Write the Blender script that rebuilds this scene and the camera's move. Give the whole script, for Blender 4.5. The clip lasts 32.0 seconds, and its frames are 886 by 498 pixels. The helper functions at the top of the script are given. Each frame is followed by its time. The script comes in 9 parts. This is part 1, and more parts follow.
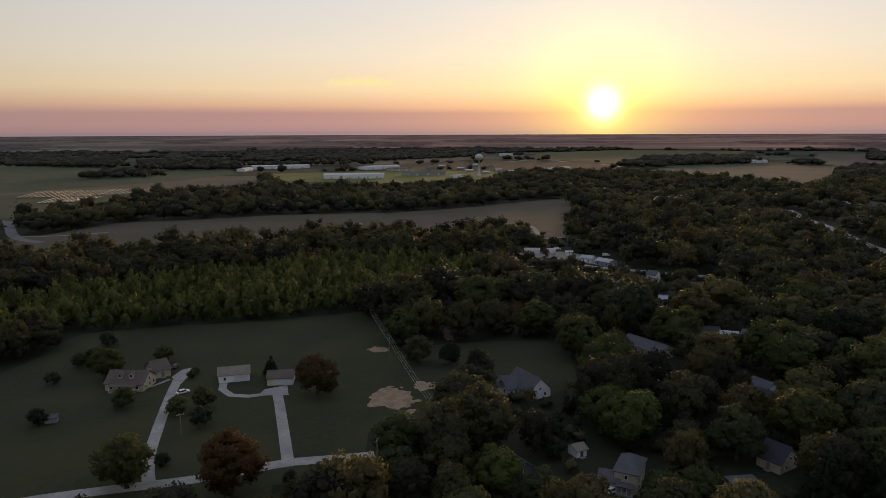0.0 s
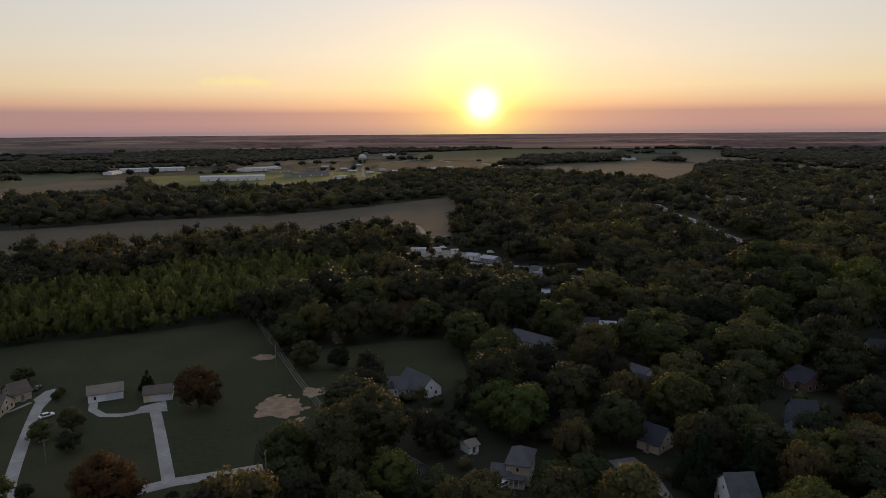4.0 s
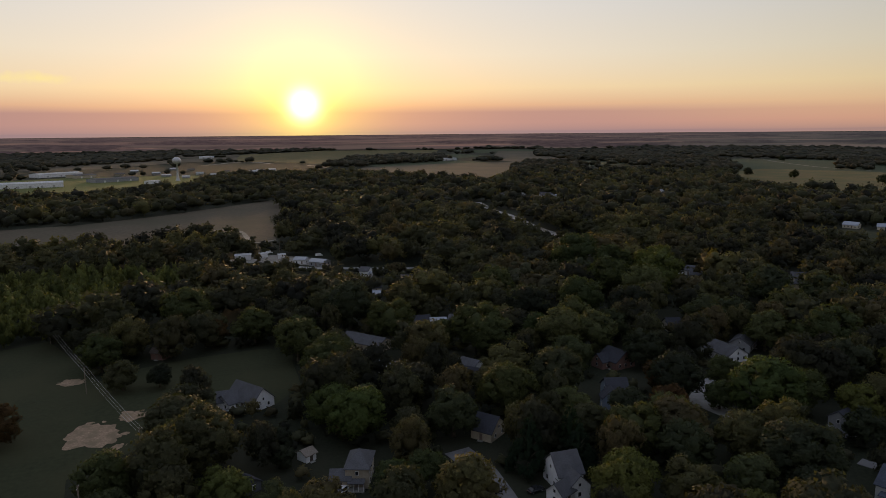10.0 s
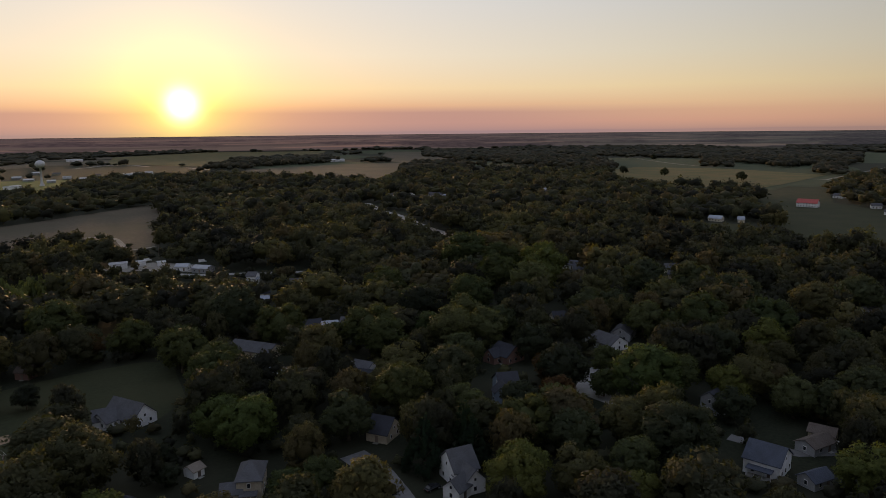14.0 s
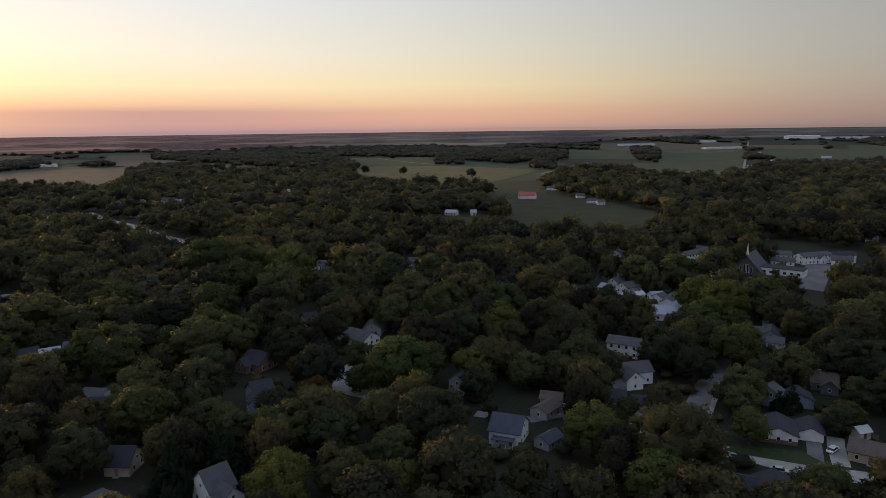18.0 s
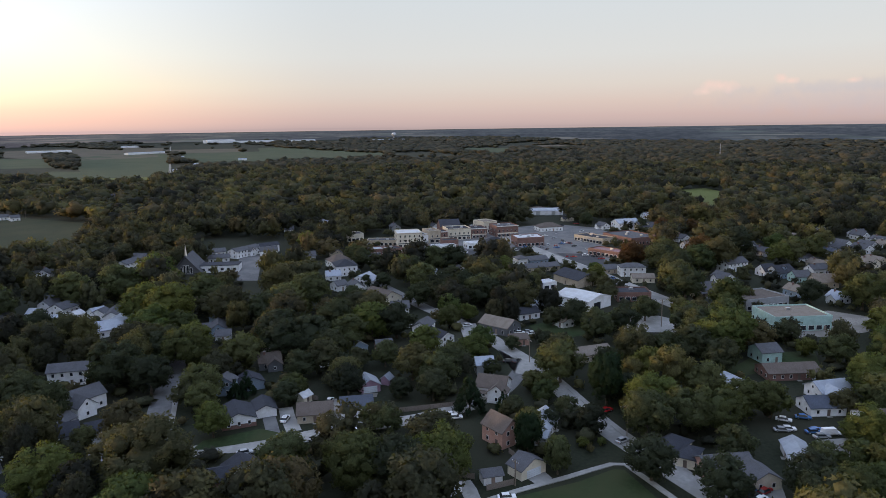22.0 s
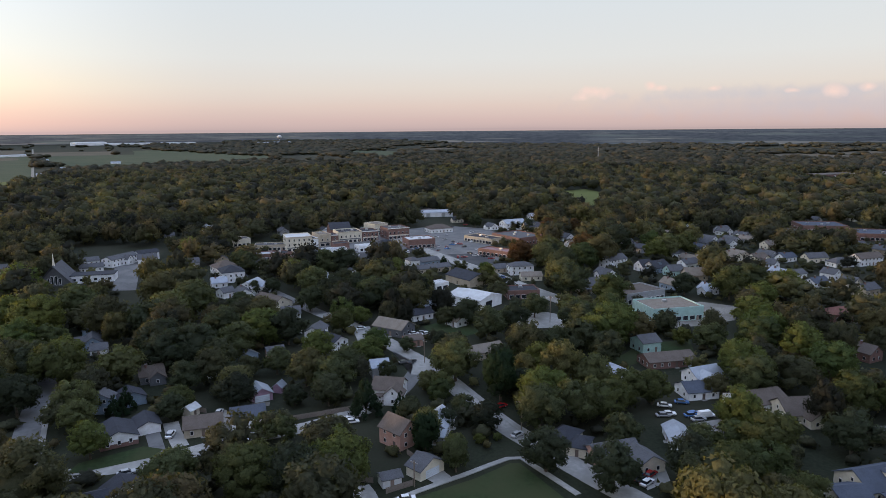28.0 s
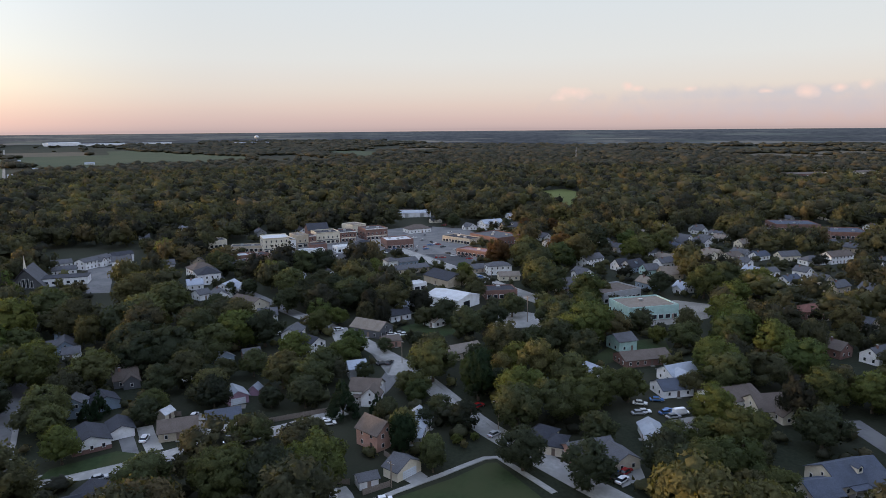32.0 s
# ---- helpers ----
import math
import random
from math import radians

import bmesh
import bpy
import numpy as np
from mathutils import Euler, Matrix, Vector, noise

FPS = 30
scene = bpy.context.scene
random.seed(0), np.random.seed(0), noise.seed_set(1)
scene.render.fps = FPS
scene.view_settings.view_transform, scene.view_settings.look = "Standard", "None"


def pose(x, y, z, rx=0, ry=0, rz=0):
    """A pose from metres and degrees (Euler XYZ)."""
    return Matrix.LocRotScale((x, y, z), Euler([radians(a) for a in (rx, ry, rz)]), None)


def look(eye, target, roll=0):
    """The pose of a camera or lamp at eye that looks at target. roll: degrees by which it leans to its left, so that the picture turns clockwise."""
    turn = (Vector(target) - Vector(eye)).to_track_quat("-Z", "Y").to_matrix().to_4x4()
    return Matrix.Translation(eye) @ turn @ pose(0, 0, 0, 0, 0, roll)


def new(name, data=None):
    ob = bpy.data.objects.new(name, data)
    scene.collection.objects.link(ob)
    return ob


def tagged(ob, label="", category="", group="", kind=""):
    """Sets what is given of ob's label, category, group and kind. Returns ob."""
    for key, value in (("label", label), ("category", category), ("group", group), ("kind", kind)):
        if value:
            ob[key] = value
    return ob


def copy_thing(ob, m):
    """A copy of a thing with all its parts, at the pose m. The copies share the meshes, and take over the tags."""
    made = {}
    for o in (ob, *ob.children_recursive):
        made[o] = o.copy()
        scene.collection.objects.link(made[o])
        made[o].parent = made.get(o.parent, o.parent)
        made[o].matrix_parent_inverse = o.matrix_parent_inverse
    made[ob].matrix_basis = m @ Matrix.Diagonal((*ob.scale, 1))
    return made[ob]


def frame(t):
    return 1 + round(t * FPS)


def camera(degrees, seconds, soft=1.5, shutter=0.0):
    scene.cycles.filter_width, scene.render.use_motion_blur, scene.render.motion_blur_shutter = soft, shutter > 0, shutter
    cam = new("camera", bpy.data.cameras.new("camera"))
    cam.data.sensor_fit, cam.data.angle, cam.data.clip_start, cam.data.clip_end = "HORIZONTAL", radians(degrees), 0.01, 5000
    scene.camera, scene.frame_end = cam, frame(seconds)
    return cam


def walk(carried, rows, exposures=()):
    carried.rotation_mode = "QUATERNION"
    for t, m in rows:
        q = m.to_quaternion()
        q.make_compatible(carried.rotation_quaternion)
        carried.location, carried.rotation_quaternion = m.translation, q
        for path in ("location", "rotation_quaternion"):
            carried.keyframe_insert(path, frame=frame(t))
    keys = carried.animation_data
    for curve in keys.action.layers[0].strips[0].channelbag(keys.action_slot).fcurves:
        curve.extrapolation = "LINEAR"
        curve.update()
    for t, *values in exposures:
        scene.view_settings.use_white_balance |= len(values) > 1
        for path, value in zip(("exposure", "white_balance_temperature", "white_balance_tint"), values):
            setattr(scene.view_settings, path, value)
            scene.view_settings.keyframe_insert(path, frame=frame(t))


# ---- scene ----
cam = camera(64.95, 32.0, soft=0.7)
ROWS = [
    (0.0, 0.01, -0.12, 90.10, 0.00, -9.53, 0.20),
    (0.5, 0.03, 0.21, 90.05, -0.79, -9.52, 0.22),
    (1.0, 0.04, 0.51, 90.00, -2.26, -9.51, 0.24),
    (1.5, 0.04, 0.78, 89.97, -3.64, -9.51, 0.26),
    (2.0, 0.04, 1.03, 89.94, -4.84, -9.52, 0.29),
    (2.5, 0.03, 1.24, 89.91, -6.00, -9.53, 0.31),
    (3.0, 0.01, 1.43, 89.90, -7.16, -9.54, 0.33),
    (3.5, -0.00, 1.60, 89.89, -8.33, -9.55, 0.35),
    (5.5, -0.08, 2.11, 89.88, -13.04, -9.58, 0.42),
    (6.0, -0.09, 2.20, 89.89, -14.24, -9.59, 0.43),
    (6.5, -0.11, 2.27, 89.89, -15.44, -9.59, 0.45),
    (7.0, -0.12, 2.34, 89.90, -16.62, -9.59, 0.45),
    (7.5, -0.13, 2.40, 89.90, -17.82, -9.59, 0.46),
    (8.0, -0.13, 2.46, 89.91, -19.02, -9.59, 0.47),
    (8.5, -0.13, 2.51, 89.91, -20.18, -9.58, 0.48),
    (9.0, -0.13, 2.55, 89.91, -21.38, -9.58, 0.48),
    (9.5, -0.12, 2.59, 89.91, -22.60, -9.57, 0.49),
    (10.0, -0.10, 2.63, 89.91, -23.77, -9.57, 0.49),
    (10.5, -0.08, 2.67, 89.91, -24.92, -9.57, 0.50),
    (11.0, -0.05, 2.71, 89.90, -26.06, -9.56, 0.51),
    (11.5, -0.01, 2.74, 89.89, -27.14, -9.56, 0.52),
    (12.0, 0.03, 2.78, 89.87, -28.28, -9.56, 0.53),
    (12.5, 0.08, 2.82, 89.85, -29.43, -9.57, 0.54),
    (13.0, 0.14, 2.87, 89.83, -30.59, -9.57, 0.55),
    (13.5, 0.20, 2.91, 89.80, -31.73, -9.58, 0.56),
    (14.0, 0.27, 2.96, 89.77, -32.87, -9.59, 0.57),
    (14.5, 0.35, 3.01, 89.73, -33.96, -9.61, 0.59),
    (16.5, 0.72, 3.27, 89.55, -38.44, -9.69, 0.66),
    (17.0, 0.83, 3.34, 89.49, -42.18, -9.71, 0.68),
    (17.5, 0.94, 3.42, 89.43, -47.91, -9.74, 0.70),
    (18.0, 1.06, 3.50, 89.37, -53.71, -9.76, 0.71),
    (18.5, 1.19, 3.58, 89.30, -59.52, -9.79, 0.73),
    (19.0, 1.31, 3.67, 89.23, -65.42, -9.82, 0.75),
    (19.5, 1.44, 3.76, 89.16, -71.34, -9.85, 0.76),
    (20.0, 1.57, 3.86, 89.08, -77.22, -9.87, 0.77),
    (20.5, 1.71, 3.95, 89.00, -83.09, -9.90, 0.78),
    (21.0, 1.84, 4.05, 88.92, -89.01, -9.92, 0.78),
    (21.5, 1.98, 4.14, 88.84, -94.76, -9.94, 0.78),
    (22.0, 2.11, 4.24, 88.76, -98.35, -9.95, 0.78),
    (22.5, 2.25, 4.33, 88.68, -98.44, -9.96, 0.78),
    (23.0, 2.38, 4.42, 88.60, -100.26, -9.97, 0.76),
    (23.5, 2.51, 4.51, 88.52, -104.66, -9.97, 0.75),
    (24.0, 2.63, 4.59, 88.44, -106.10, -9.97, 0.73),
    (24.5, 2.74, 4.67, 88.36, -106.26, -9.96, 0.71),
    (25.0, 2.86, 4.74, 88.29, -106.41, -9.95, 0.68),
    (25.5, 2.96, 4.80, 88.22, -106.57, -9.93, 0.65),
    (27.5, 3.26, 4.93, 88.00, -107.24, -9.82, 0.50),
    (28.0, 3.30, 4.92, 87.96, -107.44, -9.79, 0.46),
    (28.5, 3.33, 4.90, 87.93, -107.63, -9.76, 0.43),
    (29.0, 3.33, 4.85, 87.91, -107.83, -9.73, 0.40),
    (29.5, 3.32, 4.79, 87.90, -108.04, -9.70, 0.38),
    (30.0, 3.29, 4.69, 87.90, -108.27, -9.69, 0.36),
    (30.5, 3.23, 4.58, 87.92, -108.48, -9.69, 0.37),
    (31.0, 3.15, 4.43, 87.95, -108.71, -9.70, 0.38),
    (31.5, 3.04, 4.25, 88.00, -108.92, -9.73, 0.42),
    (32.0, 2.90, 4.04, 88.06, -109.15, -9.79, 0.48),
]
walk(cam, [(t, pose(x, y, z, 90 + pitch, roll, yaw)) for t, x, y, z, yaw, pitch, roll in ROWS],
     exposures=[(0.0, -0.35, 7300, 12), (6.0, -0.42, 7300, 12), (14.5, -0.42, 7250, 12), (17.0, -0.34, 7050, 11), (19.0, 0.18, 6650, 10), (20.0, 0.44, 6550, 10),
                (21.0, 0.64, 6450, 10), (23.0, 0.88, 6350, 10), (32.0, 0.88, 6350, 10)])
EYE_Z = 90.0

# ---- light: low sun in a hazy evening sky ----
SUN_AZ, SUN_EL = radians(12.7), radians(2.2)
SUN_DIR = Vector((math.sin(SUN_AZ) * math.cos(SUN_EL), math.cos(SUN_AZ) * math.cos(SUN_EL), math.sin(SUN_EL)))


def ramp(nodes, stops, interp="LINEAR"):
    n = nodes.new("ShaderNodeValToRGB")
    n.color_ramp.interpolation = interp
    e = n.color_ramp.elements
    while len(e) < len(stops):
        e.new(0.5)
    for k, (p, c) in zip(e, stops):
        k.position, k.color = p, (*c, 1)
    return n


def srgb(r, g, b):
    return tuple(((c / 255) / 12.92 if c < 10 else ((c / 255 + 0.055) / 1.055) ** 2.4) for c in (r, g, b))


def build_world():
    w = bpy.data.worlds.new("evening_sky")
    scene.world = w
    w.use_nodes = True
    nt = w.node_tree
    N, L = nt.nodes, nt.links
    N.clear()

    def math_node(op, a, b=None, clamp=False):
        n = N.new("ShaderNodeMath")
        n.operation, n.use_clamp = op, clamp
        for i, v in enumerate((a, b)):
            if v is None:
                continue
            if isinstance(v, (int, float)):
                n.inputs[i].default_value = v
            else:
                L.new(v, n.inputs[i])
        return n.outputs[0]

    def mix(f, a, b, mode="MIX"):
        n = N.new("ShaderNodeMix")
        n.data_type, n.blend_type, n.clamp_factor = "RGBA", mode, True
        if isinstance(f, float):
            n.inputs[0].default_value = f
        else:
            L.new(f, n.inputs[0])
        for s, v in ((n.inputs[6], a), (n.inputs[7], b)):
            if isinstance(v, tuple):
                s.default_value = (*v, 1)
            else:
                L.new(v, s)
        return n.outputs[2]

    tc = N.new("ShaderNodeTexCoord")
    nrm = N.new("ShaderNodeVectorMath")
    nrm.operation = "NORMALIZE"
    L.new(tc.outputs["Generated"], nrm.inputs[0])
    sep = N.new("ShaderNodeSeparateXYZ")
    L.new(nrm.outputs[0], sep.inputs[0])
    x, y, z = sep.outputs
    dot = N.new("ShaderNodeVectorMath")
    dot.operation = "DOT_PRODUCT"
    L.new(nrm.outputs[0], dot.inputs[0])
    dot.inputs[1].default_value = SUN_DIR
    cos_a = dot.outputs["Value"]
    # azimuth away from the sun, 1 towards it and 0 opposite
    hz = math_node("SQRT", math_node("ADD", math_node("MULTIPLY", x, x), math_node("ADD", math_node("MULTIPLY", y, y), 1e-5)))
    sa = math_node("DIVIDE", math_node("ADD", math_node("MULTIPLY", x, math.sin(SUN_AZ)), math_node("MULTIPLY", y, math.cos(SUN_AZ))), hz)
    sunward = math_node("ADD", math_node("MULTIPLY", sa, 0.5), 0.5, True)
    # soft cloud wisps bend the layers a little
    wisp = N.new("ShaderNodeTexNoise")
    mp = N.new("ShaderNodeMapping")
    mp.inputs["Scale"].default_value = (2.0, 2.0, 26.0)
    L.new(nrm.outputs[0], mp.inputs[0])
    L.new(mp.outputs[0], wisp.inputs["Vector"])
    wisp.inputs["Scale"].default_value, wisp.inputs["Detail"].default_value = 1.6, 4.0
    zz = math_node("ADD", z, math_node("MULTIPLY", math_node("SUBTRACT", wisp.outputs[0], 0.5), 0.006))
    elev = math_node("POWER", math_node("MAXIMUM", zz, 0.0), 0.5)      # root of the sine: fine steps near the horizon

    def s(deg):
        return math.sin(radians(deg)) ** 0.5
    def air(r, g, b):
        return tuple(c * f for c, f in zip(srgb(r, g, b), (1.28, 1.36, 1.48)))
    near = ramp(N, [(0.0, air(158, 133, 142)), (s(0.7), air(188, 146, 145)), (s(1.5), air(184, 144, 143)), (s(2.1), air(228, 182, 152)),
                    (s(3.4), air(248, 222, 182)), (s(6.0), air(242, 231, 212)), (s(10.5), air(226, 226, 226)), (s(30), srgb(212, 214, 220)), (1.0, srgb(184, 204, 246))])

    def bright(r, g, b):
        return tuple(c * 1.24 for c in air(r, g, b))
    clear_side = ramp(N, [(0.0, bright(176, 138, 128)), (s(0.7), bright(224, 166, 134)), (s(1.5), bright(230, 178, 138)), (s(2.1), bright(234, 194, 148)),
                          (s(3.4), bright(234, 210, 162)), (s(6.0), air(238, 228, 202)), (s(10.5), air(216, 218, 218)), (s(30), srgb(212, 214, 220)), (1.0, srgb(184, 204, 246))])

    def dim(r, g, b, f=0.575):
        return tuple(c * f for c in srgb(r, g, b))
    far = ramp(N, [(0.0, dim(196, 174, 172)), (s(0.8), dim(220, 193, 186)), (s(1.8), dim(231, 209, 198)), (s(3.2), dim(234, 223, 213)),
                   (s(5.5), dim(232, 231, 228)), (s(10.5), dim(224, 230, 234)), (s(30), srgb(190, 200, 218)), (0.98, srgb(183, 203, 245)), (1.0, srgb(184, 204, 246))])
    for r in (near, far, clear_side):
        L.new(elev, r.inputs[0])
    k = N.new("ShaderNodeMapRange")
    k.interpolation_type = "SMOOTHSTEP"
    k.inputs[1].default_value, k.inputs[2].default_value = 0.18, 1.08
    L.new(sa, k.inputs[0])
    k = k.outputs[0]
    # the dark haze layer lies on the sun's one side only
    side = math_node("DIVIDE", math_node("SUBTRACT", math_node("MULTIPLY", x, math.cos(SUN_AZ)), math_node("MULTIPLY", y, math.sin(SUN_AZ))), hz)
    h = N.new("ShaderNodeMapRange")
    h.interpolation_type = "SMOOTHSTEP"
    h.inputs[1].default_value, h.inputs[2].default_value = 0.25, 0.85
    L.new(side, h.inputs[0])
    base = mix(k, far.outputs[0], mix(h.outputs[0], near.outputs[0], clear_side.outputs[0]))
    # the sun's own disc and the bright air round it
    off = math_node("SUBTRACT", 1.0, cos_a)

    def glow(width_deg, amount, colour):
        e = math_node("MULTIPLY", off, -1.0 / (1 - math.cos(radians(width_deg))))
        return mix(math_node("MULTIPLY", math_node("POWER", 2.718, e), amount), (0.0, 0.0, 0.0), colour)
    lit = base
    for wd, am, c in ((16.0, 1.0, (0.14, 0.12, 0.02)), (5.0, 1.0, (0.55, 0.48, 0.0)), (2.0, 1.0, (0.7, 0.7, 0.0)), (1.05, 1.0, (2.4, 2.6, 2.6))):
        lit = mix(1.0, lit, glow(wd, am, c), "ADD")
    # small sunlit cloud tops over a grey bank, low in the sky away from the sun, and one wisp near it
    puff = N.new("ShaderNodeTexNoise")
    L.new(nrm.outputs[0], puff.inputs["Vector"])
    puff.inputs["Scale"].default_value, puff.inputs["Detail"].default_value = 55.0, 5.0
    ragged = math_node("MULTIPLY", math_node("SUBTRACT", puff.outputs[0], 0.5), 2.4)

    def cloud(az, el, wide, tall, colour, amount, lit, rough=1.0):
        c = Vector((math.sin(radians(az)) * math.cos(radians(el)), math.cos(radians(az)) * math.cos(radians(el)), math.sin(radians(el))))
        d = N.new("ShaderNodeVectorMath")
        d.operation = "SUBTRACT"
        L.new(nrm.outputs[0], d.inputs[0])
        d.inputs[1].default_value = c
        q = N.new("ShaderNodeVectorMath")
        q.operation = "MULTIPLY"
        L.new(d.outputs[0], q.inputs[0])
        q.inputs[1].default_value = (1 / radians(wide), 1 / radians(wide), 1 / radians(tall))
        ln = N.new("ShaderNodeVectorMath")
        ln.operation = "LENGTH"
        L.new(q.outputs[0], ln.inputs[0])
        m = math_node("MULTIPLY", math_node("SUBTRACT", math_node("ADD", 1.0, math_node("MULTIPLY", ragged, rough)), ln.outputs["Value"]), amount, True)
        return mix(m, lit, colour)
    lit = cloud(136, 1.7, 20.0, 1.5, dim(200, 198, 208), 0.6, lit, 0.35)
    lit = cloud(134, 2.45, 17.0, 0.55, dim(204, 204, 212), 0.5, lit, 0.5)
    for az, el, wide, tall in ((119.7, 2.77, 1.42, 0.58), (118.5, 2.35, 0.83, 0.38), (123.8, 3.12, 0.67, 0.46), (124.4, 2.94, 0.50, 0.29), (128.2, 2.85, 0.58, 0.25), (136.2, 2.39, 0.83, 0.58), (138.3, 2.63, 0.54, 0.38), (139.9, 2.77, 0.54, 0.46), (133.6, 2.54, 0.67, 0.21)):
        lit = cloud(az, el, wide, tall, dim(255, 224, 212), 1.0, lit, 0.8)
    lit = cloud(-6.0, 3.9, 3.2, 0.4, air(255, 236, 172), 0.9, lit)
    sky = N.new("ShaderNodeTexSky")
    sky.sky_type, sky.sun_disc = "NISHITA", False
    sky.sun_elevation, sky.sun_rotation = SUN_EL, SUN_AZ
    sky.air_density, sky.dust_density, sky.ozone_density = 1.0, 2.0, 1.0
    sk = N.new("ShaderNodeVectorMath")
    sk.operation = "SCALE"
    L.new(sky.outputs[0], sk.inputs[0])
    sk.inputs[3].default_value = 0.1
    total = mix(0.12, lit, sk.outputs[0])
    bg = N.new("ShaderNodeBackground")
    L.new(total, bg.inputs[0])
    bg.inputs[1].default_value = 1.0
    out = N.new("ShaderNodeOutputWorld")
    L.new(bg.outputs[0], out.inputs[0])


build_world()
sun = new("sun", bpy.data.lights.new("sun", "SUN"))
sun.data.energy, sun.data.angle, sun.data.color = 4.2, radians(7.0), (1.0, 0.64, 0.34)
sun.matrix_world = look((SUN_DIR * 1000)[:], (0, 0, 0))


# ---- materials ----
def material(name, base, rough=0.8, metal=0.0, spread=0.25, grain=3.0, blotch=0.15, bump=0.0, tint=None, vary=0.0, coord="Object"):
    """A surface with grain and blotches round one base colour. grain, blotch: scales per metre; tint: a second colour for the blotches; vary: shift by object."""
    m = bpy.data.materials.new(name)
    m.use_nodes = True
    nt = m.node_tree
    N, L = nt.nodes, nt.links
    p = N["Principled BSDF"]
    p.inputs["Roughness"].default_value, p.inputs["Metallic"].default_value = rough, metal
    p.inputs["Specular IOR Level"].default_value = 0.2 if rough > 0.75 else 0.5
    tc = N.new("ShaderNodeTexCoord")
    geo = N.new("ShaderNodeNewGeometry")
    vec = geo.outputs["Position"] if coord == "World" else tc.outputs["Object"]
    n1, n2 = N.new("ShaderNodeTexNoise"), N.new("ShaderNodeTexNoise")
    for n, sc, d in ((n1, grain, 5.0), (n2, blotch, 4.0)):
        L.new(vec, n.inputs["Vector"])
        n.inputs["Scale"].default_value, n.inputs["Detail"].default_value = sc, d
    dark = tuple(c * (1 - spread) for c in base)
    light = tuple(min(1, c * (1 + spread)) for c in base)
    r1 = ramp(N, [(0.3, dark), (0.7, light)])
    L.new(n1.outputs[0], r1.inputs[0])
    col = r1.outputs[0]
    mx = N.new("ShaderNodeMix")
    mx.data_type = "RGBA"
    r2 = ramp(N, [(0.42, (0, 0, 0)), (0.62, (1, 1, 1))])
    L.new(n2.outputs[0], r2.inputs[0])
    L.new(r2.outputs[0], mx.inputs[0])
    L.new(col, mx.inputs[6])
    if tint:
        mx.inputs[7].default_value = (*tint, 1)
    else:
        mm = N.new("ShaderNodeMix")
        mm.data_type, mm.blend_type = "RGBA", "MULTIPLY"
        mm.inputs[0].default_value = 1.0
        L.new(col, mm.inputs[6])
        mm.inputs[7].default_value = (0.86, 0.85, 0.83, 1)
        L.new(mm.outputs[2], mx.inputs[7])
    col = mx.outputs[2]
    if vary:
        oi = N.new("ShaderNodeObjectInfo")
        hs = N.new("ShaderNodeHueSaturation")
        mr = N.new("ShaderNodeMapRange")
        mr.inputs[3].default_value, mr.inputs[4].default_value = 1 - vary, 1 + vary
        L.new(oi.outputs["Random"], mr.inputs[0])
        L.new(mr.outputs[0], hs.inputs["Value"])
        L.new(col, hs.inputs["Color"])
        col = hs.outputs[0]
    L.new(col, p.inputs["Base Color"])
    if bump:
        b = N.new("ShaderNodeBump")
        b.inputs["Strength"].default_value, b.inputs["Distance"].default_value = bump, 0.1
        L.new(n1.outputs[0], b.inputs["Height"])
        L.new(b.outputs[0], p.inputs["Normal"])
    return m


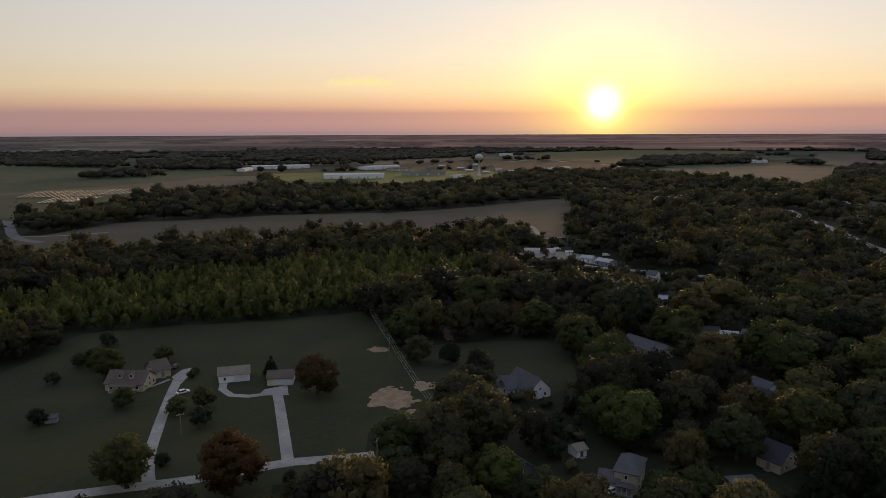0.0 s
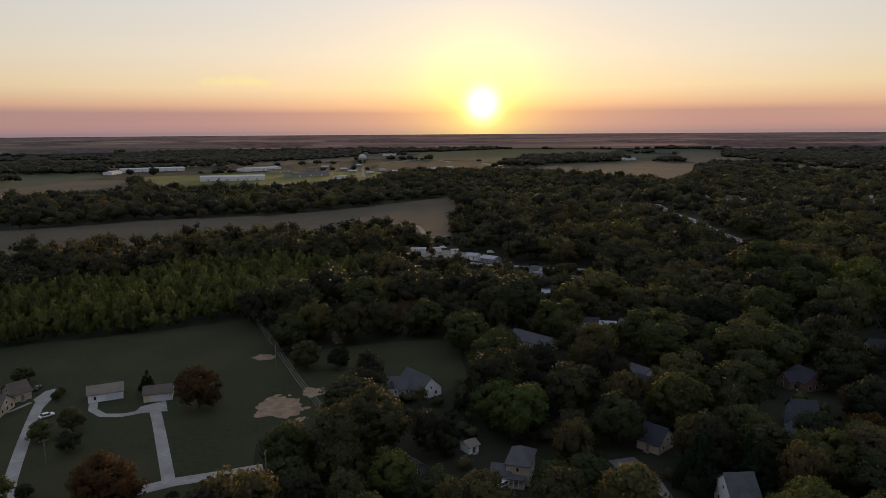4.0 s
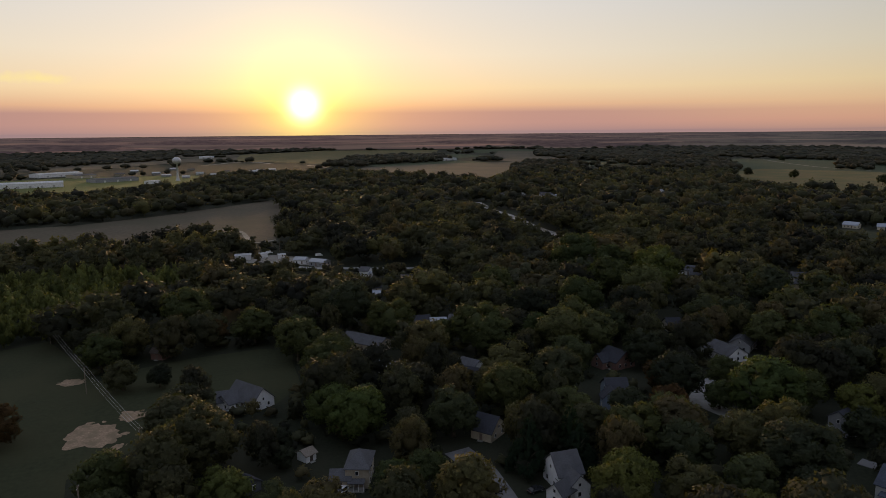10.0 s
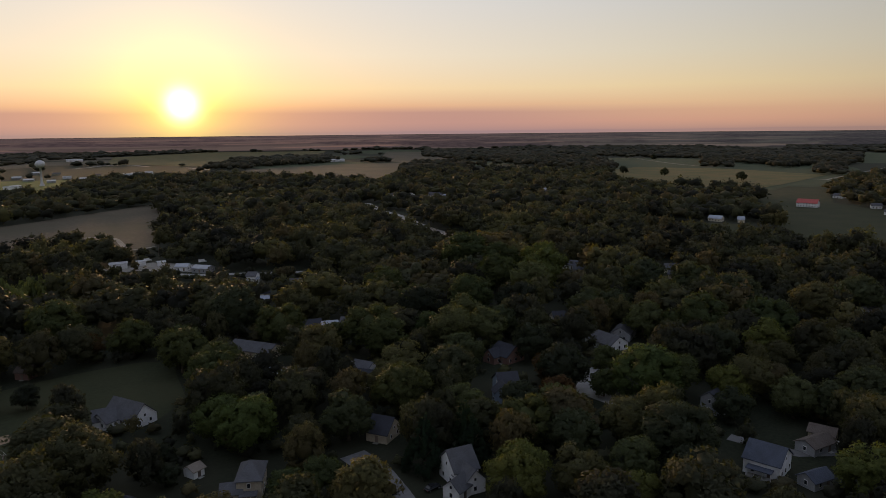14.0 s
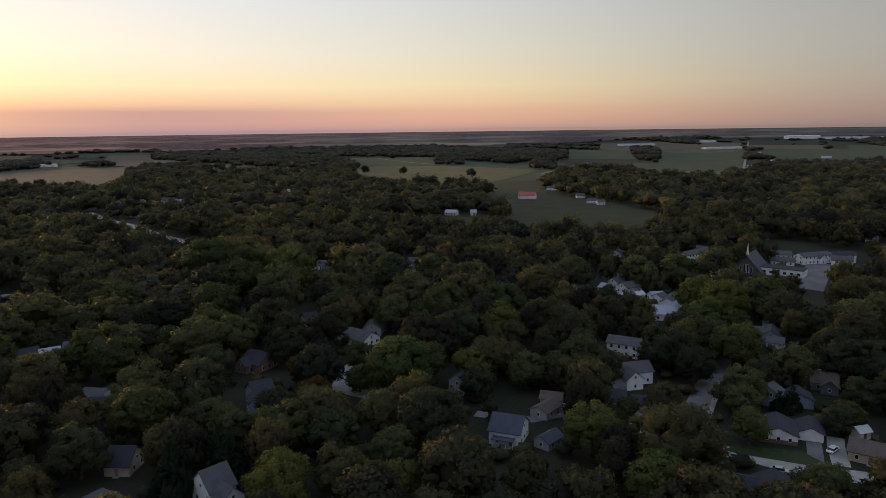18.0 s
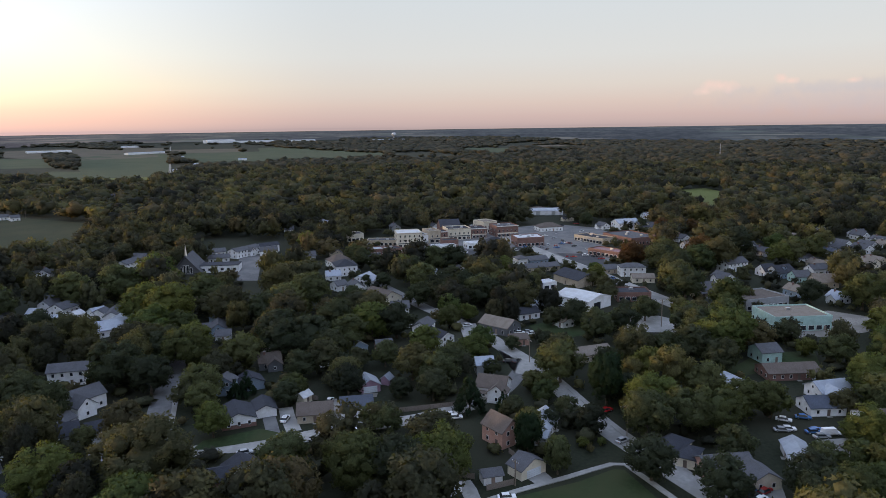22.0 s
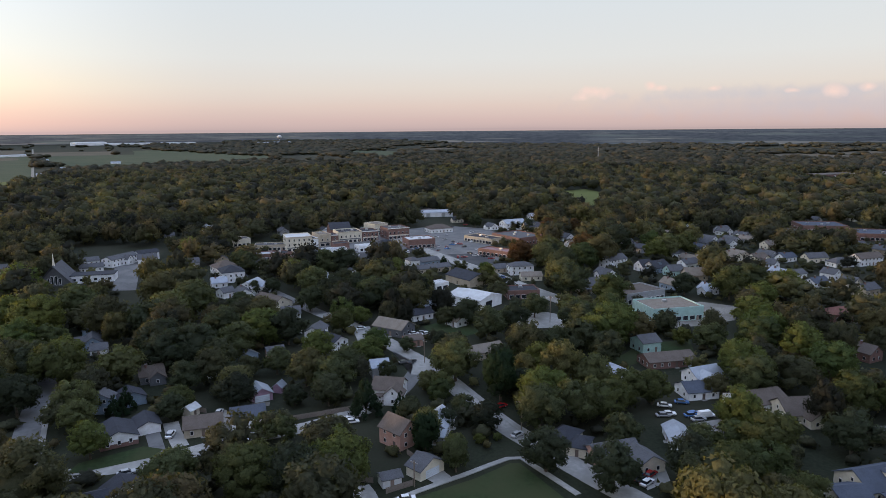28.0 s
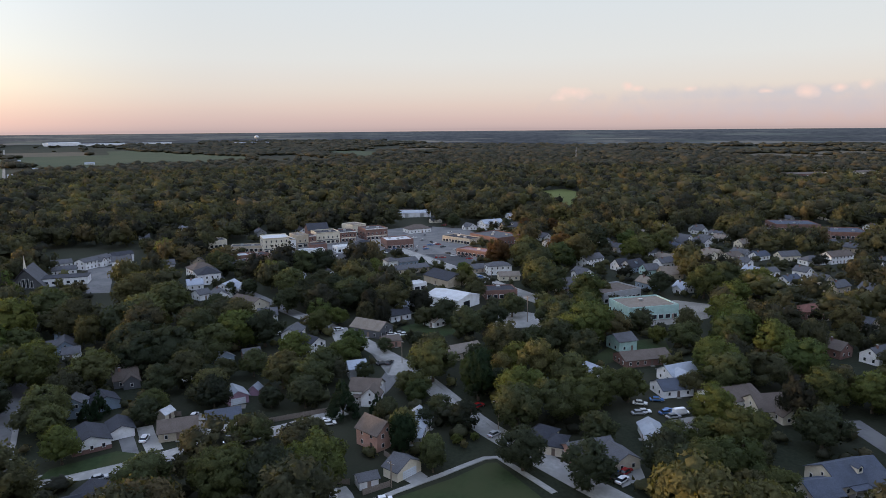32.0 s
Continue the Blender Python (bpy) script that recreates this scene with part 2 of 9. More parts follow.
def foliage(name, colours, by_object=True, clump=1.3, patch=0.06):
    """Leaves: one hue a tree out of colours, darker and lighter clumps, some light passing through."""
    m = bpy.data.materials.new(name)
    m.use_nodes = True
    nt = m.node_tree
    N, L = nt.nodes, nt.links
    N.clear()
    geo = N.new("ShaderNodeNewGeometry")
    n1 = N.new("ShaderNodeTexNoise")
    L.new(geo.outputs["Position"], n1.inputs["Vector"])
    n1.inputs["Scale"].default_value, n1.inputs["Detail"].default_value, n1.inputs["Roughness"].default_value = clump, 6.0, 0.7
    step = 1.0 / (len(colours) - 1)
    hue = ramp(N, [(i * step, c) for i, c in enumerate(colours)])
    if by_object:
        oi = N.new("ShaderNodeObjectInfo")
        L.new(oi.outputs["Random"], hue.inputs[0])
    else:
        # each tree of a wood has a tone of its own, and stands of trees differ a little
        tone = N.new("ShaderNodeAttribute")
        tone.attribute_name = "tone"
        n2 = N.new("ShaderNodeTexNoise")
        L.new(geo.outputs["Position"], n2.inputs["Vector"])
        n2.inputs["Scale"].default_value, n2.inputs["Detail"].default_value = patch, 1.0
        st = N.new("ShaderNodeMapRange")
        st.inputs[1].default_value, st.inputs[2].default_value, st.inputs[3].default_value, st.inputs[4].default_value = 0.3, 0.7, -0.22, 0.22
        L.new(n2.outputs[0], st.inputs[0])
        ad = N.new("ShaderNodeMath")
        ad.operation, ad.use_clamp = "ADD", True
        L.new(tone.outputs["Fac"], ad.inputs[0])
        L.new(st.outputs[0], ad.inputs[1])
        L.new(ad.outputs[0], hue.inputs[0])
    hs = N.new("ShaderNodeHueSaturation")
    mr = N.new("ShaderNodeMapRange")
    mr.inputs[1].default_value, mr.inputs[2].default_value, mr.inputs[3].default_value, mr.inputs[4].default_value = 0.3, 0.7, 0.75, 1.25
    L.new(n1.outputs[0], mr.inputs[0])
    isl = N.new("ShaderNodeMapRange")
    isl.inputs[3].default_value, isl.inputs[4].default_value = 0.75, 1.25
    L.new(geo.outputs["Random Per Island"], isl.inputs[0])
    mv = N.new("ShaderNodeMath")
    mv.operation = "MULTIPLY"
    L.new(mr.outputs[0], mv.inputs[0])
    L.new(isl.outputs[0], mv.inputs[1])
    L.new(mv.outputs[0], hs.inputs["Value"])
    L.new(hue.outputs[0], hs.inputs["Color"])
    p = N.new("ShaderNodeBsdfPrincipled")
    p.inputs["Roughness"].default_value = 0.65
    p.inputs["Specular IOR Level"].default_value = 0.06
    L.new(hs.outputs[0], p.inputs["Base Color"])
    bp = N.new("ShaderNodeBump")
    bp.inputs["Strength"].default_value, bp.inputs["Distance"].default_value = 0.5, 0.4
    L.new(n1.outputs[0], bp.inputs["Height"])
    L.new(bp.outputs[0], p.inputs["Normal"])
    tr = N.new("ShaderNodeBsdfTranslucent")
    through_leaf = N.new("ShaderNodeMix")
    through_leaf.data_type, through_leaf.blend_type = "RGBA", "MULTIPLY"
    through_leaf.inputs[0].default_value = 1.0
    L.new(hs.outputs[0], through_leaf.inputs[6])
    through_leaf.inputs[7].default_value = (1.4, 1.35, 0.65, 1)
    L.new(through_leaf.outputs[2], tr.inputs["Color"])
    mx = N.new("ShaderNodeMixShader")
    mx.inputs[0].default_value = 0.42
    L.new(p.outputs[0], mx.inputs[1])
    L.new(tr.outputs[0], mx.inputs[2])
    out = N.new("ShaderNodeOutputMaterial")
    L.new(mx.outputs[0], out.inputs[0])
    return m


GREENS = [(0.030, 0.036, 0.026), (0.053, 0.064, 0.040), (0.083, 0.098, 0.048), (0.038, 0.048, 0.033), (0.100, 0.112, 0.051), (0.093, 0.088, 0.046), (0.049, 0.063, 0.040)]
LEAF = foliage("leaves_mixed_green", GREENS)
LEAF_YELLOW = foliage("leaves_yellow_green", [(0.079, 0.109, 0.038), (0.113, 0.120, 0.038), (0.070, 0.099, 0.038)])
LEAF_RUST = foliage("leaves_rust", [(0.088, 0.050, 0.024), (0.074, 0.048, 0.026), (0.104, 0.064, 0.028)])
LEAF_OLIVE = foliage("leaves_olive", [(0.061, 0.079, 0.035), (0.077, 0.086, 0.036), (0.054, 0.074, 0.034)])
LEAF_CONIFER = foliage("needles_dark", [(0.016, 0.030, 0.016), (0.022, 0.038, 0.02), (0.02, 0.034, 0.022)])
LEAF_WOOD = foliage("leaves_wood", [(0.029, 0.031, 0.025), (0.047, 0.049, 0.035), (0.074, 0.078, 0.043), (0.039, 0.041, 0.031), (0.092, 0.090, 0.045), (0.059, 0.063, 0.040), (0.102, 0.084, 0.047), (0.107, 0.104, 0.048)], by_object=False, patch=0.012)
LEAF_YOUNG = foliage("leaves_young_growth", [(0.090, 0.105, 0.036), (0.125, 0.135, 0.044), (0.070, 0.085, 0.032)], by_object=False)
LEAF_FAR = foliage("leaves_far_wood", [(0.050, 0.053, 0.042), (0.069, 0.069, 0.046), (0.083, 0.072, 0.048), (0.056, 0.058, 0.045)], by_object=False, clump=0.25, patch=0.01)
BARK = material("bark", (0.10, 0.08, 0.06), 0.95, spread=0.4, grain=6.0)
GRASS = material("grass_ground", (0.018, 0.022, 0.012), 1.0, spread=0.35, grain=0.9, blotch=0.03, bump=0.3, tint=(0.027, 0.028, 0.017), coord="World")
LAWN = material("mown_lawn", (0.031, 0.036, 0.017), 1.0, spread=0.18, grain=0.6, blotch=0.035, bump=0.2, tint=(0.040, 0.042, 0.020), coord="World")
LAWN_GREEN = material("green_lawn", (0.026, 0.042, 0.015), 1.0, spread=0.2, grain=0.7, blotch=0.06, bump=0.2, tint=(0.038, 0.046, 0.019), coord="World")
CROP = material("green_crop", (0.043, 0.058, 0.030), 1.0, spread=0.2, grain=0.3, blotch=0.012, tint=(0.052, 0.064, 0.034), coord="World")
CROP_YELLOW = material("yellow_crop", (0.105, 0.12, 0.035), 1.0, spread=0.2, grain=0.3, blotch=0.012, coord="World")
STUBBLE = material("dry_crop", (0.095, 0.078, 0.056), 1.0, spread=0.2, grain=0.25, blotch=0.012, tint=(0.076, 0.068, 0.046), coord="World")
CORN = material("ripe_corn", (0.12, 0.095, 0.04), 1.0, spread=0.2, grain=0.25, blotch=0.02, tint=(0.085, 0.085, 0.035), coord="World")
DIRT = material("bare_dirt", (0.29, 0.205, 0.14), 1.0, spread=0.28, grain=1.6, blotch=0.3, tint=(0.20, 0.15, 0.098), coord="World")
CONCRETE = material("pale_concrete", (0.30, 0.295, 0.28), 0.9, spread=0.16, grain=0.8, blotch=0.12, tint=(0.23, 0.226, 0.215), coord="World")
ASPHALT_DARK = material("fresh_asphalt", (0.045, 0.047, 0.052), 0.85, spread=0.2, grain=0.7, blotch=0.09, tint=(0.06, 0.06, 0.064), coord="World")
ASPHALT = material("worn_asphalt", (0.12, 0.12, 0.122), 0.9, spread=0.2, grain=0.7, blotch=0.09, tint=(0.16, 0.158, 0.155), coord="World")
GRAVEL = material("gravel", (0.24, 0.225, 0.20), 1.0, spread=0.25, grain=1.4, blotch=0.1, tint=(0.17, 0.16, 0.14), coord="World")
WALLS = {
    "white": material("white_siding", (0.74, 0.75, 0.78), 0.6, spread=0.06, grain=2.0, blotch=0.4),
    "cream": material("cream_siding", (0.62, 0.57, 0.47), 0.65, spread=0.08, grain=2.0, blotch=0.4),
    "tan": material("tan_siding", (0.42, 0.36, 0.28), 0.7, spread=0.1, grain=2.0, blotch=0.4),
    "grey": material("grey_siding", (0.28, 0.29, 0.31), 0.7, spread=0.1, grain=2.0, blotch=0.4),
    "dark": material("dark_siding", (0.09, 0.095, 0.11), 0.7, spread=0.12, grain=2.0, blotch=0.4),
    "blue": material("blue_siding", (0.20, 0.26, 0.34), 0.65, spread=0.08, grain=2.0, blotch=0.4),
    "aqua": material("aqua_siding", (0.36, 0.52, 0.50), 0.65, spread=0.08, grain=2.0, blotch=0.4),
    "pink": material("salmon_brick", (0.44, 0.27, 0.225), 0.85, spread=0.16, grain=5.0, blotch=0.5),
    "brick": material("red_brick", (0.19, 0.115, 0.10), 0.9, spread=0.25, grain=6.0, blotch=0.5),
    "stone": material("buff_stone", (0.44, 0.38, 0.30), 0.9, spread=0.14, grain=3.0, blotch=0.4),
    "mauve": material("mauve_siding", (0.30, 0.19, 0.26), 0.7, spread=0.1, grain=2.0, blotch=0.4),
    "red": material("barn_red", (0.33, 0.05, 0.04), 0.8, spread=0.15, grain=2.0, blotch=0.4),
}
ROOFS = {
    "grey": material("grey_shingle", (0.095, 0.097, 0.107), 0.9, spread=0.22, grain=4.0, blotch=0.35, bump=0.2),
    "dark": material("dark_shingle", (0.042, 0.045, 0.056), 0.9, spread=0.25, grain=4.0, blotch=0.35, bump=0.2),
    "brown": material("brown_shingle", (0.115, 0.095, 0.083), 0.9, spread=0.22, grain=4.0, blotch=0.35, bump=0.2),
    "blue": material("slate_blue_shingle", (0.072, 0.084, 0.112), 0.9, spread=0.2, grain=4.0, blotch=0.35, bump=0.2),
    "pale": material("pale_metal_roof", (0.30, 0.33, 0.38), 0.45, metal=0.2, spread=0.08, grain=1.5, blotch=0.3),
    "white": material("white_roof_membrane", (0.50, 0.51, 0.53), 0.7, spread=0.1, grain=1.0, blotch=0.2),
    "red": material("red_metal_roof", (0.40, 0.06, 0.05), 0.5, spread=0.12, grain=1.5, blotch=0.3),
    "rose": material("rose_red_metal_roof", (0.20, 0.095, 0.10), 0.55, spread=0.12, grain=1.5, blotch=0.3),
    "rust": material("rust_shingle", (0.17, 0.085, 0.07), 0.9, spread=0.22, grain=4.0, blotch=0.35, bump=0.2),
    "tan": material("tan_shingle", (0.2, 0.172, 0.145), 0.9, spread=0.2, grain=4.0, blotch=0.35, bump=0.2),
}
TRIM = material("white_trim", (0.70, 0.70, 0.70), 0.6, spread=0.05)
GLASS_DARK = material("window_glass", (0.02, 0.024, 0.03), 0.08, spread=0.1)
DOOR_MAT = material("painted_door", (0.16, 0.12, 0.10), 0.6, spread=0.1, vary=0.5)
GARAGE_MAT = material("garage_door_paint", (0.58, 0.63, 0.70), 0.5, spread=0.05)
METAL = material("galvanised_metal", (0.42, 0.43, 0.45), 0.4, metal=0.7, spread=0.1)
WOOD_POLE = material("weathered_pole_wood", (0.20, 0.16, 0.13), 0.95, spread=0.3, grain=8.0)
FENCE_WOOD = material("fence_wood", (0.19, 0.16, 0.14), 0.95, spread=0.3, grain=4.0)
RUBBER = material("tyre_rubber", (0.02, 0.02, 0.02), 0.9, spread=0.1)
CAR_PAINTS = {n: material("car_paint_" + n, c, 0.25, spread=0.03) for n, c in (
    ("white", (0.75, 0.75, 0.76)), ("silver", (0.38, 0.39, 0.41)), ("black", (0.015, 0.016, 0.018)), ("red", (0.32, 0.02, 0.02)), ("blue", (0.05, 0.14, 0.34)))}


# ---- builders ----
def ground_z(r):
    return 69.0 * ((r - 2200) / 2700) ** 2 if r > 2200 else 0.0


def mesh_from(name, verts, faces, mats, smooth=False):
    me = bpy.data.meshes.new(name)
    me.from_pydata([tuple(v) for v in verts], [], faces)
    for m in (mats if isinstance(mats, (list, tuple)) else [mats]):
        me.materials.append(m)
    if smooth:
        me.polygons.foreach_set("use_smooth", [True] * len(me.polygons))
    me.update()
    return me


CACHE = {}


def box_mesh(sx, sy, sz, m, bevel=0.0):
    """A box centred in x and y that stands on z = 0."""
    key = (round(sx, 3), round(sy, 3), round(sz, 3), m.name, bevel)
    if key not in CACHE:
        bm = bmesh.new()
        bmesh.ops.create_cube(bm, size=1.0, matrix=Matrix.Translation((0, 0, sz / 2)) @ Matrix.Diagonal((sx, sy, sz, 1)))
        if bevel:
            bmesh.ops.bevel(bm, geom=bm.edges[:], offset=bevel, segments=1, affect="EDGES")
        me = bpy.data.meshes.new("box")
        bm.to_mesh(me)
        bm.free()
        me.materials.append(m)
        CACHE[key] = me
    return CACHE[key]


def part(name, me, parent, m=None, label=""):
    """One mesh object under a thing or a part, at the pose m in the parent's space."""
    ob = new(name, me)
    ob.parent = parent
    if m is not None:
        ob.matrix_basis = m
    if label:
        tagged(ob, label)
    return ob


def root(name, x, y, z=0.0, rot=0.0, label="", category="", group="", kind=""):
    ob = new(name)
    ob.empty_display_size = 0.5
    ob.matrix_basis = pose(x, y, z, 0, 0, rot)
    return tagged(ob, label, category, group, kind)


# occupied ground: what trees keep off
CELL, HALF = 2.0, 1700
BUSY = np.zeros((int(2 * HALF / CELL), int(2 * HALF / CELL)), dtype=bool)
HARD = BUSY.copy()      # buildings and paving alone, where not even a shrub can stand


def block_disc(x, y, r, hard=False):
    n = len(BUSY)
    i0, i1 = int((x - r + HALF) / CELL), int((x + r + HALF) / CELL) + 1
    j0, j1 = int((y - r + HALF) / CELL), int((y + r + HALF) / CELL) + 1
    if i1 < 0 or j1 < 0 or i0 >= n or j0 >= n:
        return
    i0, j0 = max(i0, 0), max(j0, 0)
    gx = (np.arange(i0, min(i1, n)) + 0.5) * CELL - HALF
    gy = (np.arange(j0, min(j1, n)) + 0.5) * CELL - HALF
    hit = ((gx[:, None] - x) ** 2 + (gy[None, :] - y) ** 2) < r * r
    BUSY[i0:i0 + len(gx), j0:j0 + len(gy)] |= hit
    if hard:
        HARD[i0:i0 + len(gx), j0:j0 + len(gy)] |= hit


def block_line(pts, r, hard=False):
    for (x0, y0), (x1, y1) in zip(pts, pts[1:]):
        d = math.hypot(x1 - x0, y1 - y0)
        for k in range(int(d / 2) + 1):
            f = min(1.0, k * 2 / max(d, 0.1))
            block_disc(x0 + (x1 - x0) * f, y0 + (y1 - y0) * f, r, hard)


def inside(poly, px, py):
    """Which of the points px, py lie in the polygon."""
    res = np.zeros(np.shape(px), dtype=bool)
    n = len(poly)
    for i in range(n):
        (x0, y0), (x1, y1) = poly[i], poly[(i + 1) % n]
        if y0 == y1:
            continue
        c = ((y0 > py) != (y1 > py)) & (px < (x1 - x0) * (py - y0) / (y1 - y0) + x0)
        res ^= c
    return res


CLEAR, LAWNS = [], []


def sight_line(x, y, half):
    """Keeps the yard before a house open on the side where it is overlooked."""
    r = math.hypot(x, y)
    f = 1 - min(11.0 / EYE_Z, 70 / r)
    block_line([(x, y), (x * f, y * f)], half)


def smooth_outline(pts, wob=0.0, seed=0, step=25):
    rng = random.Random(seed)
    out = []
    n = len(pts)
    for i in range(n):
        (x0, y0), (x1, y1) = pts[i], pts[(i + 1) % n]
        k = max(1, min(24, int(math.hypot(x1 - x0, y1 - y0) / step)))
        for j in range(k):
            f = j / k
            out.append((x0 + (x1 - x0) * f + rng.uniform(-wob, wob), y0 + (y1 - y0) * f + rng.uniform(-wob, wob)))
    return out


BELTS = []


def belt(pts):
    """A wood or tree belt that stands in open country."""
    BELTS.append(pts)


def dirt(x, y, a, b, seed, turn=0):
    """Bare earth worn into a lawn: a ragged main patch and small outliers round it, with grass creeping in."""
    c, q = math.cos(radians(turn)), math.sin(radians(turn))

    def ragged(u, v, e, f, n, key):
        out = []
        for k in range(n):
            g = 2 * math.pi * k / n
            w = 1 + 0.34 * noise.noise(Vector((math.cos(g) * 1.1, math.sin(g) * 1.1, key * 3.7))) + 0.3 * noise.noise(Vector((math.cos(g) * 4.5, math.sin(g) * 4.5, key * 1.9)))
            du, dv = u + e * w * math.cos(g), v + f * w * math.sin(g)
            out.append((x + du * c - dv * q, y + du * q + dv * c))
        return out
    patch("dirt_patch", ragged(0, 0, a, b, 56, seed), DIRT, "bare dirt patch worn into the lawn", lift=0.1, wob=0.0, category="dirt")
    rng = random.Random(seed)
    for k in range(4):
        g = rng.uniform(0, 6.28)
        patch("dirt_patch", ragged(a * 1.18 * math.cos(g), b * 1.18 * math.sin(g), a * rng.uniform(0.08, 0.2), b * rng.uniform(0.06, 0.15), 16, seed + k), DIRT, "small scuffed spot of bare dirt in the lawn", lift=0.09, wob=0.0, category="dirt")


def clear(pts):
    """Ground without trees."""
    CLEAR.append(pts)


def patch(name, pts, m, label, lift=0.05, wob=1.0, clearing=True, category="field"):
    """A sheet of other ground, laid on the land."""
    if (name == "lawn" and clearing) or category in ("parking", "dirt"):
        LAWNS.append(pts)
    if clearing:
        CLEAR.append(pts)
        if category != "field" and name != "dirt_patch":
            for f in (0.95, 0.9):
                CLEAR.append([(x * f, y * f) for x, y in pts])
    o = smooth_outline(pts, wob, len(pts), 3.0 if category == "dirt" else 12.0 if name == "lawn" else 25)
    bm = bmesh.new()
    vs = [bm.verts.new((x, y, 0)) for x, y in o]
    f = bm.faces.new(vs)
    bmesh.ops.triangulate(bm, faces=[f])
    if max(math.hypot(x, y) for x, y in o) > 2100:
        for _ in range(5):
            long_edges = [e for e in bm.edges if e.calc_length() > 120]
            if not long_edges:
                break
            bmesh.ops.subdivide_edges(bm, edges=long_edges, cuts=1)
            bmesh.ops.triangulate(bm, faces=bm.faces[:])
    for v in bm.verts:
        r = math.hypot(v.co.x, v.co.y)
        v.co.z = ground_z(r) + lift + (r / 1000) * 0.15 + (0.6 if r > 2200 else 0)
    bmesh.ops.recalc_face_normals(bm, faces=bm.faces[:])
    for f in bm.faces:
        if f.normal.z < 0:
            f.normal_flip()
    me = bpy.data.meshes.new(name)
    bm.to_mesh(me)
    bm.free()
    me.materials.append(m)
    return tagged(new(name, me), label, category, kind="structure")


def resample(pts, step):
    """A smooth line through the points."""
    P = [Vector((*p, 0)) for p in pts]
    if len(P) < 3:
        return P
    out = []
    for i in range(len(P) - 1):
        a, b, c, d = P[max(i - 1, 0)], P[i], P[i + 1], P[min(i + 2, len(P) - 1)]
        k = max(1, int((c - b).length / step))
        for j in range(k):
            t = j / k
            out.append(0.5 * ((2 * b) + (c - a) * t + (2 * a - 5 * b + 4 * c - d) * t * t + (3 * b - a - 3 * c + d) * t ** 3))
    out.append(P[-1])
    return out


def strip(name, pts, width, m, label, lift=0.06, thick=0.25, margin=1.5, category="road"):
    """A road, path or kerb line: a low slab along a line."""
    line = resample(pts, 6.0)
    vs, fs = [], []
    for i, p in enumerate(line):
        t = (line[min(i + 1, len(line) - 1)] - line[max(i - 1, 0)]).normalized()
        s = Vector((-t.y, t.x, 0)) * width / 2
        r = math.hypot(p.x, p.y)
        z = ground_z(r) + lift + (r / 1000) * 0.2 + (1.0 if r > 2200 else 0)
        for q, zz in ((p - s, z - thick), (p - s, z), (p + s, z), (p + s, z - thick)):
            vs.append((q.x, q.y, zz))
        if i:
            a, b = 4 * (i - 1), 4 * i
            for k in range(3):
                fs.append((a + k, b + k, b + k + 1, a + k + 1))
    me = mesh_from(name, vs, fs, m)
    for f in (1.0, 0.975, 0.95, 0.925, 0.9):
        block_line([(p.x * f, p.y * f) for p in line], width / 2 + (margin if f < 1 else 1.0), f == 1.0)
    return tagged(new(name, me), label, category, kind="structure")


# ---- trees ----
def ico(sub):
    bm = bmesh.new()
    bmesh.ops.create_icosphere(bm, subdivisions=sub, radius=1.0)
    v = np.array([x.co[:] for x in bm.verts])
    f = np.array([[x.index for x in q.verts] for q in bm.faces])
    bm.free()
    return v, f


ICO = {1: ico(1), 2: ico(2)}


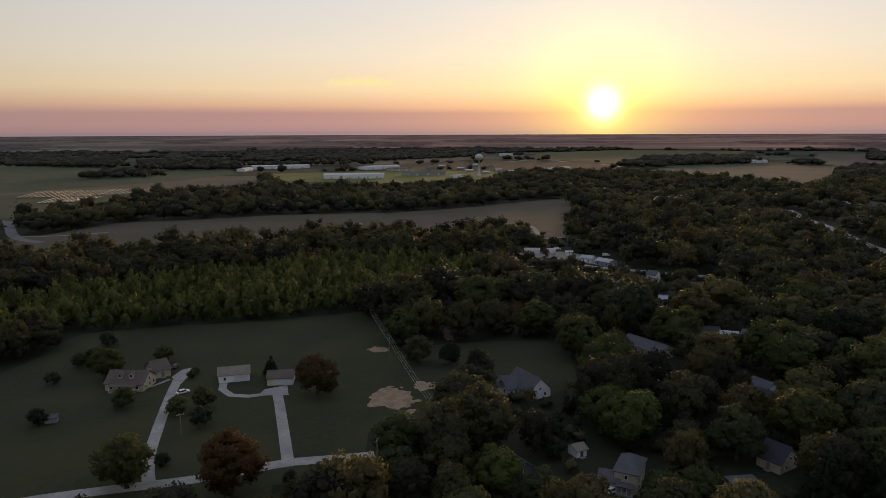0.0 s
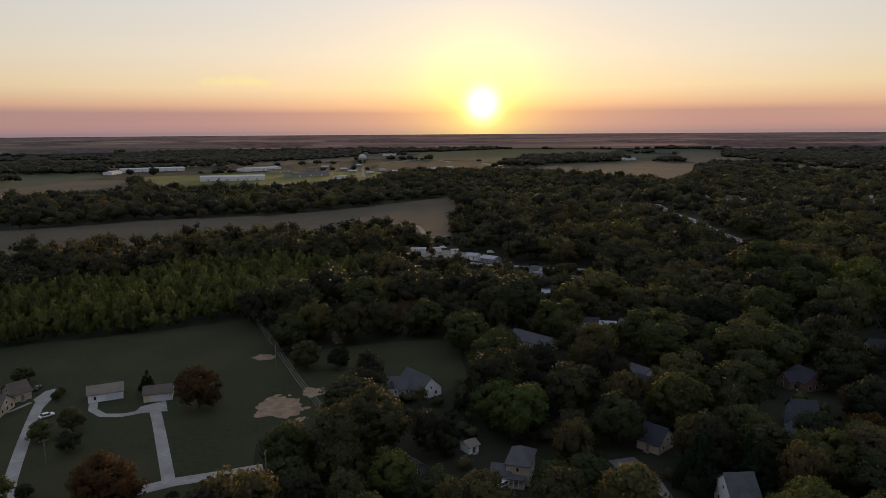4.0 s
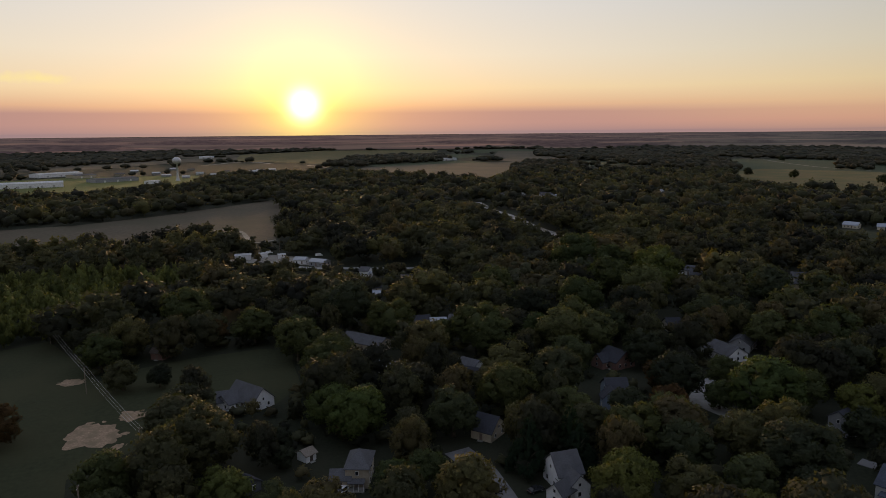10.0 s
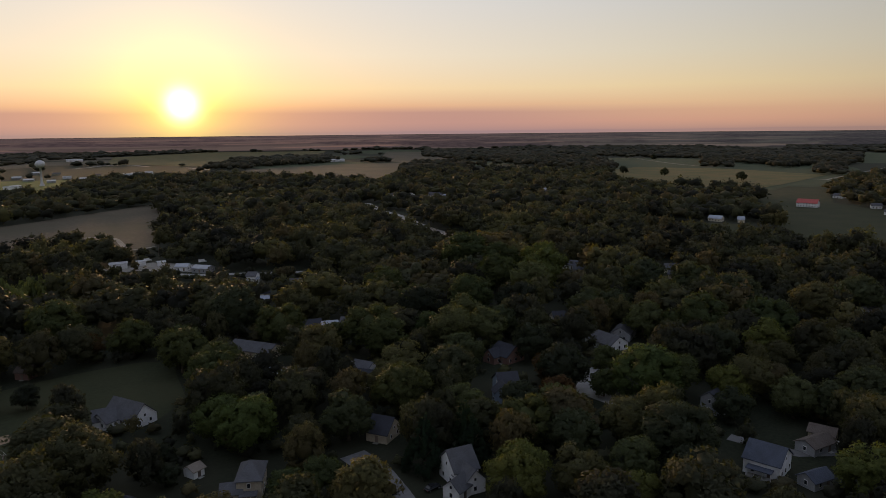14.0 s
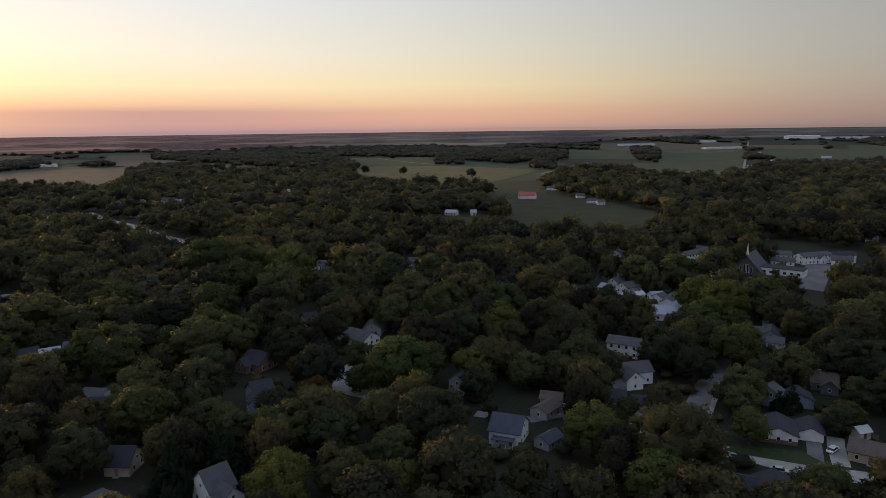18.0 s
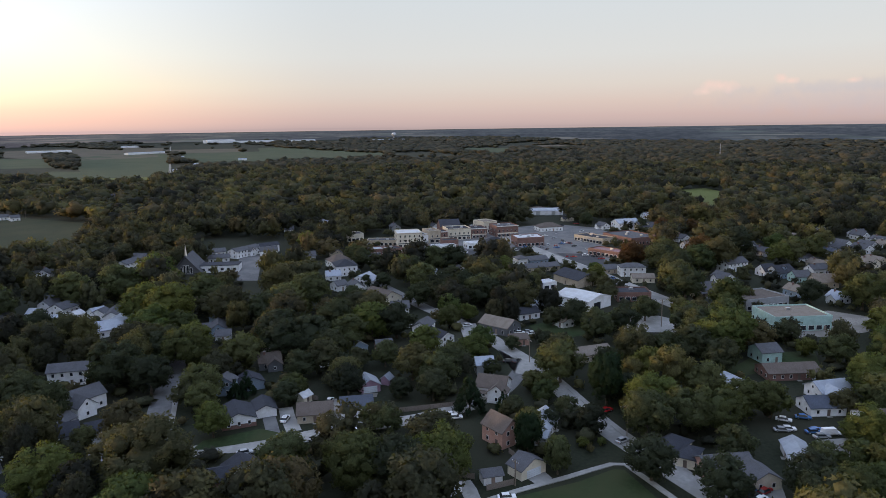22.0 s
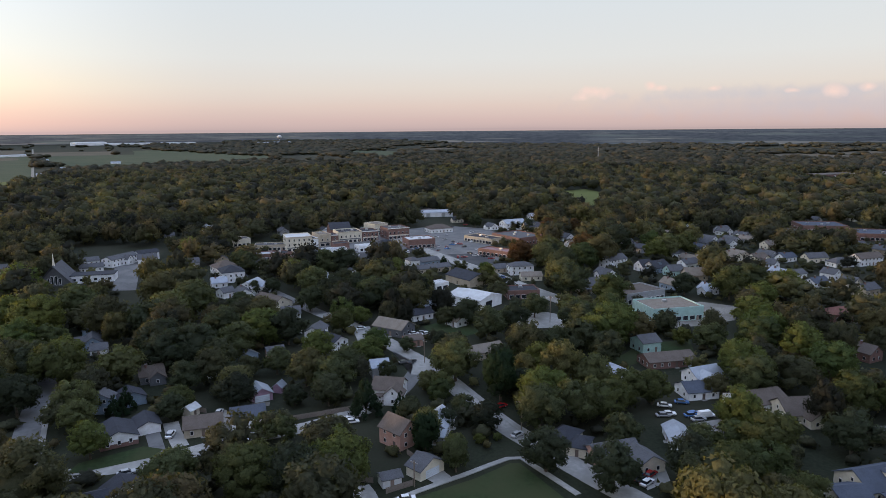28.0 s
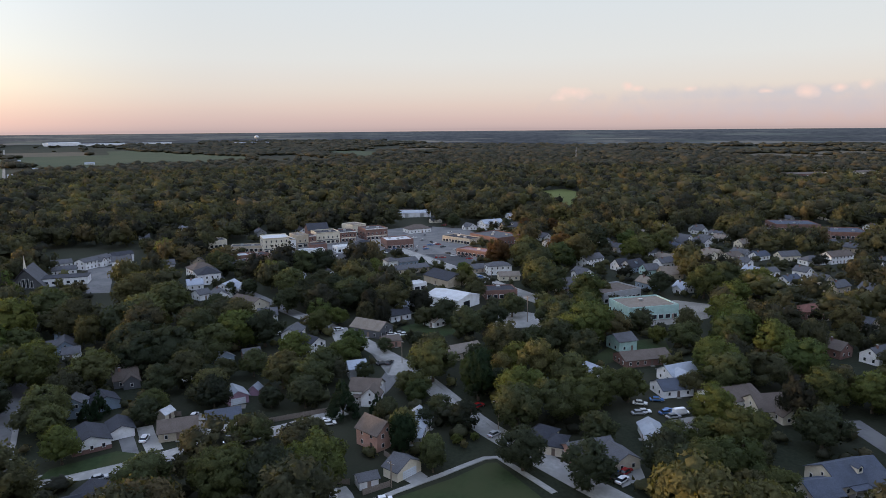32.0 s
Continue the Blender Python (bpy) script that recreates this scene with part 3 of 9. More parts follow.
def crown_arrays(seed, clumps, ball, leaves=0, shape="round", leaf=0.085, small=0.34):
    """Vertices, triangles and normals of a crown in a unit space (radius 1, centre 0): rounded clumps of foliage borne on uneven boughs
    round a hidden core, with single leafy sprays over their skins. ball: fineness of a clump; small: a clump's size."""
    rng = np.random.default_rng(seed)
    # where the clumps sit: an even spiral over the crown, drawn in or pushed out by a few large boughs
    k = np.arange(clumps) + 0.5
    z = 1 - 1.72 * k / clumps
    ang = k * 2.39996 + rng.uniform(-0.5, 0.5, clumps)
    h = np.sqrt(np.maximum(0, 1 - z * z))
    d = np.stack([h * np.cos(ang), h * np.sin(ang), z], 1) + rng.normal(size=(clumps, 3)) * 0.09
    d /= np.linalg.norm(d, axis=1)[:, None]
    rad = small * rng.uniform(0.7, 1.25, clumps)
    if shape == "cone":
        t = (k / clumps) ** 0.75
        z = 1 - 2 * t + rng.uniform(-0.05, 0.05, clumps)
        out = 0.06 + 0.72 * t
        C = np.stack([out * np.cos(ang), out * np.sin(ang), z * 0.93], 1)
        rad = rad * (0.28 + 0.62 * t)
        dome = np.stack([np.cos(ang), np.sin(ang), np.full(clumps, 0.5)], 1)
    elif clumps < 10:
        C = d * (np.clip(0.78 + rng.uniform(-0.12, 0.1, clumps), 0.4, 1.02) - 0.4 * rad)[:, None]
        dome = d
    else:
        # the crown is a heap of leafy domes, one on each bough, and the clumps cover what shows of the domes
        nb = 11 if shape == "round" else 10
        q = np.arange(nb) + 0.4
        bz = 1 - 1.78 * q / nb
        ba = q * 2.39996 + rng.uniform(-0.45, 0.45, nb)
        bh = np.sqrt(np.maximum(0, 1 - bz * bz))
        bd = np.stack([bh * np.cos(ba), bh * np.sin(ba), bz], 1)
        br = rng.uniform(0.34, 0.52, nb)
        bc = bd * (0.97 - br * rng.uniform(0.85, 1.2, nb))[:, None]
        if shape == "column":
            bc[:, :2] *= 0.72
        i = rng.choice(nb, clumps * 8, p=br ** 2 / (br ** 2).sum())
        u = rng.normal(size=(clumps * 8, 3)) + bd[i] * 1.1 + np.array([0, 0, 0.35])
        u /= np.linalg.norm(u, axis=1)[:, None]
        p = bc[i] + u * br[i][:, None] * np.array([0.9, 0.9, 0.82])
        away = np.linalg.norm(p[:, None] - bc[None], axis=2) / br[None]
        away[np.arange(len(i)), i] = 2
        keep = []
        for j in np.nonzero((away.min(axis=1) > 0.82) & (p[:, 2] > -0.98))[0]:
            if len(keep) < clumps and all(((p[j] - p[o]) ** 2).sum() > (0.72 * small) ** 2 for o in keep):
                keep.append(j)
        C, dome = p[keep], u[keep]
        clumps = len(keep)
        rad = rad[:clumps]
        C, rad = C * np.array([0.87, 0.87, 0.95]), rad * 0.9
        d = dome
    bv, bf = ICO[ball]
    n = len(bv)
    lump = 1 + rng.uniform(-0.13, 0.13, (clumps, n))
    squash = np.array([1.0, 1.0, 0.86])
    V = (C[:, None] + bv[None] * squash * rad[:, None, None] * lump[..., None] * (0.66 if leaves > 100 else 0.8 if leaves > 50 else 0.95)).reshape(-1, 3)
    Nn = np.tile(bv, (clumps, 1)) + 0.9 * np.repeat(dome, n, axis=0)
    F = (bf[None] + (np.arange(clumps) * n)[:, None, None]).reshape(-1, 3)
    cv, cf = ICO[2 if ball > 1 else 1]
    core = cv * (np.array([0.5, 0.5, 0.56]) if shape != "cone" else np.array([0.34, 0.34, 0.8]) * np.stack([0.5 - 0.5 * cv[:, 2], 0.5 - 0.5 * cv[:, 2], np.ones(len(cv))], 1))
    F = np.concatenate([F, cf + len(V)])
    V, Nn = np.concatenate([V, core]), np.concatenate([Nn, cv * 2])
    if leaves:
        i = rng.choice(clumps, leaves, p=rad ** 2 / (rad ** 2).sum())
        w = rng.normal(size=(leaves, 3)) + 1.0 * dome[i] + np.array([0, 0, 0.2])
        w /= np.linalg.norm(w, axis=1)[:, None]
        p = C[i] + w * squash * (rad[i] * rng.uniform(0.68, 1.22, leaves))[:, None]
        up = w + rng.normal(size=(leaves, 3)) * 0.5 + np.array([0, 0, 0.15])
        up /= np.linalg.norm(up, axis=1)[:, None]
        a = np.cross(up, rng.normal(size=(leaves, 3)))
        a /= np.linalg.norm(a, axis=1)[:, None]
        b = np.cross(up, a)
        a = a + w * 0.25
        s = rng.uniform(0.6, 1.4, leaves)[:, None] * leaf
        q = np.stack([p - b * s * 0.62, p + a * s * 1.35, p + b * s * 0.62], axis=1)
        face = np.cross(q[:, 1] - q[:, 0], q[:, 2] - q[:, 0])
        turn = (face * w).sum(axis=1) < 0
        q[turn] = q[turn][:, ::-1]
        nn = w + 0.8 * dome[i] + up * 0.3
        o = len(V) + 3 * np.arange(leaves)
        V = np.concatenate([V, q.reshape(-1, 3)])
        F = np.concatenate([F, np.stack([o, o + 1, o + 2], 1)])
        Nn = np.concatenate([Nn, np.repeat(nn, 3, axis=0)])
    Nn = Nn / np.linalg.norm(Nn, axis=1)[:, None]
    return V.astype(np.float32), F.astype(np.int32), Nn.astype(np.float32)


def mesh_arrays(name, V, F, m, normals=None):
    me = bpy.data.meshes.new(name)
    me.vertices.add(len(V))
    me.vertices.foreach_set("co", np.asarray(V, np.float32).ravel())
    me.loops.add(3 * len(F))
    me.loops.foreach_set("vertex_index", np.asarray(F, np.int32).ravel())
    me.polygons.add(len(F))
    me.polygons.foreach_set("loop_start", 3 * np.arange(len(F), dtype=np.int32))
    me.polygons.foreach_set("use_smooth", np.ones(len(F), dtype=bool))
    me.materials.append(m)
    me.update(calc_edges=True)
    if normals is not None:
        me.attributes.new("custom_normal", "FLOAT_VECTOR", "POINT").data.foreach_set("vector", np.asarray(normals, np.float32).ravel())
    return me


def trunk_mesh(seed, tall=1.35):
    """A tapered trunk with limbs that fork into the crown; unit space of a tree 2.5 high and 1 in radius."""
    rng = random.Random(seed)
    vs, fs = [], []

    def limb(p, q, r0, r1, n=6):
        axis = (q - p).normalized()
        s = axis.orthogonal().normalized()
        t = axis.cross(s)
        b = len(vs)
        for c, r in ((p, r0), (q, r1)):
            for k in range(n):
                a = 2 * math.pi * k / n
                vs.append(c + (s * math.cos(a) + t * math.sin(a)) * r)
        for k in range(n):
            fs.append((b + k, b + (k + 1) % n, b + n + (k + 1) % n, b + n + k))
    top = Vector((rng.uniform(-0.05, 0.05), rng.uniform(-0.05, 0.05), tall))
    limb(Vector((0, 0, -0.05)), Vector((0, 0, 0.25)), 0.085, 0.06)
    limb(Vector((0, 0, 0.25)), top, 0.06, 0.03)
    for k in range(5):
        a = k * 1.3 + rng.uniform(-0.3, 0.3)
        z = 0.55 + 0.14 * k
        limb(Vector((0, 0, z)), Vector((math.cos(a) * 0.5, math.sin(a) * 0.5, z + 0.5)), 0.03, 0.01, 5)
    return mesh_from("trunk", vs, fs, BARK)


CROWNS, TRUNKS = {}, [trunk_mesh(3), trunk_mesh(8)]
LEAVES = {"mixed": LEAF, "yellow": LEAF_YELLOW, "rust": LEAF_RUST, "olive": LEAF_OLIVE, "conifer": LEAF_CONIFER}
TREE_WORDS = {"mixed": "broad-crowned leafy tree in late summer green", "yellow": "leafy tree turning bright yellow green", "rust": "broad tree with rust-red autumn leaves",
              "olive": "leafy tree turning olive and gold", "conifer": "dark green cone-shaped evergreen"}
TREES_MADE = {}


def tree(x, y, r, h, hue="mixed", shape="round", turn=None):
    """A single tree: trunk and crown; r the crown's radius, h the height."""
    k = len(TREES_MADE)
    var = k % (4 if shape == "round" else 2)
    away = math.hypot(x, y)
    seen = away / r                        # how large the tree looms from above
    fine = 3 if seen < 17.5 else 2 if seen < 21 else 1 if seen < 33 else 0
    key = (hue, shape, var, fine)
    if turn is None:
        turn = (k * 67) % 360
    m = pose(x, y, ground_z(math.hypot(x, y)), 0, 0, turn) @ Matrix.Diagonal((r, r, h / 2.5, 1))
    if key not in CROWNS:
        count, leaf, clumps = ((2000, 0.084, 40), (3400, 0.062, 52), (5200, 0.049, 66), (7000, 0.041, 80))[fine]
        V, F, Nn = crown_arrays(31 + var * 7 + len(shape), clumps, 1, count, shape, leaf=leaf, small=2.05 / math.sqrt(clumps))
        V = V * np.array([1, 1, 1.1]) + np.array([0, 0, 1.25])
        top = root("tree" if hue != "conifer" else "evergreen_tree", 0, 0, label=TREE_WORDS[hue], category="tree", group="trees")
        part("trunk", TRUNKS[var % 2], top)
        part("crown", mesh_arrays("crown", V, F, LEAVES[hue], Nn), top)
        top.matrix_basis = m
        CROWNS[key] = top
        ob = top
    else:
        src = CROWNS[key]
        keep, src.scale = src.scale.copy(), (1, 1, 1)
        ob = copy_thing(src, m)
        src.scale = keep
    TREES_MADE[ob.name] = (x, y, r)
    block_disc(x, y, r * 1.25)
    return ob


def forest(name, spots, templates, m, label):
    """All the trees of a wood too many to count, in one mesh. spots: x, y, z, radius, height, turn."""
    rng = np.random.default_rng(5)
    Vs, Fs, Ts, Ns, base = [], [], [], [], 0
    pick = rng.integers(0, len(templates), len(spots))
    for t, (V, F, Nn) in enumerate(templates):
        s = spots[pick == t]
        if not len(s):
            continue
        c, sn = np.cos(s[:, 5]), np.sin(s[:, 5])
        X = (V[None, :, 0] * c[:, None] - V[None, :, 1] * sn[:, None]) * s[:, 3:4] + s[:, 0:1]
        Y = (V[None, :, 0] * sn[:, None] + V[None, :, 1] * c[:, None]) * s[:, 3:4] + s[:, 1:2]
        Z = (V[None, :, 2] * 0.47 + 0.53) * s[:, 4:5] + s[:, 2:3]
        Vs.append(np.stack([X, Y, Z], -1).reshape(-1, 3))
        nx = (Nn[None, :, 0] * c[:, None] - Nn[None, :, 1] * sn[:, None]) / s[:, 3:4]
        ny = (Nn[None, :, 0] * sn[:, None] + Nn[None, :, 1] * c[:, None]) / s[:, 3:4]
        nn = np.stack([nx, ny, Nn[None, :, 2] / (0.47 * s[:, 4:5])], -1).reshape(-1, 3)
        Ns.append(nn / np.linalg.norm(nn, axis=1)[:, None])
        Fs.append((F[None] + (base + np.arange(len(s)) * len(V))[:, None, None]).reshape(-1, 3))
        Ts.append(np.repeat(rng.uniform(0, 1, len(s)), len(V)))
        base += len(s) * len(V)
    me = mesh_arrays(name, np.concatenate(Vs), np.concatenate(Fs), m, np.concatenate(Ns))
    me.attributes.new("tone", "FLOAT", "POINT").data.foreach_set("value", np.concatenate(Ts).astype(np.float32))
    return tagged(new(name, me), label, "woodland", kind="stuff")


# ---- houses ----
def gable_walls(L, W, eave, ridge):
    x, y = L / 2, W / 2
    v = [(-x, -y, 0), (x, -y, 0), (x, y, 0), (-x, y, 0), (-x, -y, eave), (x, -y, eave), (x, y, eave), (-x, y, eave), (-x, 0, ridge - 0.15), (x, 0, ridge - 0.15)]
    f = [(0, 1, 5, 4), (2, 3, 7, 6), (1, 2, 6, 9, 5), (3, 0, 4, 8, 7), (4, 5, 9, 8), (6, 7, 8, 9)]
    return v, f


def gable_roof(L, W, eave, ridge, over=0.45, thick=0.18):
    x, y = L / 2 + over, W / 2 + over
    drop = (ridge - eave) / (W / 2) * over
    e = eave - drop
    v = []
    for s in (-x, x):
        v += [(s, -y, e), (s, 0, ridge), (s, y, e), (s, y, e + thick), (s, 0, ridge + thick), (s, -y, e + thick)]
    f = [(5, 4, 3, 2, 1, 0), (6, 7, 8, 9, 10, 11)]
    for k in range(6):
        f.append((k, (k + 1) % 6, 6 + (k + 1) % 6, 6 + k))
    return v, f


def hip_roof(L, W, eave, ridge, over=0.45, thick=0.18):
    x, y = L / 2 + over, W / 2 + over
    rl = max(L / 2 - W / 2 * 0.95, 0.3)
    e = eave - 0.1
    v = [(-x, -y, e), (x, -y, e), (x, y, e), (-x, y, e), (-x, -y, e + thick), (x, -y, e + thick), (x, y, e + thick), (-x, y, e + thick), (-rl, 0, ridge), (rl, 0, ridge)]
    f = [(3, 2, 1, 0), (0, 1, 5, 4), (1, 2, 6, 5), (2, 3, 7, 6), (3, 0, 4, 7), (4, 5, 9, 8), (5, 6, 9), (6, 7, 8, 9), (7, 4, 8)]
    return v, f


def far_window_mesh(w, h):
    key = ("far_window", w, h)
    if key not in CACHE:
        bm = bmesh.new()
        for sx, sz, y0, z0, i in ((w, h, 0.0, 0.0, 0), (w - 0.1, h - 0.12, -0.04, 0.06, 1)):
            r = bmesh.ops.create_cube(bm, size=1.0, matrix=Matrix.Translation((0, y0, z0 + sz / 2)) @ Matrix.Diagonal((sx, 0.08, sz, 1)))
            for f in {f for v in r["verts"] for f in v.link_faces}:
                f.material_index = i
        me = bpy.data.meshes.new("window")
        bm.to_mesh(me)
        bm.free()
        me.materials.append(TRIM)
        me.materials.append(GLASS_DARK)
        CACHE[key] = me
    return CACHE[key]


def window(parent, m, w=0.95, h=1.3):
    """A window on a wall: frame and pane; m takes x along the wall, y inwards."""
    full = parent.matrix_basis @ m
    out = -(full.to_3x3() @ Vector((0, 1, 0)))
    p = full.translation
    if out.x * p.x + out.y * p.y > 0.15 * math.hypot(p.x, p.y):
        return None
    if math.hypot(p.x, p.y) > 260:
        return part("window", far_window_mesh(w, h), parent, m)
    f = part("window", box_mesh(w, 0.10, h, TRIM), parent, m)
    part("pane", box_mesh(w - 0.2, 0.06, h - 0.24, GLASS_DARK), f, pose(0, -0.035, 0.12))
    return f


def wing(ob, L, W, eave, ridge, wall, roof, hip=False, at=None, windows=True, door=False, garage=0, names=("wall", "roof"), below=None):
    """One gabled or hipped volume of a house with its windows. at: its pose in the house's space; x runs along the ridge; -y is the front."""
    at = at or Matrix()
    if hip:
        wv, wf = gable_walls(L, W, eave, eave + 0.3)
        rv, rf = hip_roof(L, W, eave, ridge)
    else:
        wv, wf = gable_walls(L, W, eave, ridge)
        rv, rf = gable_roof(L, W, eave, ridge)
    part(names[0], mesh_from("wall", wv, wf, WALLS[wall]), ob, at)
    part(names[1], mesh_from("roof", rv, rf, ROOFS[roof]), ob, at)
    if below:
        part("lower_wall", box_mesh(L + 0.06, W + 0.06, min(1.3, eave * 0.45), WALLS[below]), ob, at)
    if not windows:
        storeys = 0
    else:
        storeys = max(1, int((eave + 0.4) / 2.6))
    for side in range(4):
        span, depth = (L, W / 2) if side % 2 == 0 else (W, L / 2)
        turn = pose(0, 0, 0, 0, 0, (0, 90, 180, 270)[side])
        n = max(1, int((span - 1.2) / 2.9))
        for s in range(storeys):
            for k in range(n):
                u = (k + 0.5) / n * (span - 1.0) - (span - 1.0) / 2
                z = 0.85 + 2.7 * s
                if side == 0 and s == 0 and garage and u > span / 2 - 3.2 * garage - 0.6:
                    continue
                if side == 0 and s == 0 and door and abs(u - door_place(span, n)) < 0.8:
                    continue
                if z + 1.3 > eave + 0.1:
                    z = eave - 1.4
                window(ob, at @ turn @ pose(u, -depth - 0.05, z))
        if side % 2 == 1 and not hip and storeys and ridge - eave > 2.2:
            window(ob, at @ turn @ pose(0, -depth - 0.05, eave + 0.1), 0.8, 1.0)
    if door:
        u = door_place(L, max(1, int((L - 1.2) / 2.9)))
        part("door", box_mesh(0.95, 0.12, 2.05, DOOR_MAT), ob, at @ pose(u, -W / 2 - 0.04, 0.15))
        part("door_step", box_mesh(1.6, 1.0, 0.15, CONCRETE), ob, at @ pose(u, -W / 2 - 0.5, 0))
    if garage:
        w = 2.7 if garage == 1 else 4.9
        u = L / 2 - w / 2 - 0.5 if L > w + 2.5 else 0
        g = part("garage_door", box_mesh(w, 0.1, 2.15, GARAGE_MAT), ob, at @ pose(u, -W / 2 - 0.05, 0.05))
        for k in range(3):
            part("groove", box_mesh(w, 0.02, 0.04, METAL), g, pose(0, -0.055, 0.5 + 0.54 * k))


def door_place(span, n):
    k = n // 2
    return (k + 0.5) / n * (span - 1.0) - (span - 1.0) / 2


ROOF_WORDS = {"grey": "grey shingle", "dark": "dark shingle", "brown": "brown shingle", "blue": "slate-blue shingle", "pale": "pale metal", "white": "white", "red": "red metal", "rose": "rose-red metal", "rust": "rust-red shingle", "tan": "tan shingle"}
WALL_WORDS = {"white": "white-sided", "cream": "cream-sided", "tan": "tan-sided", "grey": "grey-sided", "dark": "dark-sided", "blue": "blue-sided", "aqua": "pale aqua-sided", "mauve": "mauve-sided",
              "pink": "salmon brick", "brick": "red brick", "stone": "buff stone", "red": "red-walled"}


def house(x, y, rot, L, W, eave, ridge, roof="grey", wall="white", hip=False, chimney=False, porch=False, garage=0, ell=None, kind="house", door=True, windows=True,
          label="", below=None, dormers=0, gap=2.0, gend=0):
    """A house whose ridge runs along rot. ell: length, width, eave, ridge, place along the ridge and side of a cross wing."""
    words = label or "%s %s with a %s %s roof" % (WALL_WORDS[wall], kind.replace("_", " "), ROOF_WORDS[roof], "hipped" if hip else "gabled")
    ob = root(kind, x, y, ground_z(math.hypot(x, y)), rot, words, "house" if kind == "house" else kind, "houses of the town" if kind == "house" else "")
    wing(ob, L, W, eave, ridge, wall, roof, hip, None, windows, door, garage, below=below)
    if ell:
        l, w, e, r, u, side = ell
        turn = 90 if side < 0 else -90
        wing(ob, l, w, e, r, wall, roof, hip, pose(u, side * (W / 2 + l / 2 - w * 0.28), 0, 0, 0, turn), windows, False, 0, ("wing_wall", "wing_roof"))
    if gend:
        g = part("garage_door", box_mesh(0.1, min(W - 2.0, 4.8), 2.15, GARAGE_MAT), ob, pose(gend * (L / 2 + 0.05), 0, 0.05))
        for k in range(3):
            part("groove", box_mesh(0.02, min(W - 2.0, 4.8), 0.04, METAL), g, pose(gend * 0.055, 0, 0.5 + 0.54 * k))
    if porch:
        pr = part("porch", box_mesh(L * 0.7, 2.2, 0.35, CONCRETE), ob, pose(0, -W / 2 - 1.1, 0))
        part("porch_roof", box_mesh(L * 0.72, 2.5, 0.16, ROOFS[roof]), ob, pose(0, -W / 2 - 1.15, 2.55, 6, 0, 0))
        for k in range(4):
            part("porch_post", box_mesh(0.16, 0.16, 2.25, TRIM), pr, pose((k / 3 - 0.5) * L * 0.66, -0.95, 0.33))
    if chimney and not hip:
        c = part("chimney", box_mesh(0.7, 0.7, 1.9, WALLS["brick"]), ob, pose(L * 0.22, W * 0.09, ridge - 1.05))
        part("chimney_cap", box_mesh(0.84, 0.84, 0.12, CONCRETE), c, pose(0, 0, 1.9))
    for k in range(dormers):
        u = ((k + 0.5) / dormers - 0.5) * L * 0.6
        d = part("dormer", mesh_from("dormer", *gable_walls(2.2, 1.5, 1.5, 2.2), WALLS[wall]), ob, pose(u, -W * 0.24, eave + (ridge - eave) * 0.42, 0, 0, 90))
        part("dormer_roof", mesh_from("dormer_roof", *gable_roof(2.2, 1.5, 1.5, 2.2, 0.2, 0.1), ROOFS[roof]), d)
        part("dormer_window", box_mesh(0.06, 0.8, 0.9, GLASS_DARK), d, pose(-1.1, 0, 0.5))
    block_line([tuple((ob.matrix_basis @ Vector((s * L / 2, 0, 0)))[:2]) for s in (-1, 1)], W / 2 + gap, True)
    sight_line(x, y, L * 0.5 + 1.0)
    return ob


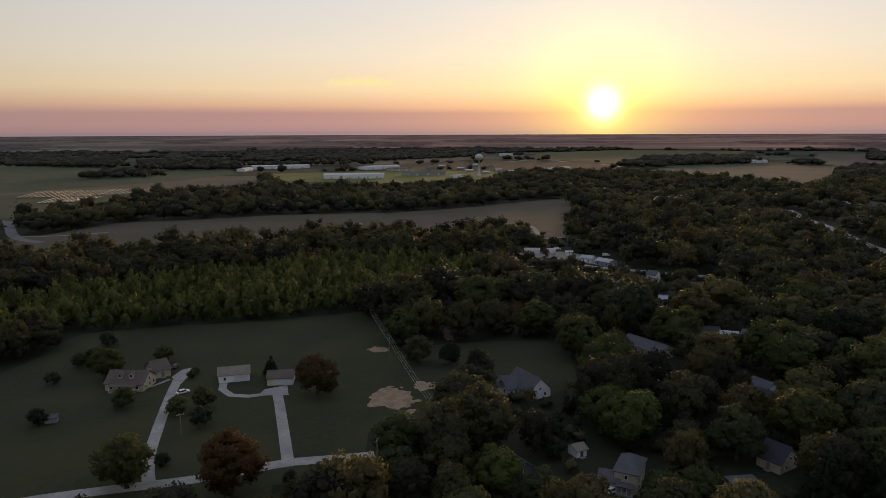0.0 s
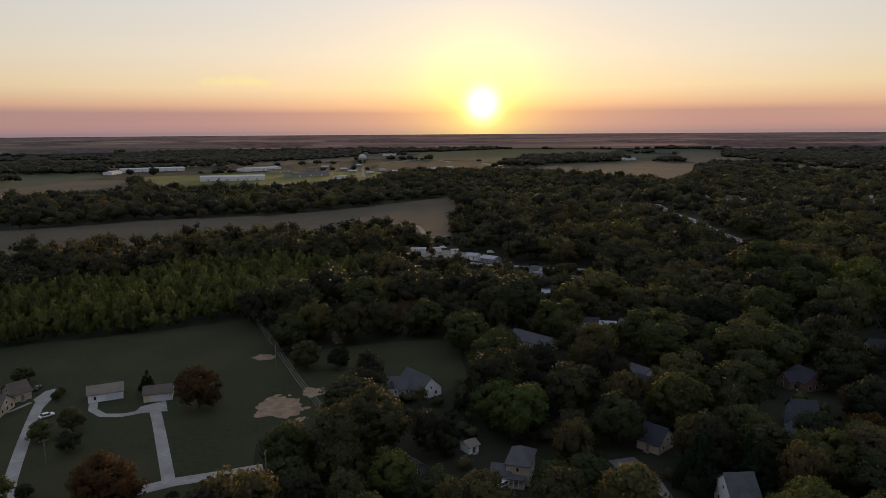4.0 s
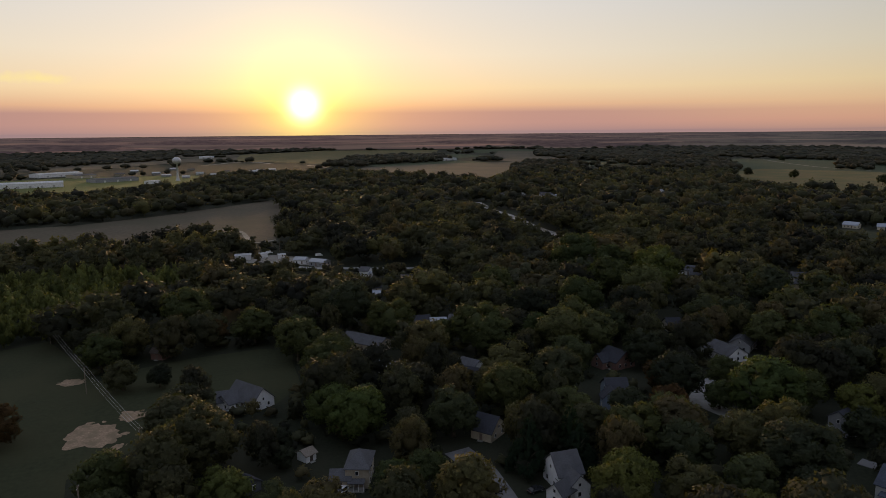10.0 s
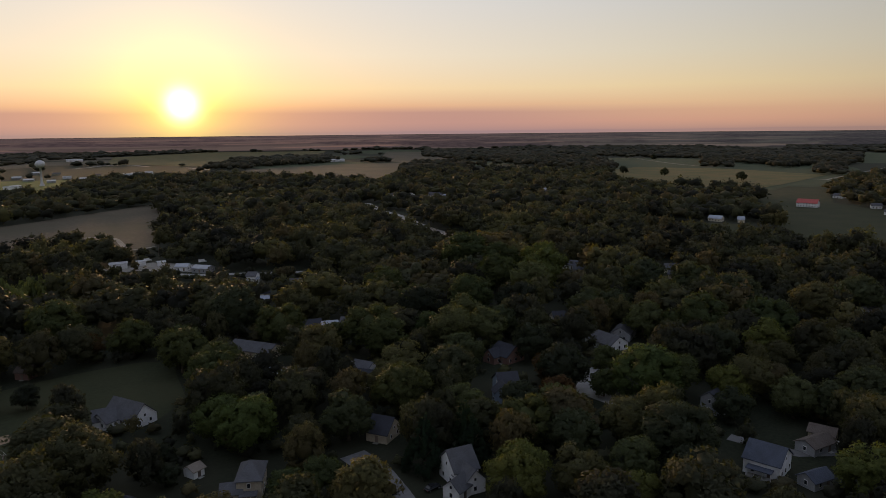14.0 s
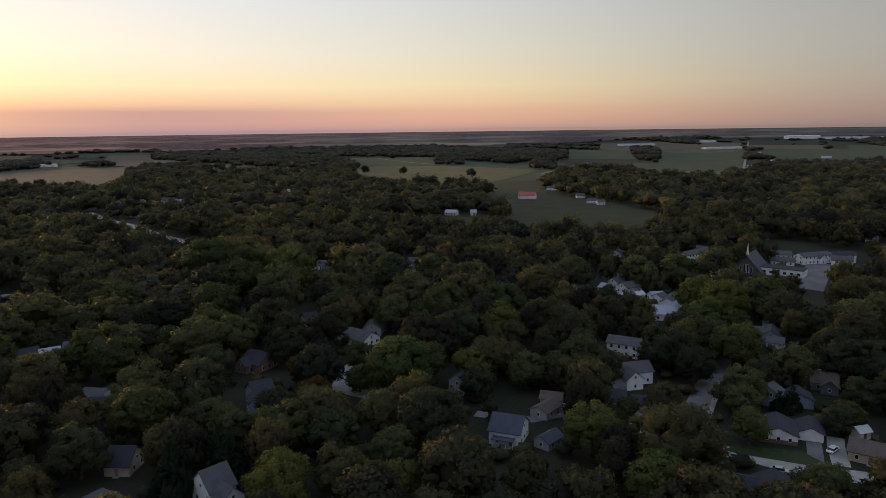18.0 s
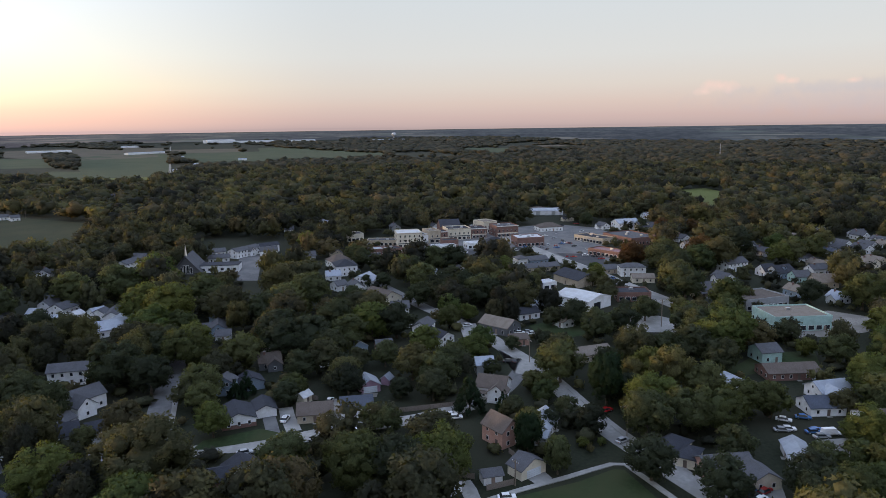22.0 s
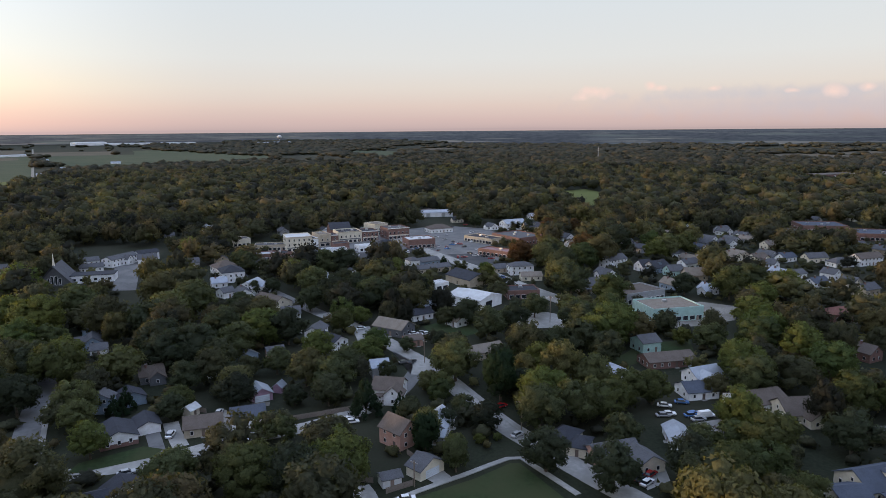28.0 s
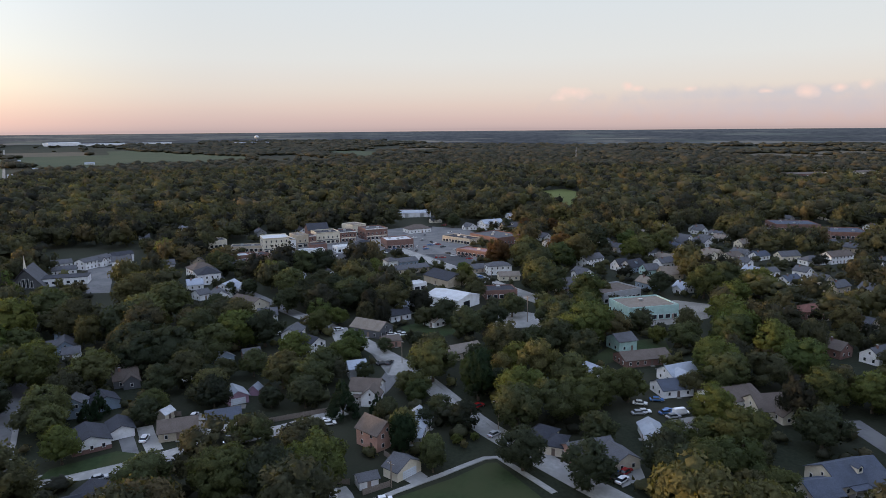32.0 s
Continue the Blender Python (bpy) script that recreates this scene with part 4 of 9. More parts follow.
def store(x, y, rot, L, W, h, wall="stone", roof="white", storeys=1, label="", kind="shop_building", bays=0, units=1):
    """A flat-roofed building with a parapet, shop windows below and sash windows above."""
    words = label or "%s flat-roofed %s" % (WALL_WORDS[wall], kind.replace("_", " "))
    ob = root(kind, x, y, ground_z(math.hypot(x, y)), rot, words, "building", "buildings of the main street" if kind == "shop_building" else "")
    part("wall", box_mesh(L, W, h, WALLS[wall]), ob)
    for s, (a, b) in enumerate(((L, 0.3), (0.3, W - 0.6), (L, 0.3), (0.3, W - 0.6))):
        part("parapet", box_mesh(a, b, 0.7, WALLS[wall]), ob, pose((0, L / 2 - 0.15, 0, -L / 2 + 0.15)[s], (-W / 2 + 0.15, 0, W / 2 - 0.15, 0)[s], h))
    part("roof", box_mesh(L - 0.62, W - 0.62, 0.1, ROOFS[roof]), ob, pose(0, 0, h))
    if storeys > 1:
        part("cornice", box_mesh(L + 0.3, 0.35, 0.55, TRIM if wall == "brick" else WALLS["stone"]), ob, pose(0, -W / 2 - 0.18, h + 0.1))
        part("shop_sign_band", box_mesh(L * 0.94, 0.14, 0.7, WALLS["dark"] if wall != "brick" else WALLS["cream"]), ob, pose(0, -W / 2 - 0.08, 2.85))
    for k in range(units):
        part("rooftop_unit", box_mesh(2.0, 1.5, 1.1, METAL, 0.06), ob, pose((k + 0.5) / units * L * 0.7 - L * 0.35, W * 0.15 * (-1) ** k, h + 0.1))
    for side in range(4):
        span, depth = (L, W / 2) if side % 2 == 0 else (W, L / 2)
        turn = pose(0, 0, 0, 0, 0, 90 * side)
        n = bays or max(1, int(span / 3.2))
        for s in range(storeys):
            for k in range(n):
                u = (k + 0.5) / n * (span - 0.8) - (span - 0.8) / 2
                if s == 0 and side == 0:
                    f = part("shop_window", box_mesh(span / n * 0.72, 0.1, 2.1, TRIM), ob, turn @ pose(u, -depth - 0.05, 0.45))
                    part("pane", box_mesh(span / n * 0.72 - 0.25, 0.06, 1.85, GLASS_DARK), f, pose(0, -0.035, 0.12))
                elif side != 2 or s > 0:
                    window(ob, turn @ pose(u, -depth - 0.05, 1.0 + 3.4 * s), 1.05, 1.7)
    part("door", box_mesh(1.1, 0.12, 2.2, DOOR_MAT), ob, pose(L * 0.38, -W / 2 - 0.06, 0.05))
    block_line([tuple((ob.matrix_basis @ Vector((s * L / 2, 0, 0)))[:2]) for s in (-1, 1)], W / 2 + 2, True)
    sight_line(x, y, L * 0.5)
    return ob


def shed_hall(x, y, rot, L, W, eave, ridge, roof="pale", wall="white", label="", doors=3, kind="warehouse", gate=False):
    """A long low-pitched metal hall with big doors."""
    z = ground_z(math.hypot(x, y))
    ob = root(kind, x, y, z, rot, label or "long white metal warehouse with a low pale roof", "building")
    part("wall", mesh_from("wall", *gable_walls(L, W, eave, ridge), WALLS[wall]), ob)
    part("roof", mesh_from("roof", *gable_roof(L, W, eave, ridge, 0.3, 0.2), ROOFS[roof]), ob)
    if gate:
        part("doorway", box_mesh(0.2, 5.0, 3.6, GLASS_DARK), ob, pose(L / 2 + 0.06, -W * 0.12, 0.1))
    for k in range(doors):
        u = ((k + 0.5) / doors - 0.5) * L * 0.9
        part("loading_door", box_mesh(3.6, 0.12, min(4.0, eave - 0.6), METAL if wall == "white" else TRIM), ob, pose(u, -W / 2 - 0.07, 0.1))
    block_line([tuple((ob.matrix_basis @ Vector((s * L / 2, 0, 0)))[:2]) for s in (-1, 1)], W / 2 + 5, True)
    sight_line(x, y, L * 0.5)
    return ob


CARS = {}


def car(x, y, rot, paint="white", style="car"):
    """A parked car or van: body, cabin, glass, wheels and lights."""
    key = (paint, style)
    m = pose(x, y, ground_z(math.hypot(x, y)) + 0.07, 0, 0, rot)
    block_disc(x, y, 3, True)
    if key in CARS:
        return copy_thing(CARS[key], m)
    ob = root("van" if style == "van" else "car", 0, 0, 0, 0, "%s parked %s with dark windows" % (paint, "van" if style == "van" else "car"), "car", "parked cars")
    L, W = (5.6, 2.0) if style == "van" else (4.6, 1.8)
    P = CAR_PAINTS[paint]
    part("body", box_mesh(L, W, 0.62, P, 0.14), ob, pose(0, 0, 0.28))
    x0, x1, xt0, xt1, zt = (-2.6, 1.9, -2.5, 1.2, 2.1) if style == "van" else (-1.75, 1.25, -1.15, 0.55, 1.42)
    y0, y1 = W / 2 - 0.06, W / 2 - 0.28
    v = [(x0, -y0, 0.86), (x1, -y0, 0.86), (x1, y0, 0.86), (x0, y0, 0.86), (xt0, -y1, zt), (xt1, -y1, zt), (xt1, y1, zt), (xt0, y1, zt)]
    f = [(0, 1, 5, 4), (1, 2, 6, 5), (2, 3, 7, 6), (3, 0, 4, 7), (4, 5, 6, 7)]
    part("cabin", mesh_from("cabin", v, f, P if style == "van" else GLASS_DARK), ob)
    part("car_roof", box_mesh(xt1 - xt0 + 0.1, 2 * y1 + 0.08, 0.06, P), ob, pose((xt0 + xt1) / 2, 0, zt - 0.02))
    if style == "van":
        part("windscreen", box_mesh(0.06, 1.4, 0.8, GLASS_DARK), ob, pose(1.62, 0, 1.1, 0, -32, 0))
    if ("wheel",) not in CACHE:
        bm = bmesh.new()
        bmesh.ops.create_cone(bm, cap_ends=True, segments=14, radius1=0.33, radius2=0.33, depth=0.22, matrix=pose(0, 0, 0, 90, 0, 0))
        me = bpy.data.meshes.new("wheel")
        bm.to_mesh(me)
        bm.free()
        me.materials.append(RUBBER)
        CACHE[("wheel",)] = me
    for sx in (-0.31, 0.31):
        for sy in (-1, 1):
            w = part("wheel", CACHE[("wheel",)], ob, pose(sx * L, sy * (W / 2 - 0.1), 0.33))
            part("rim", box_mesh(0.34, 0.03, 0.34, METAL, 0.01), w, pose(0, sy * 0.115, -0.17))
    for sy in (-0.62, 0.62):
        part("headlight", box_mesh(0.06, 0.35, 0.16, TRIM), ob, pose(L / 2 - 0.02, sy, 0.55))
        part("tail_light", box_mesh(0.06, 0.25, 0.18, WALLS["red"]), ob, pose(-L / 2 + 0.02, sy, 0.6))
    ob.matrix_basis = m
    CARS[key] = ob
    return ob


def tube(pts, r, n=5):
    vs, fs = [], []
    for i, p in enumerate(pts):
        t = (pts[min(i + 1, len(pts) - 1)] - pts[max(i - 1, 0)]).normalized()
        s = t.cross(Vector((0, 0, 1)))
        s = s.normalized() if s.length > 1e-3 else Vector((1, 0, 0))
        u = s.cross(t)
        for k in range(n):
            a = 2 * math.pi * k / n
            vs.append(p + (s * math.cos(a) + u * math.sin(a)) * r)
        if i:
            b = (i - 1) * n
            for k in range(n):
                fs.append((b + k, b + (k + 1) % n, b + n + (k + 1) % n, b + n + k))
    return vs, fs


POLES = {}


def pole(x, y, h=11.0, rot=0.0, arms=1, lamp=False, label=""):
    ob = root("street_lamp" if lamp else "utility_pole", x, y, ground_z(math.hypot(x, y)), rot,
              label or ("street lamp on a wooden pole" if lamp else "weathered wooden utility pole with a crossarm"), "street lamp" if lamp else "pole", "roadside poles")
    key = ("shaft", round(h, 1))
    if key not in POLES:
        POLES[key] = mesh_from("shaft", *tube([Vector((0, 0, -0.3)), Vector((0, 0, h * 0.5)), Vector((0, 0, h))], 0.16, 7), WOOD_POLE)
    part("shaft", POLES[key], ob)
    for k in range(arms):
        a = part("crossarm", box_mesh(2.4, 0.12, 0.14, WOOD_POLE), ob, pose(0, 0, h - 0.7 - 0.9 * k))
        for s in (-1.05, -0.4, 0.4, 1.05):
            part("insulator", box_mesh(0.09, 0.09, 0.2, TRIM), a, pose(s, 0, 0.14))
    if lamp:
        part("arm", box_mesh(2.0, 0.08, 0.08, METAL), ob, pose(1.0, 0, h - 1.0))
        part("lamp_head", box_mesh(0.7, 0.3, 0.14, METAL, 0.03), ob, pose(2.1, 0, h - 1.08))
    return ob


def wires(a, b, ha, hb, n=3, gap=0.9, sag=0.8):
    """Wires hung between two poles."""
    p, q = Vector((*a, ha)), Vector((*b, hb))
    side = (q - p).cross(Vector((0, 0, 1))).normalized()
    for k in range(n):
        o = side * (k - (n - 1) / 2) * gap
        pts = [p.lerp(q, t) + o - Vector((0, 0, 4 * sag * t * (1 - t))) for t in [i / 8 for i in range(9)]]
        tagged(new("power_wire", mesh_from("power_wire", *tube(pts, 0.03, 4), METAL)), "sagging overhead power wire between two poles", "wire", "overhead wires")


# ---- fields, lawns and other open ground ----
patch("lawn", [(-166.5, 157.2), (-252.3, 255.3), (-167.5, 251.3), (-165.2, 273.4), (-165.6, 305.7), (-129.4, 318.3), (-98.9, 323.8), (-40.6, 343.2), (-30.8, 315.1), (-23.5, 295.3), (-10.2, 240.8), (-4.9, 211.3), (-16.9, 207.0), (-23.3, 199.9), (-21.5, 186.6), (-17.9, 174.8), (-27.5, 170.3), (-44.7, 167.4), (-39.8, 142.2), (-112.0, 142.6)], LAWN, "wide mown lawn round the country houses")
patch("lawn", [(-7.7, 209.5), (-14.0, 235.2), (-19.8, 277.0), (-5.9, 286.9), (18.5, 291.4), (43.3, 292.8), (54.9, 286.2), (47.7, 240.3), (37.1, 228.3), (23.1, 234.9), (15.1, 235.0), (3.0, 228.7)], LAWN, "dim grass lot round the white house", lift=0.04)
patch("field", [(-444.2, 548.6), (-360.8, 607.3), (-333.8, 698.9), (-166.3, 772.2), (-60.1, 785.5), (10.9, 824.5), (173.4, 963.4), (161.4, 845.1), (105.3, 595.2), (76.7, 581.5), (38.6, 620.2), (-1.8, 583.5), (-137.9, 553.3), (-219.2, 519.3), (-278.7, 467.5), (-386.9, 475.8)], STUBBLE, "long dry crop field between two woods")
patch("field", [(-286.6, 1164.0), (-201.3, 1111.4), (-73.2, 1080.9), (5.9, 1139.9), (126.3, 1339.5), (125.6, 1611.1), (-113.0, 1674.3), (-381.1, 1552.8)], CROP_YELLOW, "bright mown grass round the white warehouse")
patch("field", [(-826.7, 983.8), (-576.0, 904.7), (-498.3, 953.6), (-407.6, 1007.8), (-297.5, 1067.9), (-373.3, 1471.8), (-572.6, 1463.9), (-743.7, 1384.6), (-961.4, 1146.5)], STUBBLE, "brown tilled field", lift=0.04)
patch("field", [(-961.4, 1146.5), (-675.0, 1062.5), (-652.8, 1215.4), (-509.3, 1302.1), (-457.7, 1557.3), (-560.6, 1810.7), (-776.6, 1769.5), (-1152.4, 1974.3), (-1468.7, 1759.8)], CROP, "dull green crop field", lift=0.06)
patch("field", [(-565.6, 784.2), (-446.5, 716.9), (-417.6, 784.4), (-404.2, 851.6), (-433.2, 1080.8), (-581.1, 1130.2), (-633.0, 993.7), (-691.5, 962.2)], CROP, "rough grass round the solar panels", lift=0.3)
patch("field", [(423.2, 1427.3), (549.4, 1099.9), (619.6, 1122.2), (818.3, 1454.1), (1050.3, 1815.6), (808.8, 1833.2), (534.9, 1736.0)], STUBBLE, "tan stubble field")
patch("field", [(294.9, 2337.6), (528.6, 1948.5), (874.1, 2100.3), (1245.2, 2884.6), (787.5, 3093.1), (385.7, 2877.3)], CORN, "ripe golden field in the distance", lift=0.2)
patch("field", [(1052.6, 2018.2), (1018.6, 1762.3), (1257.8, 1862.9), (1620.3, 2404.6), (1416.0, 2639.0)], STUBBLE, "tan stubble field in the distance")
patch("field", [(-481.7, 2109.2), (-135.0, 2006.7), (123.8, 2307.6), (125.1, 2745.8), (-309.4, 2882.5), (-656.8, 2689.0)], STUBBLE, "brown field in the distance", lift=0.2)
patch("field", [(92.0, 1712.1), (241.6, 1447.8), (405.1, 1691.4), (444.8, 1994.0), (307.5, 2160.6), (146.0, 2092.8)], GRASS, "open ground round the highway junction", lift=0.2)
patch("field", [(1570.3, 1732.8), (1721.0, 1490.0), (1854.7, 1374.7), (1740.5, 906.8), (1581.2, 784.3), (1069.2, 580.4), (954.9, 595.6), (864.4, 583.3), (857.5, 691.4), (852.6, 798.5), (1038.7, 990.6), (1190.7, 1227.8)], CROP, "wide green field with lone trees")
patch("field", [(893.8, 834.3), (920.5, 730.1), (936.4, 618.6), (1068.4, 648.2), (1334.3, 723.9), (1392.5, 968.7), (1304.5, 1165.9), (1184.5, 1123.2)], CORN, "band of ripe corn", lift=0.5, clearing=False)
patch("field", [(911.4, 600.0), (1044.0, 634.2), (1082.9, 588.5), (850.4, 450.1), (815.5, 378.4), (740.8, 273.7), (707.7, 237.2), (528.2, 195.7), (501.1, 233.7), (505.2, 303.8), (473.2, 333.2), (499.4, 426.2), (544.7, 460.5), (588.3, 413.5), (590.4, 360.7)], LAWN, "green pasture round the red-roofed barn")
patch("field", [(1425.3, 592.4), (1229.1, 451.6), (1289.3, 338.7), (1369.8, 321.2), (2728.5, 632.2), (2818.7, 834.1), (2503.6, 894.9), (1680.4, 586.2), (1717.2, 661.7)], CROP, "level green field beyond the wood")
patch("field", [(1233.6, 459.3), (1163.9, 305.9), (1432.8, 364.5), (1405.3, 491.0)], CROP_YELLOW, "strip of yellow-green crop", lift=0.4)
patch("field", [(2174.7, 481.2), (1725.6, 260.2), (1940.2, 122.1), (2398.6, -136.9), (3038.7, -153.1), (2847.1, 100.5), (2731.6, 582.3)], CROP, "green fields in the distance")
patch("field", [(3096.0, 1364.3), (3366.4, 1053.8), (3266.4, 775.4), (2483.0, 609.8), (2285.0, 796.2), (2577.0, 1136.4)], STUBBLE, "pale field in the distance")
patch("field", [(1825.8, 1876.7), (2157.1, 1596.2), (2378.6, 1436.0), (3013.5, 1818.3), (2744.0, 2368.3), (2364.5, 2496.3)], STUBBLE, "pale field in the distance")
patch("field", [(1978.0, 1372.8), (1856.0, 891.5), (2222.8, 855.5), (2494.1, 982.5), (2542.9, 1374.5), (2302.8, 1596.9)], CROP, "green field in the distance")
patch("field", [(888.2, -440.5), (906.4, -496.5), (821.9, -485.5), (651.1, -368.9), (667.7, -352.9)], CROP_YELLOW, "small yellow-green meadow among the woods")
patch("field", [(2434.6, 111.2), (1895.4, -0.5), (2173.6, -137.7), (2865.5, -150.0), (2759.6, 82.4)], CROP, "green field in the distance")
patch("field", [(2509.8, -425.2), (2050.3, -484.3), (2664.2, -652.7), (2805.2, -499.2)], CROP, "green field in the distance")
patch("lawn", [(152.0, -29.5), (163.2, -63.8), (162.6, -66.4), (139.9, -69.8), (132.4, -45.0), (136.1, -27.1)], LAWN_GREEN, "mown green lawn beside the street", lift=0.1)
patch("lawn", [(193.3, 48.2), (199.5, 47.3), (206.0, 30.8), (201.6, 25.2), (197.4, 26.7), (194.0, 44.7)], LAWN_GREEN, "small front lawn", lift=0.1)
patch("lawn", [(205.4, -124.8), (171.9, -114.2), (143.8, -107.9), (140.7, -96.5), (170.6, -102.7), (202.2, -115.8)], GRASS, "rough yard behind the houses", lift=0.06)
patch("lawn", [(220.4, -119.7), (240.9, -152.6), (242.4, -178.5), (225.1, -168.2), (224.0, -144.2), (216.1, -125.9)], LAWN_GREEN, "lawn round the brick house", lift=0.06)
patch("lawn", [(296.8, -75.9), (306.4, -97.8), (278.2, -98.6), (270.5, -78.5)], LAWN_GREEN, "small green lawn", lift=0.06)
clear([(270.2, 92.3), (241.4, 64.1), (206.9, 50.2), (204.1, 72.7), (221.2, 98.5)])
clear([(241.0, 38.1), (234.6, -16.0), (205.0, -16.6), (200.1, 27.0), (199.1, 48.7), (218.7, 47.4)])
clear([(230.9, -7.9), (224.3, -38.2), (210.0, -35.4), (208.6, -9.9)])
clear([(190.2, -28.2), (189.8, -48.5), (167.6, -67.5), (154.0, -32.8), (156.1, -9.6), (172.0, -15.8)])
clear([(281.6, -47.1), (291.9, -77.2), (243.5, -85.8), (191.1, -81.1), (187.8, -58.3), (219.3, -37.3)])
clear([(229.6, -147.8), (222.4, -180.4), (160.7, -132.6), (162.1, -109.4)])
clear([(185.9, -86.0), (165.2, -111.4), (141.0, -95.2), (150.9, -73.9)])
clear([(582.0, 121.6), (575.2, 42.0), (475.7, 36.3), (483.5, 106.4)])
clear([(570.7, -7.6), (588.0, -60.6), (604.1, -128.4), (608.8, -220.2), (575.9, -255.4), (515.8, -233.2), (470.8, -199.5), (313.7, -158.8), (331.5, -133.5), (420.5, -106.0), (471.5, -62.9), (483.3, -16.9)])
clear([(403.1, -212.3), (432.5, -257.2), (384.4, -286.5), (293.6, -243.8), (284.5, -191.8), (333.3, -178.5)])
clear([(301.6, -118.4), (307.4, -161.5), (275.8, -147.4), (275.5, -110.4)])
clear([(-36.4, 186.7), (-24.8, 197.9), (-16.7, 229.9), (1.0, 229.7), (2.4, 186.4), (-13.7, 164.3), (-31.0, 156.3)])

# ---- woods and tree belts in the open country ----
belt([(-753.1, 1715.4), (-624.3, 1706.2), (-491.9, 1698.6), (-617.1, 2076.7), (-914.7, 2504.8), (-951.7, 2213.2)])
belt([(-1458.9, 2047.4), (-853.3, 1813.2), (-1266.2, 2869.9), (-2084.2, 2934.7)])
belt([(-637.1, 2236.3), (-246.7, 2134.6), (138.9, 2591.4), (155.6, 3419.0), (-397.6, 3450.8), (-827.4, 2995.5)])
belt([(172.2, 2793.8), (903.5, 3242.8), (931.2, 3661.8), (237.4, 3410.3)])
belt([(438.2, 1770.6), (850.1, 1927.6), (1087.1, 2469.5), (717.8, 2430.7)])
belt([(687.2, 1250.0), (609.1, 1048.5), (652.8, 961.5), (1137.1, 1643.0), (1015.5, 1730.6)])
belt([(-720.6, 1383.4), (-577.3, 1445.7), (-638.2, 1568.0), (-763.0, 1513.2)])
belt([(1310.5, 2159.9), (1157.4, 1279.0), (1153.9, 1086.6), (1492.7, 1433.1), (1878.8, 2214.4), (1584.4, 2606.1)])
belt([(1780.8, 2393.0), (1784.7, 1364.9), (1509.3, 913.3), (1913.9, 948.3), (2416.0, 1207.8), (2625.5, 2004.9), (2102.5, 2644.2)])
belt([(1876.6, 718.9), (1699.3, 593.1), (2702.7, 946.4), (2793.3, 1094.8)])
belt([(1421.6, 1069.2), (1435.6, 998.4), (1760.6, 1230.9), (1749.5, 1305.5)])
belt([(1347.3, 759.0), (1360.3, 698.8), (1682.8, 868.3), (1673.5, 923.9)])
belt([(1480.9, 328.1), (1571.2, -100.4), (1958.2, -99.8), (1710.8, 365.0)])
belt([(3157.2, 284.9), (2408.7, -154.5), (3418.8, -221.4), (3732.0, 306.3)])
belt([(3415.2, 1234.2), (3057.5, 896.6), (3693.3, 1104.8), (3833.2, 1382.5)])

# ---- roads, drives and paved ground ----
patch("parking", [(421.5, 68.3), (418.4, 55.7), (503.6, 62.0), (514.8, 79.2)], ASPHALT, "worn asphalt car park beside the church", lift=0.12, wob=0.0, category="parking")
patch("parking", [(499.0, -17.7), (484.7, -73.0), (490.5, -124.4), (418.7, -150.3), (446.7, -185.0), (505.4, -186.7), (520.4, -216.1), (580.0, -214.8), (611.5, -183.1), (598.7, -147.8), (550.2, -83.8), (531.3, -28.0)], ASPHALT, "worn asphalt streets and car parks of the town centre", lift=0.1, wob=0.0, category="parking")
patch("parking", [(469.0, -143.4), (453.6, -171.9), (421.9, -161.9), (408.7, -149.0), (438.7, -144.9)], ASPHALT_DARK, "dark asphalt car park in the town", lift=0.16, wob=0.0, category="parking")
patch("parking", [(493.1, -78.0), (491.2, -96.5), (457.5, -87.8), (461.9, -75.6)], ASPHALT_DARK, "dark asphalt car park in the town", lift=0.16, wob=0.0, category="parking")
patch("parking", [(514.5, -126.1), (483.9, -136.5), (468.8, -130.7), (490.4, -119.0)], ASPHALT_DARK, "dark asphalt car park in the town", lift=0.16, wob=0.0, category="parking")
patch("parking", [(290.4, -201.7), (293.2, -221.8), (278.6, -234.4), (260.1, -215.7), (257.3, -197.5), (258.3, -178.2), (272.0, -183.4)], GRAVEL, "pale gravel yard", lift=0.1, category="parking")
patch("parking", [(301.1, -120.4), (300.5, -140.5), (288.9, -147.5), (274.0, -135.8), (278.9, -114.4)], CONCRETE, "pale paved yard", lift=0.1, wob=0.0, category="parking")
patch("parking", [(169.4, -126.0), (169.2, -135.9), (158.3, -127.5), (158.0, -119.2)], CONCRETE, "concrete yard with parked vans", lift=0.1, wob=0.0, category="parking")
patch("parking", [(265.6, -55.7), (249.1, -60.7), (237.5, -55.5), (232.1, -66.7), (240.6, -69.3), (262.2, -64.2)], CONCRETE, "paved yard by the houses", lift=0.1, wob=0.0, category="parking")
patch("parking", [(303.7, -46.0), (304.7, -54.1), (284.6, -52.1), (282.1, -44.7)], CONCRETE, "paved yard", lift=0.1, wob=0.0, category="parking")
patch("parking", [(149.7, -93.2), (151.4, -102.2), (141.8, -97.9), (139.5, -89.7)], CONCRETE, "driveway with parked cars", lift=0.1, wob=0.0, category="parking")
patch("parking", [(50.0, 498.0), (56.0, 517.0), (90.0, 523.0), (119.0, 490.0), (115.0, 464.0), (95.0, 478.0), (75.0, 496.0)], GRAVEL, "gravel yard with trailers", lift=0.1, category="parking")
dirt(-17.8, 227.6, 7.6, 8.8, 4, 15)
dirt(-11.5, 214.6, 3.6, 1.6, 9, 48)
dirt(-7.2, 239.0, 3.9, 4.3, 5, 30)
dirt(-27.4, 281.4, 4.0, 3.7, 7, 0)
